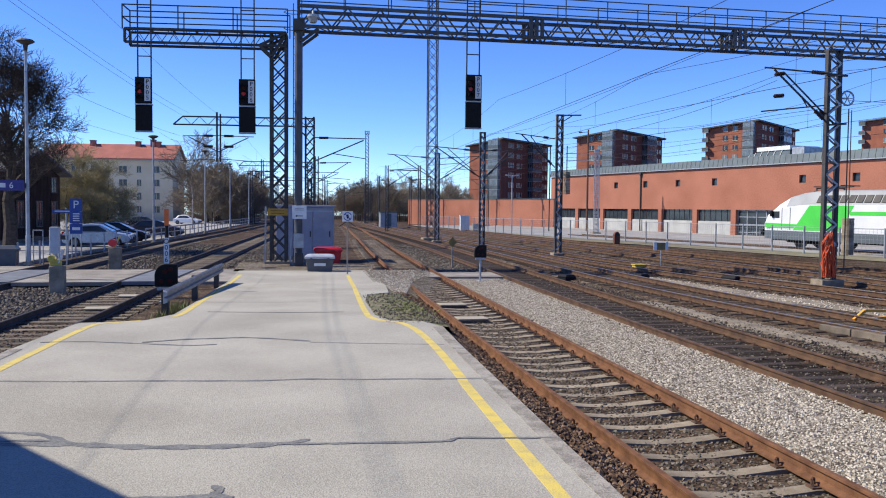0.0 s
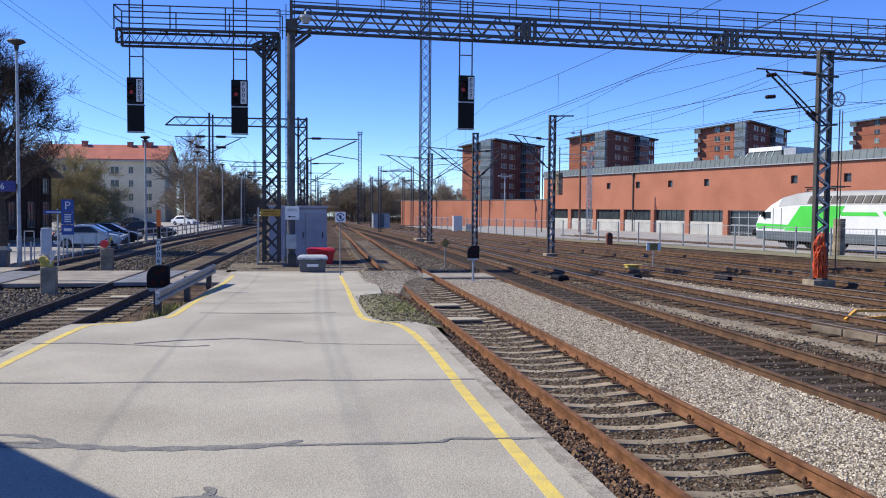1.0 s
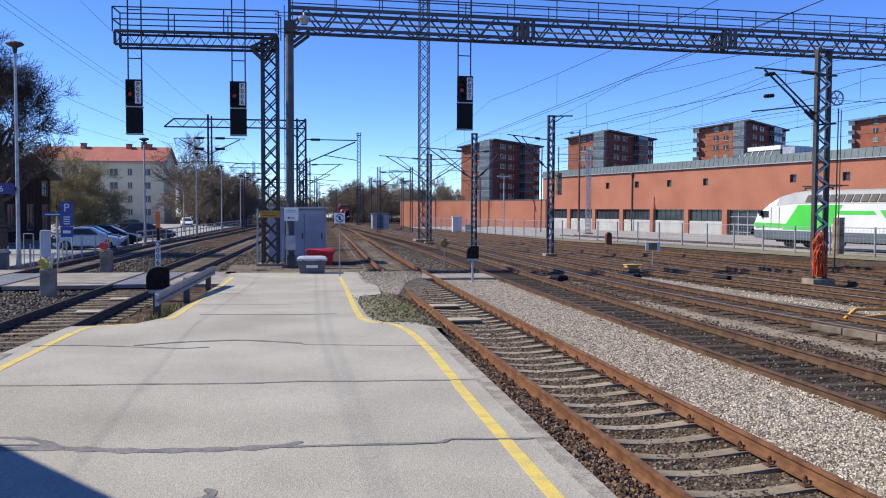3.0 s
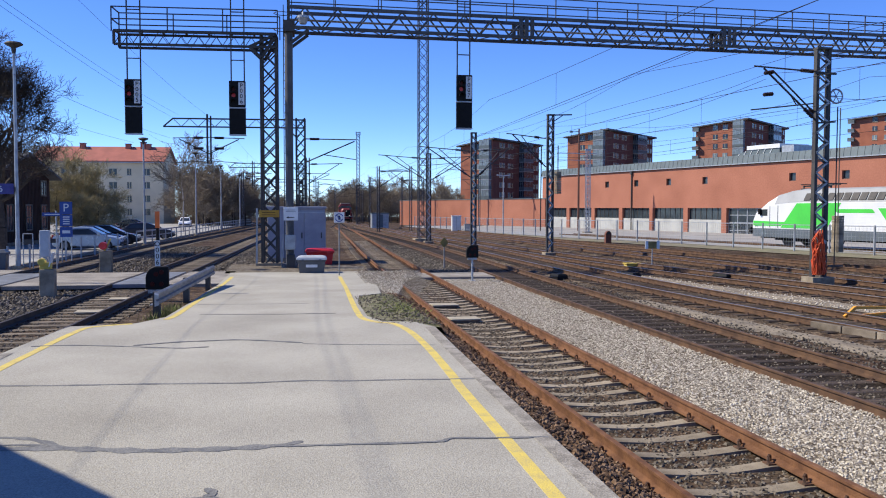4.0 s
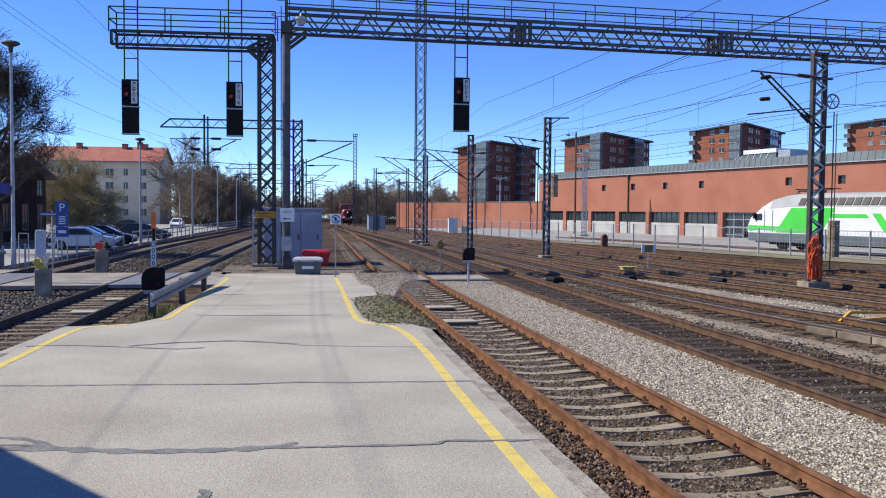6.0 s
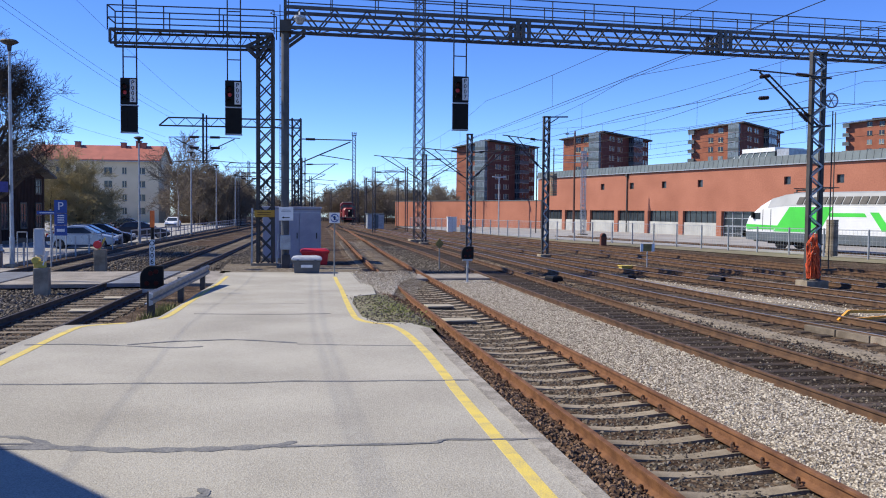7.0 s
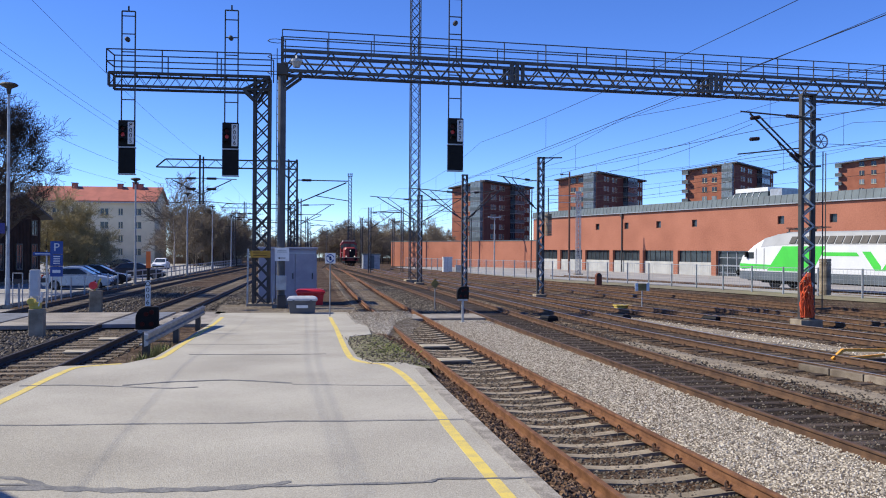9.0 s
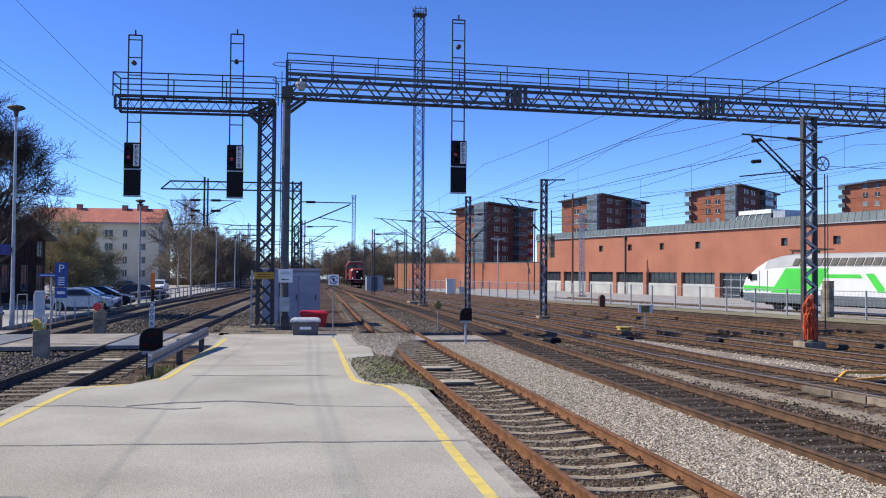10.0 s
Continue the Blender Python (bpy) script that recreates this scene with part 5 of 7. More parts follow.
def cabinets():
    g = thing("relay_cabinet", pose(19.6, 101, -.25, 0, 0, 0), "white relay cabinet on the far side of the yard", "cabinet")
    part("body", Shape().box(-.55, .55, -.3, .3, 0, 1.75), WHITE, g, "", .03)
    part("roof", Shape().box(-.6, .6, -.35, .35, 1.75, 1.85), WHITE, g)
    part("door_gap", Shape().box(-.01, .01, -.31, -.3, .15, 1.65), STEEL, g)
    g = thing("relay_cabinet", pose(20.9, 100, -.25), "low grey relay cabinet", "cabinet")
    part("body", Shape().box(-.5, .5, -.3, .3, 0, .8), GALV, g, "", .03)
    part("roof", Shape().box(-.55, .55, -.35, .35, .8, .86), GALV, g)
    g = thing("equipment_hut", pose(12.0, 118, -.3), "pale grey equipment hut far up the line", "hut")
    part("body", Shape().box(-1.0, 1.3, 0, 2.5, 0, 2.0), GALV, g)
    part("roof", Shape().box(-1.1, 1.4, -.1, 2.6, 2.0, 2.12), ZINC, g)
    part("door", Shape().box(-.4, .5, -.03, 0, .1, 1.9), ZINC, g)


# ---- car park and street ----
PARK = -.2          # height of the car park's asphalt


def edge_x(y):
    return float(np.interp(y, [30, 45, 55, 75, 120, 180], [-12.3, -11.6, -11.1, -10.2, -9.2, -7.6]))


def car_park():
    s = Shape().loft([[(-70, y, PARK + drop(y)), (edge_x(y) - .4, y, PARK + drop(y))] for y in range(36, 190, 6)], closed=False, caps=False)
    setting("car_park", s, ROADTOP, "pale asphalt car park and street beside the line", "road")
    s = Shape().loft([[(edge_x(y) - .4, y, -.5 + drop(y)), (edge_x(y) - .15, y, -.5 + drop(y)), (edge_x(y) - .15, y, -.08 + drop(y)), (edge_x(y) - .4, y, -.08 + drop(y))] for y in range(36, 190, 6)])
    setting("kerb", s, KERB, "grey kerb along the car park", "kerb")
    g = thing("barrier_fence", pose(0, 0, 0), "low grey steel barrier along the car park", "fence")
    prev = None
    for y in np.arange(38, 168, 2.6):
        y = float(y)
        c = Vector((edge_x(y) + .25, y, drop(y)))
        part("post", Shape().beam(c + Vector((0, 0, -.3)), c + Vector((0, 0, .85)), .07), GALV, g)
        if prev and y > 62:
            part("fence_rail", Shape().beam(prev + Vector((0, 0, .82)), c + Vector((0, 0, .82)), .06, .1), GALV, g)
            part("fence_rail", Shape().beam(prev + Vector((0, 0, .42)), c + Vector((0, 0, .42)), .04, .07), GALV, g)
        prev = c


def lamp_post(loc, h, label, disc=True):
    g = thing("street_lamp", pose(*loc), label, "lamp", "street lamps of the car park")
    part("pole", Shape().tube((0, 0, -.3), (0, 0, 1.2), .11, .1, 10).tube((0, 0, 1.2), (0, 0, h), .085, .05, 10), GALV, g)
    s = Shape().loft([[(r * math.cos(a), r * math.sin(a), h + z) for a in np.linspace(0, 2 * math.pi, 15)[:-1]] for r, z in ((.07, -.35), (.1, -.12), (.30, -.02), (.36, .03), (.28, .1), (.05, .13))])
    part("lamp_head", s, STEEL, g, "flat dark disc lamp head")
    part("base_plate", Shape().tube((0, 0, -.02), (0, 0, .1), .22, n=10), CONCRETE, g)


def parking_furniture():
    lamp_post((-10.97, 37.0, 0), 9.0, "tall galvanised lamp post with a flat disc head")
    lamp_post((-10.2, 62.5, -.2), 7.45, "galvanised lamp post between parked cars")
    for y in (88, 112, 140):
        lamp_post((edge_x(y) + .5, y, -.2 + drop(y)), 8.2, "slim street lamp along the car park")
    g = thing("parking_sign", pose(-10.82, 44.0, -.15), "blue parking sign with two plates on two posts", "sign")
    for x in (-.22, .22):
        part("post", Shape().tube((x, 0, -.3), (x, 0, 2.9), .03, n=8), GALV, g)
    p = part("plate", Shape().box(-.29, .29, -.06, -.04, 2.28, 2.9), SIGNBLUE, g)
    written("P", .55, WHITE, p, pose(0, -.065, 2.59, 90))
    q = part("plate", Shape().box(-.29, .29, -.06, -.04, 1.7, 2.25), SIGNBLUE, g)
    for i in range(4):
        part("text_bar", Shape().box(-.14, .16, -.066, -.06, 1.8 + i * .11, 1.85 + i * .11), WHITE, q)
    q = part("plate", Shape().box(-.29, .29, -.06, -.04, 1.18, 1.67), SIGNBLUE, g)
    part("text_bar", Shape().box(-.18, .18, -.066, -.06, 1.36, 1.5), WHITE, q)
    g = thing("direction_sign", pose(-9.95, 38.8, -.08), "small blue direction sign on a post", "sign")
    part("post", Shape().tube((0, 0, -.3), (0, 0, 2.4), .035, n=8), GALV, g)
    p = part("plate", Shape().box(-.55, .25, -.05, -.03, 2.18, 2.33), SIGNBLUE, g)
    part("text_bar", Shape().box(-.45, .15, -.055, -.05, 2.23, 2.27), WHITE, p)
    g = thing("platform_board", pose(-11.3, 36.9, 0), "dark blue platform board with white marks on the lamp post", "sign")
    p = part("plate", Shape().box(-1.6, .28, -.16, -.1, 3.0, 3.42), mat("violet_blue_enamel", (0.035, 0.03, 0.20), None, 0.4), g)
    written("6", .34, WHITE, p, pose(-.2, -.165, 3.2, 90))
    part("text_bar", Shape().box(-.75, -.42, -.166, -.16, 3.12, 3.3), WHITE, p)
    part("bracket", Shape().box(.1, .3, -.1, .1, 3.1, 3.3), STEEL, g)
    g = thing("grit_bin", pose(-12.0, 37.2, -.05, 0, 0, 10), "dark green-grey grit bin by the lamp post", "bin")
    part("body", Shape().loft([[(-.55 - e, -.4, z), (.55 + e, -.4, z), (.55 + e, .4, z), (-.55 - e, .4, z)] for e, z in ((-.06, 0), (0, .6))]), BINGREY, g)
    part("lid", Shape().loft([[(-.6 + e, -.45 + e, z), (.6 - e, -.45 + e, z), (.6 - e, .45 - e, z), (-.6 + e, .45 - e, z)] for e, z in ((0, .6), (0, .68), (.15, .8))]), BINGREY, g)
    for x, y in ((-10.9, 40.5), (-10.7, 41.2), (-11.5, 40.2)):
        g = thing("bollard_frame", pose(x, y, -.05), "thin grey tube hoop by the path", "rail", "tube hoops by the path")
        part("hoop", Shape().tube((-.2, 0, -.2), (-.2, 0, 1.35), .025, n=6).tube((.2, 0, -.2), (.2, 0, 1.35), .025, n=6).tube((-.2, 0, 1.35), (.2, 0, 1.35), .025, n=6), GALV, g)
        part("plate", Shape().box(-.2, .2, -.02, .0, .9, 1.1), STEEL, g)


TYRE = mat("tyre_rubber", (0.02, 0.02, 0.02), None, 0.85)
RIM = mat("alloy_rim", (0.16, 0.165, 0.17), None, 0.45, 0.5)
TAILLAMP = mat("tail_lamp_red", (0.35, 0.01, 0.01), None, 0.2)


def car_parts(g, paint, length=4.2, width=1.76, height=1.47, estate=False):
    """A hatchback; local +x is its front, origin on the ground under its middle."""
    L, W = length / 2, width / 2
    rear = -L + (.25 if estate else .45)
    low = [(-L, .32), (-L - .02, .62), (-L + .06, .88), (-L + .3, .93), (L - 1.25, .95), (L - .35, .80), (L - .04, .62), (L, .36), (L - .12, .24), (-L + .1, .24)]
    top = [(rear - .1, .9), (rear + .40, height - .10), (rear + 1.0, height), (.15, height - .03), (L - 1.0, .92)]
    s = Shape()
    s.loft([[(x, y * W * (1 if abs(y) < 1 else .0 + 1), z) for x, z in low] for y in (-1, 1)])
    body = part("body", s, paint, g, "", .07)
    s = Shape().loft([[(x, e * (W - .04 - max(0, z - .9) * .33), z) for x, z in top] for e in (-1, 1)])
    part("cabin", s, paint, g, "", .06)
    glass = [(rear + .30, .98), (rear + .62, height - .16), (.12, height - .13), (L - 1.3, .97)]
    for e in (-1, 1):
        part("side_window", Shape().loft([[(x, e * (W - .03 - max(0, z - .9) * .33 + o), z) for x, z in glass] for o in (-.03, .012)]), GLASS, g)
    part("windscreen", Shape().loft([[(x + o, e * (W - .14 - (z - .9) * .3), z) for x, z in ((.24, height - .1), (L - 1.06, .97))] + [(x + o, -e * (W - .14 - (z - .9) * .3), z) for x, z in ((L - 1.06, .97), (.24, height - .1))] for e, o in ((1, .035), (1, .0))]), GLASS, g)
    part("rear_window", Shape().box(rear + .04, rear + .1, -W + .2, W - .2, 1.0, height - .3), GLASS, g)
    for x in (-L + .75, L - .78):
        for e in (-1, 1):
            w = part("wheel", Shape().tube((x, e * (W - .2), .31), (x, e * (W + .01), .31), .31, n=18), TYRE, g)
            part("rim", Shape().tube((x, e * (W + .005), .31), (x, e * (W + .02), .31), .19, n=12), RIM, w)
    for e in (-1, 1):
        part("headlight", Shape().box(L - .22, L - .01, e * (W - .28) - .2, e * (W - .28) + .2, .6, .75), HEADLAMP, g, "", .03)
        part("tail_light", Shape().box(-L - .03, -L + .1, e * (W - .16) - .12, e * (W - .16) + .12, .68, .95), TAILLAMP, g, "", .02)
        part("mirror", Shape().box(L - 1.35, L - 1.18, e * (W + .08) - .08, e * (W + .08) + .08, .95, 1.08), paint, g, "", .03)
    part("bumper", Shape().box(L - .1, L + .03, -W + .1, W - .1, .3, .48), TYRE, g, "", .03)


def parked_cars():
    silver = mat("silver_blue_car_paint", (0.32, 0.38, 0.46), (0.29, 0.35, 0.43), 0.28, 0.3, scale=1)
    navy = mat("dark_blue_car_paint", (0.025, 0.04, 0.11), (0.02, 0.035, 0.09), 0.22, 0.2, scale=1)
    black = mat("black_car_paint", (0.015, 0.015, 0.018), (0.02, 0.02, 0.022), 0.2, 0.1, scale=1)
    grey = mat("dark_grey_car_paint", (0.035, 0.036, 0.045), (0.03, 0.03, 0.038), 0.22, 0.2, scale=1)
    for x, y, rz, paint, label, n in ((-12.7, 57.0, 3, silver, "silver-blue hatchback parked by the line", 4.0), (-13.1, 60.2, 3, navy, "dark blue hatchback parked beside the silver car", 4.1),
                                      (-12.8, 63.4, 3, black, "black hatchback parked in the row", 4.2), (-12.25, 76.4, 4, grey, "dark grey estate car parked in the row", 4.5),
                                      (-24.5, 70.0, 12, black, "dark car parked near the wooden house", 4.2), (-22.0, 104.0, 5, black, "dark car parked before the trees", 4.3), (-19.0, 110.0, 3, grey, "dark grey car parked before the trees", 4.3)):
        g = thing("car", pose(x, y, PARK + drop(y), 0, 0, rz), label, "car", "parked cars")
        car_parts(g, paint, n, 1.72, 1.46)


def white_car():
    g = thing("car", pose(-14, 140, -.4), "white hatchback driving along the street", "car")
    car_parts(g, mat("white_car_paint", (0.80, 0.81, 0.82), (0.76, 0.77, 0.78), 0.25, scale=1), 4.2, 1.78, 1.5)
    return g


# ---- locomotives ----
def green_loco():
    """Electric locomotive; local +x points to its nose, origin under the nose tip on the rails."""
    white = mat("white_loco_paint", (0.68, 0.69, 0.70), (0.61, 0.62, 0.64), 0.4, scale=0.8, fine=8)
    green = mat("bright_green_loco_paint", (0.07, 0.55, 0.06), (0.06, 0.46, 0.055), 0.4, scale=0.8, fine=8)
    grey = mat("blue_grey_loco_skirt", (0.10, 0.12, 0.14), (0.08, 0.095, 0.11), 0.5, scale=1)
    roofm = mat("pale_grey_loco_roof", (0.30, 0.31, 0.32), (0.24, 0.25, 0.26), 0.55, scale=1)
    g = thing("electric_locomotive", pose(33.1, 54.5, drop(54)), "white and green electric locomotive beside the depot", "locomotive")
    prof = [(-.02, 1.25, 1.25, .85), (-.12, 1.7, 1.75, .95), (-.6, 2.35, 2.4, 1.1), (-1.4, 2.7, 3.1, 1.2), (-2.4, 2.95, 3.62, 1.15), (-3.4, 3.05, 3.85, 1.1), (-4.4, 3.1, 3.95, 1.05), (-18.9, 3.1, 3.95, 1.05)]
    rings, roof = [], []
    for i, (x, zs, zt, hw) in enumerate(prof):
        w = (1.05, 1.3, 1.45, 1.5, 1.5, 1.5, 1.5, 1.5)[i]
        rings.append([(x, -w, 1.2), (x, w, 1.2), (x, w, zs), (x, min(hw, w * .9), zt), (x, -min(hw, w * .9), zt), (x, -w, zs)])
    part("body", Shape().loft(rings), white, g, "white body", .05)
    part("skirt", Shape().loft([[(x, -w, .62), (x, w, .62), (x, w, 1.22), (x, -w, 1.22)] for x, w in ((.06, 1.1), (-.5, 1.42), (-1.2, 1.52), (-18.9, 1.52))]), grey, g, "blue-grey skirt")
    part("roof_cover", Shape().loft([[(x, -1.0, z - .02), (x, 1.0, z - .02), (x, .8, z + .12), (x, -.8, z + .12)] for x, z in ((-3.2, 3.8), (-4.6, 3.95), (-18.8, 3.95))]), roofm, g)
    for e in (-1, 1):
        part("roof_side", Shape().loft([[(x, e * (1.505), zs + .02), (x, e * (hw + .012), zt + .012), (x, e * (hw - .05), zt - .03), (x, e * 1.45, zs)] for x, zs, zt, hw in prof[4:]]), roofm, g, "pale grey sloping roof side")
        y0, y1 = e * 1.5, e * 1.512
        for poly in ([(-.42, 1.42), (-3.0, 1.42), (-3.4, 1.72), (-.4, 1.78)], [(-3.0, 1.3), (-6.9, 1.3), (-8.0, 3.05), (-4.4, 3.05)], [(-7.7, 2.4), (-10.5, 2.4), (-10.3, 2.65), (-7.6, 2.65)],
                     [(-10.7, 2.7), (-11.3, 2.7), (-12.0, 1.8), (-12.0, 1.5), (-11.6, 1.5)], [(-12.0, 1.5), (-13.0, 2.7), (-13.5, 2.7), (-12.3, 1.5)], [(-13.6, 1.5), (-14.1, 1.5), (-14.6, 2.7), (-14.0, 2.7)], [(-14.6, 2.4), (-17.0, 2.4), (-17.0, 2.7), (-14.5, 2.7)]):
            part("green_stripe", Shape().side(poly, min(y0, y1), max(y0, y1)), green, g, "bright green band")
        for x in np.arange(-5.2, -18.4, -.62):
            n0, n1 = Vector((0, e * 1.5, 3.12)), Vector((0, e * 1.05, 3.93))
            a, b = n0.lerp(n1, .12), n0.lerp(n1, .72)
            o = Vector((0, e * .05, .035))
            part("grille", Shape().add([Vector((x + dx, 0, 0)) + p + o * k for k in (0, 1) for p, dx in ((a, -.25), (a, .25), (b, .25), (b, -.25))], [(0, 1, 2, 3), (7, 6, 5, 4), (0, 1, 5, 4), (1, 2, 6, 5), (2, 3, 7, 6), (3, 0, 4, 7)]), STEEL, g)
        rib = Shape()
        for z in np.arange(1.32, 3.05, .1):
            rib.box(-18.8, -3.6, min(e * 1.5, e * 1.507), max(e * 1.5, e * 1.507), z, z + .025)
        tagged(part("ribs", rib, white, g), kind="stuff")
        part("cab_window", Shape().box(-1.75, -1.05, min(e * 1.49, e * 1.515), max(e * 1.49, e * 1.515), 2.15, 2.62), GLASS, g)
        part("cab_door", Shape().box(-2.75, -2.7, min(e * 1.49, e * 1.515), max(e * 1.49, e * 1.515), 1.3, 2.9).box(-2.0, -1.96, min(e * 1.49, e * 1.515), max(e * 1.49, e * 1.515), 1.3, 2.9), grey, g)
        part("headlight", Shape().tube((-.1, e * .85, 1.5), (.02, e * .85, 1.5), .12, n=10), HEADLAMP, g)
        part("buffer", Shape().tube((-.1, e * .88, 1.05), (.4, e * .88, 1.05), .1, n=10).tube((.36, e * .88, 1.05), (.45, e * .88, 1.05), .24, n=14), BLACK, g)
        part("mirror", Shape().box(-1.2, -1.05, min(e * 1.5, e * 1.7), max(e * 1.5, e * 1.7), 2.25, 2.65), BLACK, g)
    part("windscreen", Shape().loft([[(-.62 + o, -1.15, 2.38), (-.62 + o, 1.15, 2.38), (-1.35 + o, 1.12, 3.02), (-1.35 + o, -1.12, 3.02)] for o in (-.03, .05)]), GLASS, g)
    for x in (-4.3, -14.6):
        for dx in (-1.3, 1.3):
            for e in (-1, 1):
                part("wheel", Shape().tube((x + dx, e * .72, .55), (x + dx, e * .87, .55), .55, n=20), STEEL, g)
        part("bogie", Shape().box(x - 2.2, x + 2.2, -1.15, -1.0, .4, .8).box(x - 2.2, x + 2.2, 1.0, 1.15, .4, .8).box(x - .4, x + .4, -1.15, 1.15, .35, .85), BLACK, g)
    part("underframe", Shape().box(-18.6, -.6, -1.0, 1.0, .5, 1.2), BLACK, g)
    s = Shape()
    for x in (-3.9, -5.3):
        s.beam((x, -.5, 4.25), (x, .5, 4.25), .08)
        for y in (-.45, .45):
            s.tube((x, y, 4.05), (x, y, 4.25), .05, n=6)
    s.beam((-3.9, -.3, 4.25), (-6.2, -.3, 4.35), .07).beam((-3.9, .3, 4.25), (-6.2, .3, 4.35), .07).beam((-6.2, -.8, 4.4), (-6.2, .8, 4.4), .07).beam((-4.0, -.8, 4.36), (-4.0, .8, 4.36), .07).beam((-4.0, 0, 4.3), (-6.2, 0, 4.42), .06).box(-5.4, -3.8, -.6, .6, 4.0, 4.1)
    part("pantograph", s, STEEL, g, "folded dark pantograph")
    g.scale = (1, 1, .93)
    return g


def red_loco():
    """Diesel shunter with a centre cab; local +x is its front, origin under its front on the rails."""
    red = mat("red_loco_paint", (0.27, 0.028, 0.022), (0.20, 0.022, 0.018), 0.5, scale=1)
    cream = mat("pale_stripe_paint", (0.70, 0.62, 0.45), None, 0.5)
    lamp = mat("lit_headlamp", (1.0, 0.9, 0.7), None, 0.3, glow=0.5)
    g = thing("diesel_locomotive", pose(9, 168, 0), "red diesel shunting locomotive with a centre cab", "locomotive")
    part("hood", Shape().loft([[(x, -w, 1.25), (x, w, 1.25), (x, w, h - .35), (x, w * .7, h), (x, -w * .7, h), (x, -w, h - .35)] for x, w, h in ((-.6, .95, 3.0), (-.9, 1.1, 3.2), (-5.6, 1.1, 3.2))]), red, g, "red engine hood", .05)
    part("hood", Shape().loft([[(x, -w, 1.25), (x, w, 1.25), (x, w, h - .35), (x, w * .7, h), (x, -w * .7, h), (x, -w, h - .35)] for x, w, h in ((-8.2, 1.1, 3.2), (-13, 1.1, 3.2), (-13.3, .95, 3.0))]), red, g, "red engine hood", .05)
    part("cab", Shape().loft([[(x, -w, 1.25), (x, w, 1.25), (x, w, 3.8), (x, w * .7, 4.3), (x, -w * .7, 4.3), (x, -w, 3.8)] for x, w in ((-5.6, 1.5), (-8.2, 1.5))]), red, g, "", .05)
    part("windscreen", Shape().box(-5.63, -5.57, -1.02, 1.02, 3.25, 3.85), GLASS, g)
    part("cab_roof", Shape().box(-8.4, -5.4, -1.1, 1.1, 4.28, 4.42), cream, g)
    for e in (-1, 1):
        part("cab_window", Shape().box(-5.62, -5.58, e * 1.27 - .2, e * 1.27 + .2, 2.9, 3.6), GLASS, g)
        part("side_window", Shape().box(-7.6, -6.2, e * 1.5 - .02, e * 1.5 + .02, 2.8, 3.55), GLASS, g)
        part("headlight", Shape().tube((-.6, e * .75, 1.55), (-.5, e * .75, 1.55), .1, n=12), lamp, g, "lit headlamp")
        part("buffer", Shape().tube((-.2, e * .88, 1.05), (.3, e * .88, 1.05), .1, n=8).tube((.28, e * .88, 1.05), (.36, e * .88, 1.05), .24, n=12), BLACK, g)
        part("handrail", Shape().beam((-.3, e * 1.4, 1.25), (-.3, e * 1.4, 2.2), .05).beam((-.3, e * 1.4, 2.2), (-5.4, e * 1.4, 2.2), .05), cream, g)
    part("headlight", Shape().tube((-.6, 0, 2.6), (-.5, 0, 2.6), .1, n=12), lamp, g, "lit headlamp")
    # radiator widened in black to one side, standing in for the hood's shade
    part("radiator_and_shade", Shape().box(-.62, -.55, -.2, .9, 1.35, 2.85), BLACK, g)
    part("exhaust", Shape().box(-4.4, -3.9, -.25, .25, 3.2, 3.8), STEEL, g)
    part("running_board", Shape().box(-13.8, -.1, -1.5, 1.5, 1.12, 1.27), BLACK, g)
    part("buffer_beam", Shape().box(-.25, -.1, -1.4, 1.4, .75, 1.27), red, g)
    part("stripe", Shape().box(-.28, -.09, -1.42, 1.42, 1.27, 1.35), cream, g)
    for x in (-2.0, -4.2, -9.8, -12.0):
        for e in (-1, 1):
            part("wheel", Shape().tube((x, e * .72, .5), (x, e * .87, .5), .5, n=16), STEEL, g)
    part("underframe", Shape().box(-13, -.6, -1.0, 1.0, .35, 1.15), BLACK, g)
    g.scale = (1, 1, 1)
    return g


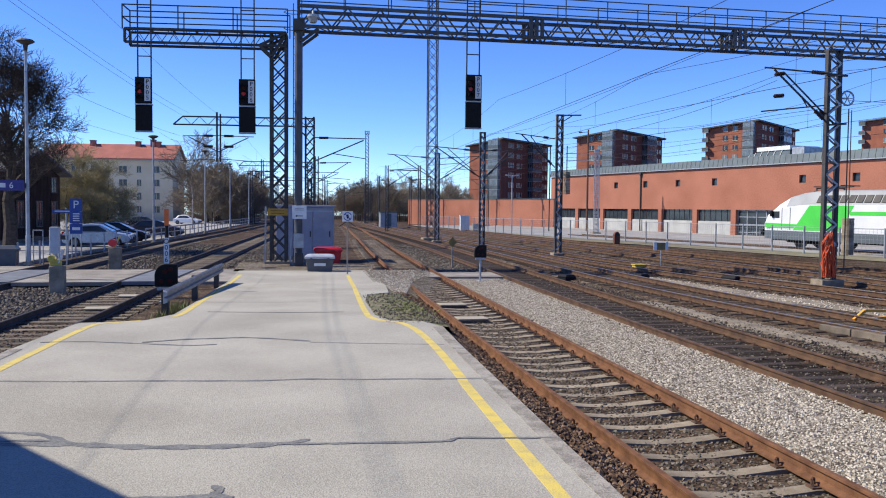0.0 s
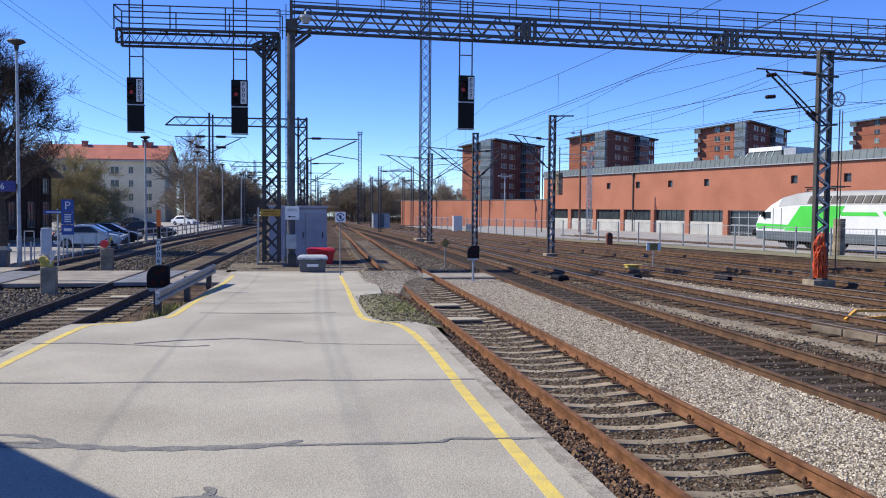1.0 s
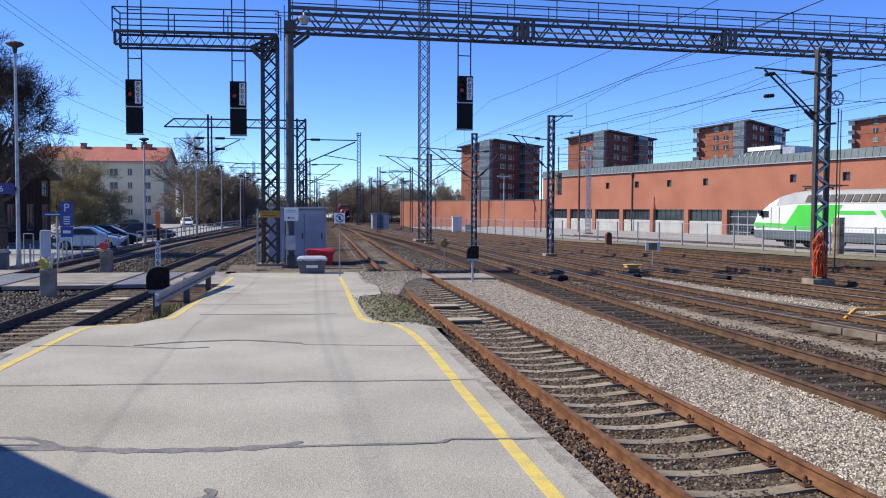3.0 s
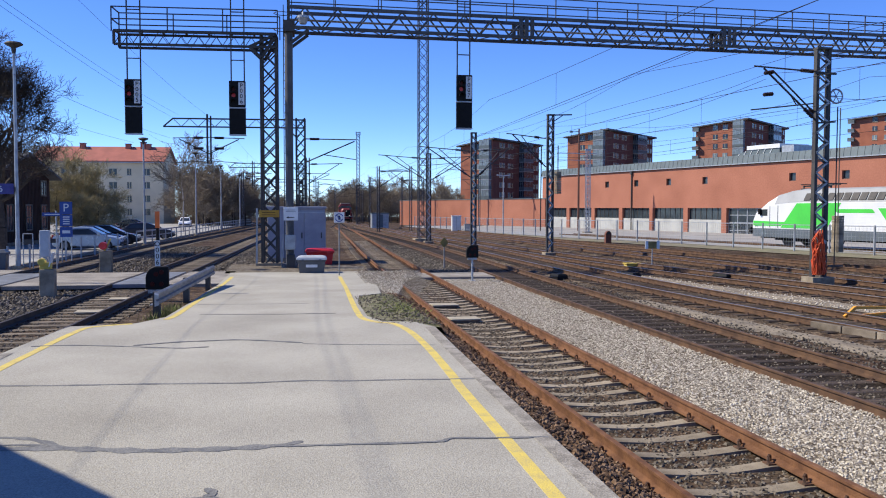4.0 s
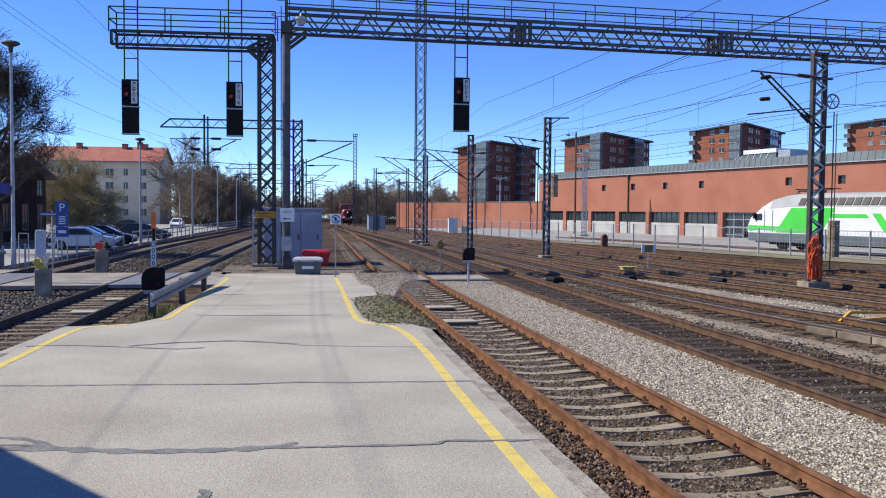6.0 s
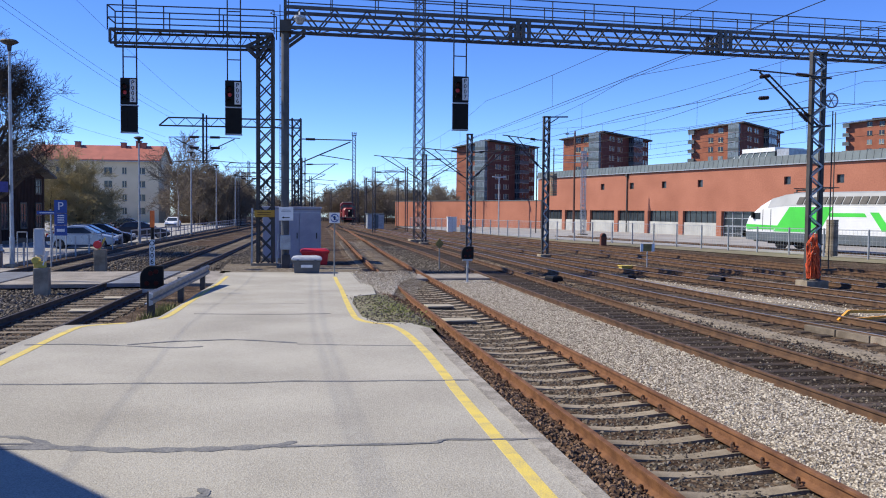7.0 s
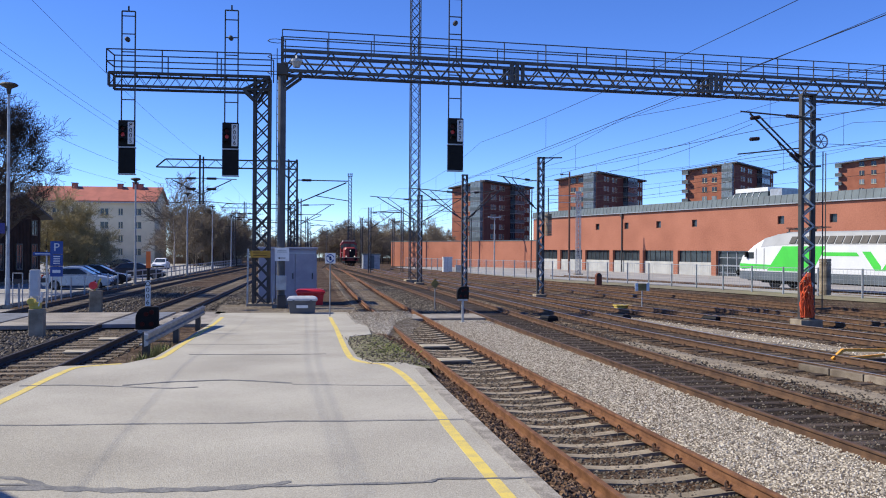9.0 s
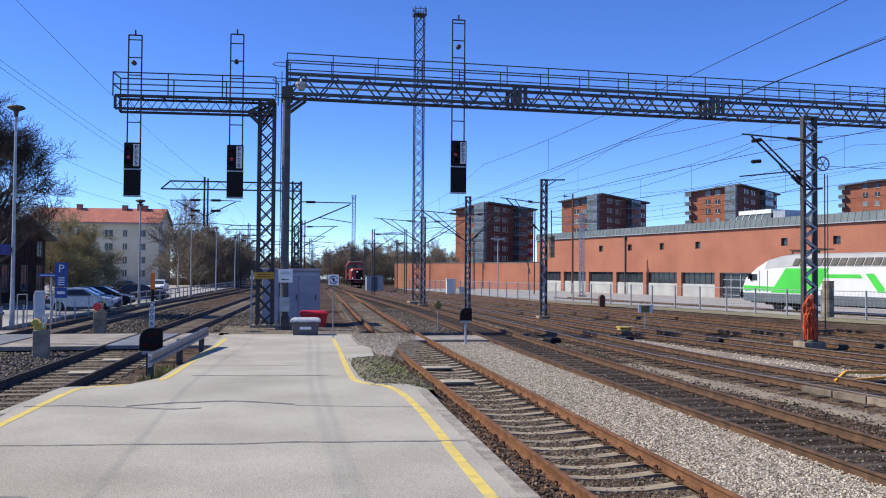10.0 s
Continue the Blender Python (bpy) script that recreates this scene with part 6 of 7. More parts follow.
# ---- far masts, tower and wires ----
def far_gantry(y):
    g = thing("catenary_gantry", pose(.6 * y / 56, y, drop(y), 0, 0, -4), "grey lattice cantilever gantry over the main line", "gantry", "far cantilever gantries")
    s = Shape()
    lattice(s, (0, 0, 0), 8.3, .55, .55, .09, 13, .05)
    part("mast", s, STEEL, g)
    s = Shape()
    for z in (7.68, 8.2):
        s.beam((.3, 0, z), (-8.1 if z > 8 else -8.7, 0, z), .09)
    s.beam((-8.1, 0, 8.2), (-8.7, 0, 7.68), .08)
    for i in range(16):
        xa, xb = .3 - i * .525, .3 - (i + 1) * .525
        s.beam((xa, 0, 7.68 if i % 2 else 8.2), (xb, 0, 8.2 if i % 2 else 7.68), .035)
    s.beam((-.9, 0, 7.68), (-.2, 0, 7.0), .09)
    part("arm", s, STEEL, g)
    part("drop_post", Shape().beam((-5.95, 0, 8.5), (-5.95, 0, 5.3), .11).beam((-5.73, 0, 8.4), (-5.73, 0, 5.3), .09), STEEL, g)
    s = Shape()
    for e in (-1, 1):
        s.tube((-5.85, 0, 7.0), (-5.85 + e * 2.25, 0, 6.95), .03, n=6).tube((-5.85, 0, 5.95), (-5.85 + e * 1.9, 0, 6.9), .035, n=6).tube((-5.85, 0, 5.5), (-5.85 + e * 2.4, 0, 5.35), .025, n=6)
    s.tube((.2, 0, 6.98), (3.6, 0, 6.95), .04, n=6).tube((.2, 0, 5.4), (3.5, 0, 6.85), .045, n=6).tube((1.5, 0, 5.95), (3.6, 0, 5.65), .03, n=6)
    tagged(part("cantilever", s, STEEL, g), kind="stuff")
    s = Shape()
    for x, z in ((-5.2, 6.98), (-6.5, 6.98), (-5.2, 6.3), (-6.5, 6.3), (.9, 6.97)):
        s.tube((x - .3, 0, z), (x + .3, 0, z), .08, n=8)
    tagged(part("insulator", s, PORCELAIN, g), kind="stuff")


def far_masts():
    far_gantry(56.5)
    far_gantry(108)
    far_gantry(160)
    rnd = random.Random(3)
    base = None
    spots = [(9.4, 93.5, 7.2, 1), (14.6, 105, 7.9, -1), (1.4, 75, 6.9, 1), (3.2, 120, 7.2, -1), (4.5, 150, 7.5, 1),
             (5.2, 180, 7.2, -1), (6.6, 205, 7.5, 1), (9.5, 190, 8, 1), (11.8, 130, 7.5, 1), (13.5, 165, 8, -1), (15, 200, 8.5, 1), (-.5, 135, 7.4, -1), (1.5, 175, 7.2, -1), (18.0, 140, 8.0, 1), (23, 150, 8.5, -1), (30, 135, 8, -1), (-6.5, 118, 7.5, 1), (-4.6, 165, 7.5, 1), (-3.9, 190, 7.5, 1)]
    for x, y, h, e in spots:
        if base is None:
            base = thing("catenary_mast", pose(x, y, drop(y)), "slim dark catenary mast far up the yard", "mast", "far catenary masts")
            part("post", Shape().beam((-.13, 0, -.3), (-.13, 0, 7.2), .09, .2).beam((.13, 0, -.3), (.13, 0, 7.2), .09, .2), STEEL, base)
            z = Shape()
            for i in range(16):
                z.beam((-.13 * (-1) ** i, 0, .2 + i * .43), (.13 * (-1) ** i, 0, .63 + i * .43), .04)
            tagged(part("bracing", z, GALV, base), kind="stuff")
            part("cantilever", Shape().tube((.1, 0, 6.6), (3.0, 0, 6.7), .035, n=5).tube((.1, 0, 4.9), (2.7, 0, 6.65), .035, n=5).tube((.6, 0, 5.3), (2.9, 0, 5.15), .025, n=5), STEEL, base)
            part("insulator", Shape().tube((.3, 0, 6.61), (.8, 0, 6.63), .08, n=6), PORCELAIN, base)
            base.scale = (1, 1, h / 7.2)
        else:
            o = copy_thing(base, pose(x, y, drop(y), 0, 0, 0 if e > 0 else 180))
            o.scale = (1, 1, h / 7.2)


def radio_tower(loc, h, w, label):
    g = thing("radio_mast", pose(*loc), label, "mast", "radio masts")
    s = Shape()
    lattice(s, (0, 0, 0), h, w, w, .07, int(h / w / 1.1), .045)
    part("lattice", s, STEELBLUE, g)
    part("platform", Shape().box(-w * .7, w * .7, -w * .7, w * .7, h - .05, h + .02), STEEL, g)
    s = Shape()
    for a in np.linspace(0, 2 * math.pi, 9)[:-1]:
        b = a + math.pi / 4
        s.beam((w * .75 * math.cos(a), w * .75 * math.sin(a), h + .4), (w * .75 * math.cos(b), w * .75 * math.sin(b), h + .4), .05)
        s.beam((w * .75 * math.cos(a), w * .75 * math.sin(a), h), (w * .75 * math.cos(a), w * .75 * math.sin(a), h + .6), .05)
    part("crown", s, STEEL, g)
    part("footing", Shape().box(-w, w, -w, w, -.4, .1), CONCRETE, g)


def depot_poles():
    """Poles standing in the depot's paved yard."""
    g = thing("lattice_pole", pose(32.3, 90, -.2), "pale galvanised lattice pole in the depot yard", "mast")
    s = Shape()
    lattice(s, (0, 0, -.2), 9.0, .42, .42, .06, 20, .04)
    part("lattice", s, GALV, g)
    part("cross_arm", Shape().beam((-3.6, 0, 8.75), (.9, 0, 8.75), .08).beam((-3.6, 0, 8.0), (.2, 0, 8.0), .06).box(-.35, .3, -.1, .1, 9.0, 9.25), GALV, g)
    part("footing", Shape().box(-.45, .45, -.45, .45, -.4, .1), CONCRETE, g)
    g = thing("pole", pose(34.7, 100, -.2), "tall slim rust brown pole in the depot yard", "pole")
    part("shaft", Shape().tube((0, 0, -.2), (0, 0, 12.4), .15, .10, 10), mat("rust_brown_pole", (0.13, 0.055, 0.035), (0.09, 0.04, 0.028), 0.8), g)
    part("arm", Shape().beam((-1.1, 0, 12.0), (0, 0, 12.1), .07).tube((-1.2, 0, 12.02), (-.8, 0, 12.04), .09, n=8), STEEL, g)
    g = thing("street_lamp", pose(31.5, 125, -.3), "pale double-headed lamp post before the brick annex", "lamp")
    part("pole", Shape().tube((0, 0, -.2), (0, 0, 7.6), .12, .08, 10), GALV, g)
    for e in (-1, 1):
        part("lamp_head", Shape().loft([[(e * x, -r, 7.6 + z), (e * x, r, 7.6 + z), (e * x, r, 7.78 + z), (e * x, -r, 7.78 + z)] for x, r, z in ((.05, .1, 0), (.5, .18, .05), (1.0, .14, .1))]), GALV, g)
    g = thing("downpipe", pose(wall_frame(102), 102, 0, 0, 0, -76), "dark downpipe on the brick depot wall", "pipe")
    part("pipe", Shape().tube((0, -.12, -.2), (0, -.12, 7.1), .08, n=8), STEEL, g)
    part("hopper", Shape().box(-.16, .16, -.28, -.02, 6.8, 7.15), STEEL, g)


def wires():
    radio_tower((10.15, 66.0, 0), 22.8, .72, "tall slim grey lattice radio mast in the yard")
    radio_tower((12.7, 165, -.5), 17.1, .6, "distant slim lattice radio mast")
    g = catenary_mast("catenary_mast", (10.2, 63.6, 0), 6.6, .28, "dark lattice catenary mast beside the radio mast")
    cantilever_arm(g, -.2, -1, 6.2, 3.6)
    cantilever_arm(g, .2, 1, 6.2, 3.6)
    # contact and carrier wire over each electrified track
    for pts, sup in ((TL1, (56.5, 108, 160, 190)), (TL2, (56.5, 108, 160, 190)), (T2, (-12, 35.6, 64, 93, 130, 180)), (T3, (-10, 28, 51.7, 93, 130, 180)), (T4, (8, 27, 46.3, 70, 98)), (T5, (8, 27, 46.3, 80, 120)), (T6, (10, 30, 60, 96, 120))):
        low = [(curve_at(pts, y), y, 5.75 + drop(y)) for y in sup]
        top = [(curve_at(pts, y), y, 7.1 + drop(y)) for y in sup]
        wire_run("contact_wire", low, .008, "thin dark contact wire over a track", .0)
        wire_run("carrier_wire", top, .007, "thin dark carrier wire over a track", .55)
        s = Shape()
        for a, b in zip(sup, sup[1:]):
            for i in range(1, 5):
                t = i / 5
                y = a + (b - a) * t
                x = curve_at(pts, a) * (1 - t) + curve_at(pts, b) * t
                s.tube((x, y, 5.75 + drop(a) * (1 - t) + drop(b) * t), (x, y, 7.1 + drop(a) * (1 - t) + drop(b) * t - 2.2 * t * (1 - t)), .006, n=3, caps=False)
        tagged(part("dropper_wires", s, WIRE), "thin dropper wires between carrier and contact wire", "wire", "", "stuff")
    # feeders high over the yard
    for a, b, r in (((24, -5, 13.36), (11.3, 51.7, 6.86), .012), ((30, 0, 12.55), (14.3, 46.3, 7.15), .011), ((38, 12, 11.5), (18.2, 26.9, 7.6), .012), ((42, 10, 9.6), (14.4, 70, 7.0), .011), ((18.7, 26.9, 6.3), (42, 20, 6.8), .012), ((16.0, 26.9, 6.9), (13.9, 46.3, 6.4), .011), ((18.2, 26.9, 5.6), (14.2, 46.3, 5.4), .01),
                    ((-8.23, 2.0, 8.77), (-7.03, 56.5, 8.36), .009), ((-8.38, 2.0, 8.81), (-7.1, 56.5, 8.04), .009), ((-6.55, 2.0, 9.33), (-5.28, 56.5, 8.37), .009), ((-9.13, 2.0, 7.19), (-7.6, 56.5, 6.91), .009), ((-10.97, 2.0, 6.94), (-10.42, 60.0, 6.84), .009)):
        wire_run("feeder_wire", [a, b], r * .75, "long dark feeder wire above the yard", .5, 16)


# ---- trees ----
def grow(s, p, d, length, r, depth, rnd, twig_r, droop=0.0, splits=(2, 4), spread=0.65):
    steps = 3 if depth > 1 else 2
    for i in range(steps):
        d = (d + Vector((rnd.gauss(0, .16), rnd.gauss(0, .16), rnd.gauss(0, .10) - droop))).normalized()
        q = p + d * length / steps
        r2 = max(twig_r, r * .82)
        s.tube(p, q, r, r2, 6 if r > .08 else 3, False)
        if depth > 0 and (i > 0 or depth < 4):
            for _ in range(rnd.randint(*splits) if i == steps - 1 else rnd.randint(1, 2)):
                side = Vector((rnd.gauss(0, 1), rnd.gauss(0, 1), rnd.gauss(.25, .6))).normalized()
                grow(s, q, (d * (1 - spread * .6) + side * spread).normalized(), length * rnd.uniform(.55, .78), max(twig_r, r2 * rnd.uniform(.42, .62)), depth - 1, rnd, twig_r, droop, splits, spread)
        p, r = q, r2


def tree(name, loc, h, seed, trunk_mat, twig_mat, label, depth=4, twig_r=.012, trunk_r=None, first=.3, spread=.65, limbs=9):
    rnd = random.Random(seed)
    g = thing(name, pose(*loc), label, "tree", "bare trees")
    tr = trunk_r or h * .02
    t, c = Shape(), Shape()
    p, r = Vector((0, 0, -.3)), tr
    n = limbs
    for i in range(n):
        q = Vector((rnd.gauss(0, .02) * h * i / n * .6, rnd.gauss(0, .02) * h * i / n * .6, h * .9 * (i + 1) / n))
        r2 = max(twig_r * 1.5, tr * (1 - .93 * (i + 1) / n))
        t.tube(p, q, r, r2, 8, False)
        if q.z > h * first:
            for _ in range(2):
                a = rnd.uniform(0, 6.28)
                up = rnd.uniform(.25, .9)
                grow(c, q.lerp(p, rnd.random() * .6), Vector((math.cos(a), math.sin(a), up)).normalized(), h * rnd.uniform(.20, .32) * (1.25 - .5 * q.z / h), r2 * .55 + twig_r, depth - 1, rnd, twig_r, .0, (1, 3), spread)
        p, r = q, r2
    part("trunk", t, trunk_mat, g)
    part("crown", c, twig_mat, g)
    return g


def wide_tree(loc, h, seed, label):
    """An old tree: a stout forked trunk, rising limbs and a broad crown of fine twigs."""
    rnd = random.Random(seed)
    g = thing("bare_tree", pose(*loc), label, "tree", "bare trees")
    t, c = Shape(), Shape()
    knots = [Vector((0, 0, -.3)), Vector((.05, 0, 1.5)), Vector((-.08, .05, 2.8)), Vector((.05, .1, h * .34)), Vector((.15, 0, h * .48)), Vector((0, .1, h * .62)), Vector((-.1, 0, h * .74))]
    radii = (.46, .36, .33, .30, .20, .13, .07)
    for i in range(6):
        t.tube(knots[i], knots[i + 1], radii[i], radii[i + 1], 10, False)
    for i in range(19):
        k = 2.2 + 3.6 * i / 18
        n = min(5, int(k))
        p = knots[n].lerp(knots[n + 1], k - n)
        a, out = i * 2.4 + rnd.uniform(-.4, .4), 1.2 - .04 * i
        grow(c, p, Vector((math.cos(a) * out, math.sin(a) * out, .6 + .045 * i)).normalized(), h * rnd.uniform(.175, .215), max(.05, radii[n] * .48), 5, rnd, .0085, -.01, (2, 2), .62)
    part("trunk", t, BARK, g)
    part("crown", c, BARK, g, "tangle of fine dark twigs")
    return g


def trees():
    big = wide_tree((-16.4, 52, -.2), 10.8, 5, "large bare tree with a wide crown of fine twigs")
    for x, y, sc in ((-23, 76, .62), (-26, 80, .7), (-28.5, 84, .75)):
        copy_thing(big, pose(x, y, -.3, 0, 0, x * 40)).scale = (sc, sc, sc)
    kinds = [tree("bare_tree", (-21, 86, -.2), 6.5, 21, BARK, BUDTWIG, "bushy bare tree just coming into bud", 5, .014, .12, .08, .6, 8),
             tree("bare_tree", (-19.5, 160, -.4), 9.5, 22, BARK, TWIG, "bare brown deciduous tree", 5, .017, .14, .1, .55, 8),
             tree("bare_tree", (-14.0, 152, -.4), 10.5, 23, BARK, TWIG, "bare brown deciduous tree", 5, .018, .14, .1, .5, 9),
             tree("birch_tree", (-12.6, 104, -.3), 10.0, 24, BIRCH, TWIG, "slender bare birch with a pale trunk", 4, .016, .10, .35, .5, 10)]
    rnd = random.Random(8)
    spots = []
    for i in range(7):
        spots.append((0, rnd.uniform(-21.8, -17.6), rnd.uniform(81, 90), rnd.uniform(.66, .92)))
    for i in range(84):
        y = rnd.uniform(146, 240)
        spots.append((rnd.choice((1, 2, 1, 2, 3)), -y * rnd.uniform(.045, .105) - 1.2 * rnd.random(), y, rnd.uniform(.55, .82)))
    for i in range(14):
        spots.append((rnd.choice((0, 1)), rnd.uniform(-48, -27), rnd.uniform(80, 105), rnd.uniform(.6, .95)))
    for i in range(60):
        y = rnd.uniform(205, 270)
        spots.append((rnd.choice((1, 2, 3, 2)), rnd.uniform(12, .205 * y), y, rnd.uniform(.55, .95)))
    for i in range(44):
        spots.append((rnd.choice((1, 2)), rnd.uniform(-16, 30), rnd.uniform(275, 330), rnd.uniform(.5, .8)))
    for k, x, y, sc in spots:
        o = copy_thing(kinds[k], pose(x, y, drop(y) - .1, 0, 0, rnd.uniform(0, 360)))
        o.scale = (sc, sc, sc)


def undergrowth():
    """Leafless brush closing the ground under the far trees."""
    rnd = random.Random(31)
    for name, n, xr, yr, hr in (("far_brush", 9000, (-45, 110), (318, 345), (1.2, 3.6)), ("far_brush", 5000, (-42, -11), (205, 250), (1.0, 4.2)), ("far_brush", 7000, (-17, -9.5), (150, 200), (.6, 3.4)), ("far_brush", 3500, (20, 80), (262, 275), (1.0, 4.0))):
        s = Shape()
        for i in range(n):
            x, y = rnd.uniform(*xr), rnd.uniform(*yr)
            if xr[1] == -9.5:
                x = -y * rnd.uniform(.062, .085)
            h, w, z = rnd.uniform(*hr) * (.6 + .4 * math.sin(x * .9) * math.sin(y * .7 + x * .31)), rnd.uniform(.02, .07) * yr[0] / 200, drop(y) - .3
            a, b = rnd.gauss(0, .35), rnd.gauss(0, .35)
            s.add([(x - w, y, z), (x + w, y, z), (x, y + w, z), (x + a * h, y + b * h, z + h)], [(0, 1, 3), (1, 2, 3), (2, 0, 3)])
        tagged(part(name, s, TWIG), "tangled leafless brush under the trees", "bushes", "", "stuff")


def canopy():
    """Unseen roof added behind the camera, cut to fit a shadow edge on the platform; only its shadow is seen."""
    g = thing("platform_canopy", pose(0, 0, 0), "unseen flat roof on steel posts added behind the viewer to cast a shadow", "canopy")
    k = 4.0 / math.tan(SUN_EL)
    ox, oy = math.sin(SUN_AZ) * k, math.cos(SUN_AZ) * k
    e = lambda t: (-2.0 + 1.06 * t + ox, 7.22 - 1.36 * t + oy)
    a, b = e(-1.6), e(2.6)
    part("roof", Shape().prism([(b[0], -14), b, a, (a[0] - 3, a[1]), (a[0] - 3, -14)][::-1], 4.3, 4.5), STEEL, g)
    for x, y in ((-3.4, 1.5), (-3.4, -6)):
        part("post", Shape().tube((x, y, .3), (x, y, 4.3), .1, n=10), STEEL, g)


def loose_stones():
    """Loose ballast over the nearest tracks and the pale strip between them."""
    rnd = np.random.RandomState(5)
    base = np.array([(1, 0, 0), (-.5, .87, 0), (-.5, -.87, 0), (.3, .3, .75), (-.4, .1, .6), (.1, -.5, .65), (0, 0, -.5)])
    faces = [(0, 1, 3), (1, 4, 3), (1, 2, 4), (2, 5, 4), (2, 0, 5), (0, 3, 5), (3, 4, 5), (0, 6, 1), (1, 6, 2), (2, 6, 0)]

    def scatter(name, n, xr, yr, z, size, material, label, fx, fx2=None):
        v, f = [], []
        for i in range(n):
            y = yr[0] + (yr[1] - yr[0]) * rnd.rand() ** 1.5
            x0, x1 = fx(y) + xr[0], (fx2 or fx)(y) + xr[1]
            x = x0 + (x1 - x0) * rnd.rand()
            a, sz = rnd.rand() * 6.28, size * (.5 + rnd.rand())
            p = base * sz * (0.7 + .6 * rnd.rand(3))
            c, s_ = math.cos(a), math.sin(a)
            q = np.stack([p[:, 0] * c - p[:, 1] * s_ + x, p[:, 0] * s_ + p[:, 1] * c + y, p[:, 2] + (z(x, y) if callable(z) else z) + .01 * rnd.rand()], 1)
            k = len(v)
            v += q.tolist()
            f += [(a_ + k, b_ + k, c_ + k) for a_, b_, c_ in faces]
        me = bpy.data.meshes.new(name)
        me.from_pydata(v, [], f)
        me.materials.append(material)
        tagged(new(name, me), label, "gravel", "", "stuff")

    def stone_mat(name, cols):
        m = bpy.data.materials.new(name)
        m.use_nodes = True
        n, l = m.node_tree.nodes, m.node_tree.links
        geo, ramp = n.new("ShaderNodeNewGeometry"), n.new("ShaderNodeValToRGB")
        ramp.color_ramp.elements[0].color, ramp.color_ramp.elements[1].color = (*cols[0], 1), (*cols[2], 1)
        ramp.color_ramp.elements.new(.55).color = (*cols[1], 1)
        l.new(geo.outputs["Random Per Island"], ramp.inputs[0]), l.new(ramp.outputs[0], n["Principled BSDF"].inputs["Base Color"])
        n["Principled BSDF"].inputs["Roughness"].default_value, n["Principled BSDF"].inputs["Specular IOR Level"].default_value = .92, .2
        return m

    brown = stone_mat("ballast_stones", ((.05, .042, .035), (.115, .098, .08), (.25, .215, .175)))
    pale = stone_mat("pale_stones", ((.27, .23, .18), (.45, .40, .325), (.66, .60, .50)))
    rusty = stone_mat("rust_stained_stones", ((.05, .03, .02), (.14, .085, .052), (.27, .18, .12)))
    scatter("ballast_stones", 20000, (-1.5, 1.35), (5.5, 34), -.22, .024, brown, "brown-grey ballast stones between the sleepers", lambda y: curve_at(T1, y))
    scatter("pale_stones", 42000, (.93, -.84), (5.5, 32), -.135, .018, pale, "pale crushed stones between two tracks", lambda y: curve_at(T1, y), lambda y: curve_at(T2, y))
    scatter("ballast_stones", 4000, (-.9, 1.9), (8, 30), -.185, .024, brown, "dark ballast stones between the sleepers", lambda y: curve_at(T2, y))
    scatter("ballast_stones", 6000, (-1.5, 1.6), (13, 30), -.192, .028, brown, "brown-grey ballast stones between the sleepers", lambda y: curve_at(TL1, y))
    scatter("ballast_stones", 2600, (-3.0, -1.0), (11, 30), -.225, .026, brown, "grey crushed stones beside a track", lambda y: curve_at(T3, y))
    scatter("pale_stones", 2200, (-2.6, -1.0), (18, 34), -.225, .03, pale, "pale crushed stones beside a track", lambda y: curve_at(T4, y))
    scatter("pale_stones", 3500, (-.15, .2), (23, 33), .012, .02, pale, "pale loose stones on the crossing", lambda y: 2.5, lambda y: float(np.interp(y, [23, 28, 31, 33], [2.6, 3.5, 4.6, 4.7])))
    scatter("ballast_stones", 7000, (-1.78, -.9), (5.5, 26), lambda x, y: shoulder(x, y) + .005, .026, rusty, "brown ballast stones along the platform edge", lambda y: curve_at(T1, y))
    scatter("ballast_stones", 1500, (-.55, .55), (15.9, 19.5), .03, .018, pale, "grey loose stones along the mossy patch", lambda y: 1.95)
    scatter("ballast_stones", 2600, (-1.75, -.85), (15, 27), lambda x, y: shoulder(x, y) + .005, .03, rusty, "brown ballast stones along the rail", lambda y: curve_at(T1, y))
    scatter("ballast_stones", 1000, (-.75, .5), (15.8, 23), lambda x, y: ptop(y) - .015 - .1 * max(0, x - 2.35), .02, brown, "grey loose stones on the mossy patch", lambda y: 2.3)
    scatter("ballast_stones", 7000, (.9, 3.5), (20, 60), -.2, .05, brown, "grey ballast stones between two main tracks", lambda y: curve_at(TL2, y))
    scatter("ballast_stones", 6000, (1.0, 3.4), (33, 62), -.2, .05, brown, "grey ballast stones beside the main track", lambda y: curve_at(TL1, y))
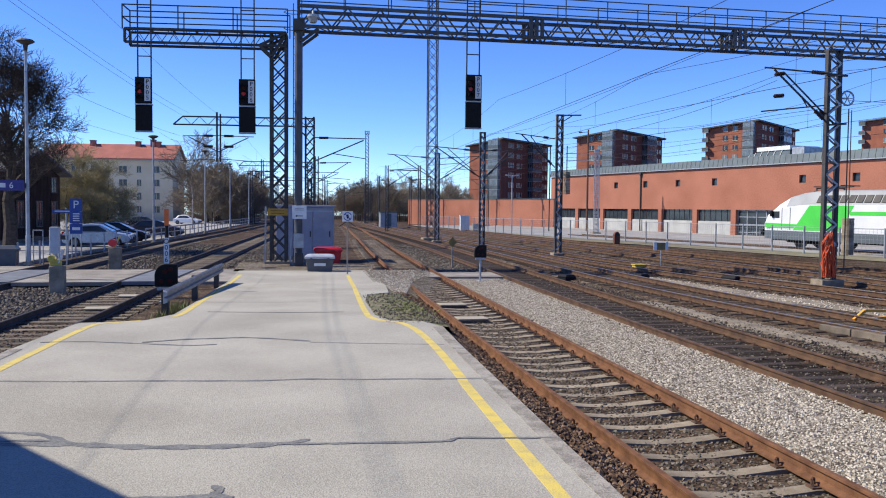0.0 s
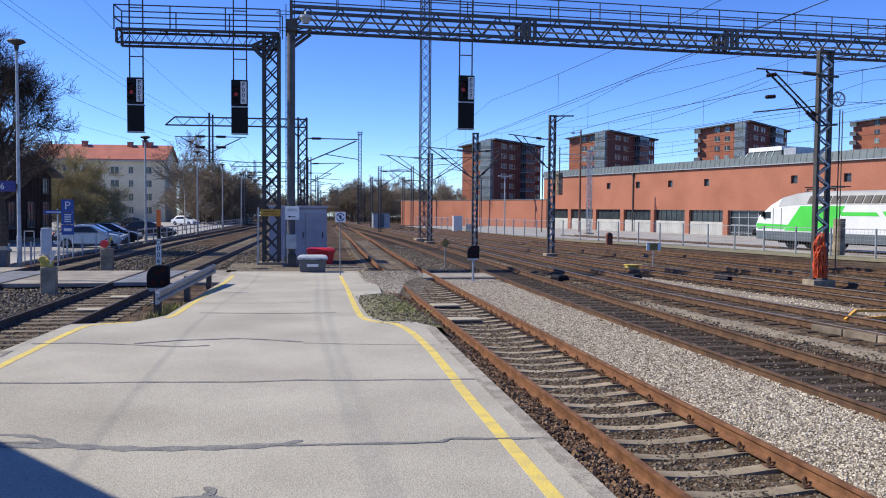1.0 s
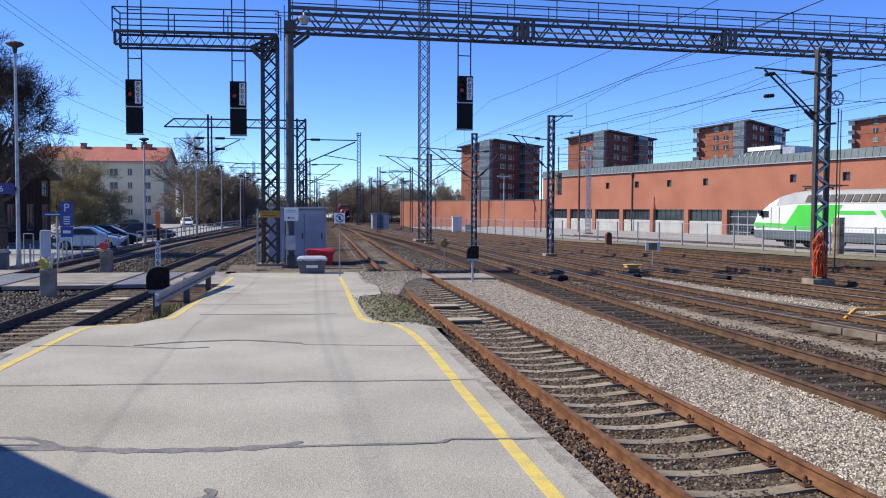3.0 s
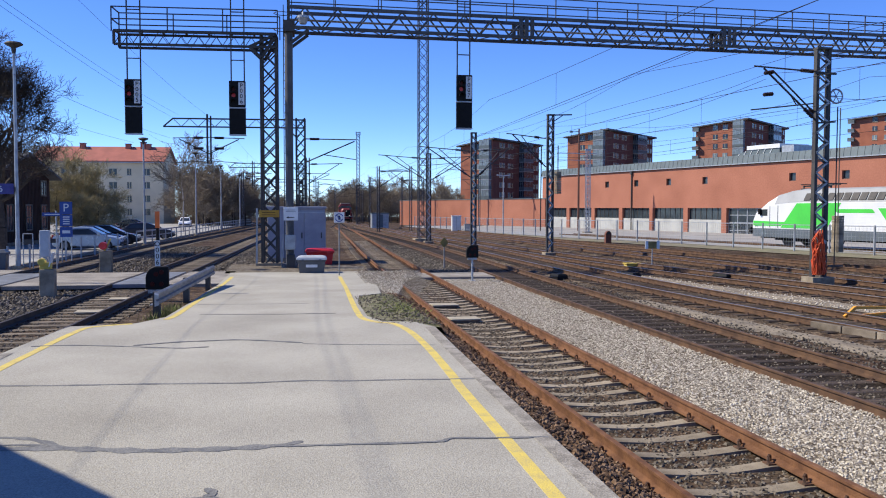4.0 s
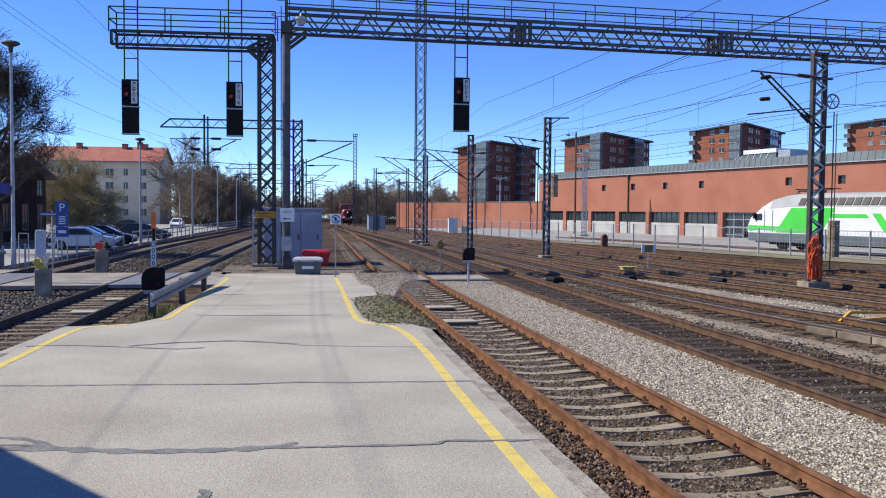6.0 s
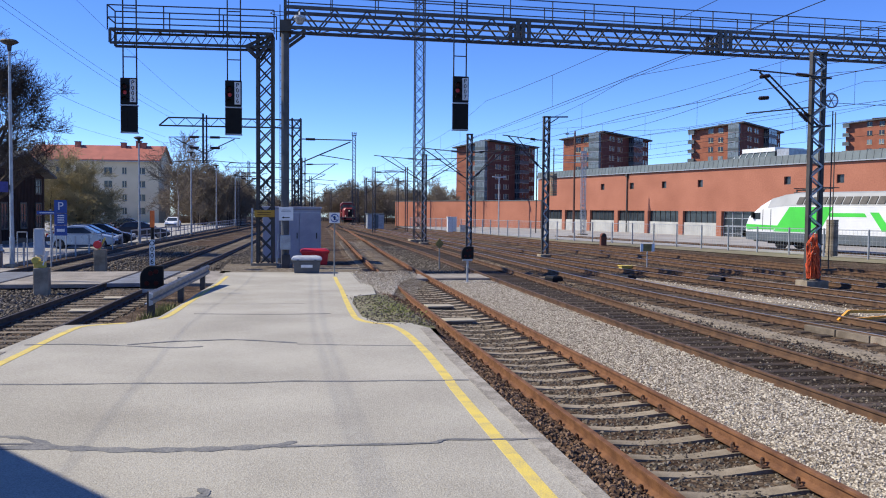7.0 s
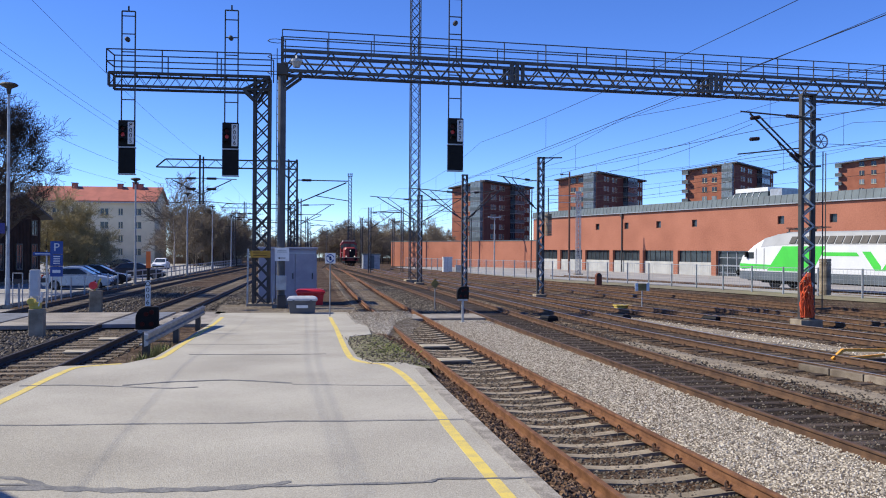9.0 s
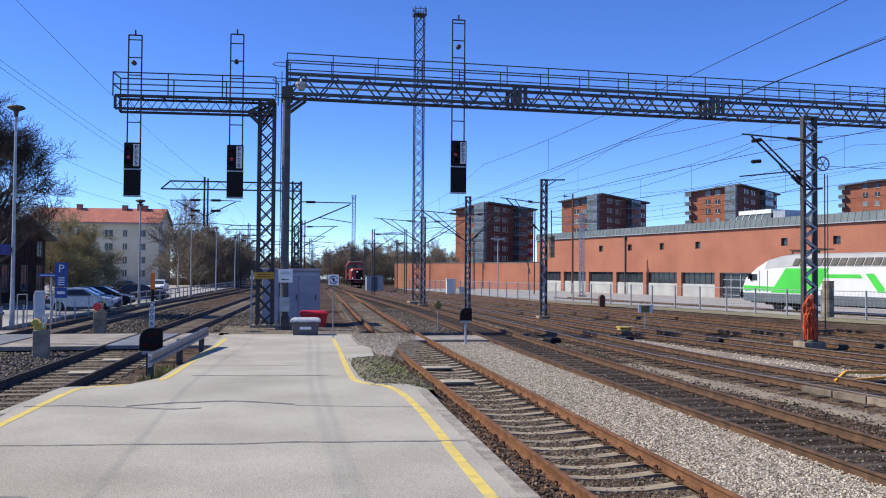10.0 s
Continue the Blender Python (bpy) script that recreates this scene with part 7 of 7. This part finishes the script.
    scatter("ballast_stones", 7000, (1.2, 3.2), (33, 60), -.22, .05, brown, "brown ballast stones between the sidings", lambda y: curve_at(T1, y))
    scatter("ballast_stones", 4500, (-3.2, -1.2), (17, 30), -.22, .04, brown, "grey ballast stones between two tracks", lambda y: curve_at(TL1, y))


ground()
platform()
seams()
crossing()
guardrail()
hut()
bins()
platform_sign()
left_devices()
right_devices()
cantilever_signal_gantry()
portal_gantry()
masts()
far_masts()
wires()
depot()
depot_poles()
apartments()
low_wall()
cream_house()
station_house()
car_park()
parking_furniture()
parked_cars()
fence()
cabinets()
trees()
undergrowth()
canopy()
LOCO, SHUNTER, CAR = green_loco(), red_loco(), white_car()
tufts()
tracks()
loose_stones()


def motions():
    """The green locomotive creeps to a stop, the red shunter comes up the yard, the white car turns in and drives on."""
    rz = math.degrees(math.atan2(1, -.2))
    along = Vector((math.cos(radians(rz)), math.sin(radians(rz)), 0))
    rows = []
    for t, d in ((0, -.45), (1, -.40), (2.5, -.33), (4, -.22), (5, -.15), (5.5, -.12), (7, -.05), (8, .0), (10, .02)):
        p = Vector((33.1, 54.5, drop(54))) + along * (d + .8)
        rows.append((t, pose(p.x, p.y, p.z, 0, 0, rz)))
    walk(LOCO, rows)
    rows = []
    for t, y in ((0, 240), (1, 230), (2, 220), (4, 200), (5.5, 185.5), (7, 171.5), (8, 162), (9, 152.5), (10, 143)):
        x, x2 = curve_at(T3, y), curve_at(T3, y - 2)
        rows.append((t, pose(x, y, drop(y), 0, 0, math.degrees(math.atan2(-2, x2 - x)))))
    walk(SHUNTER, rows)
    rows = []
    for t, k, y, head in ((0, -.1264, 142, -15), (1, -.1204, 141.5, -30), (2, -.1172, 140.5, -62), (4, -.1192, 137.5, -86), (5, -.1212, 135.5, -86), (5.5, -.1222, 134, -87), (7, -.1271, 129, -91), (8, -.1300, 126, -92), (9, -.1352, 122.5, -92), (10, -.1410, 118.5, -91)):
        rows.append((t, pose(k * y, y, PARK + drop(y), 0, 0, head)))
    walk(CAR, rows)


motions()
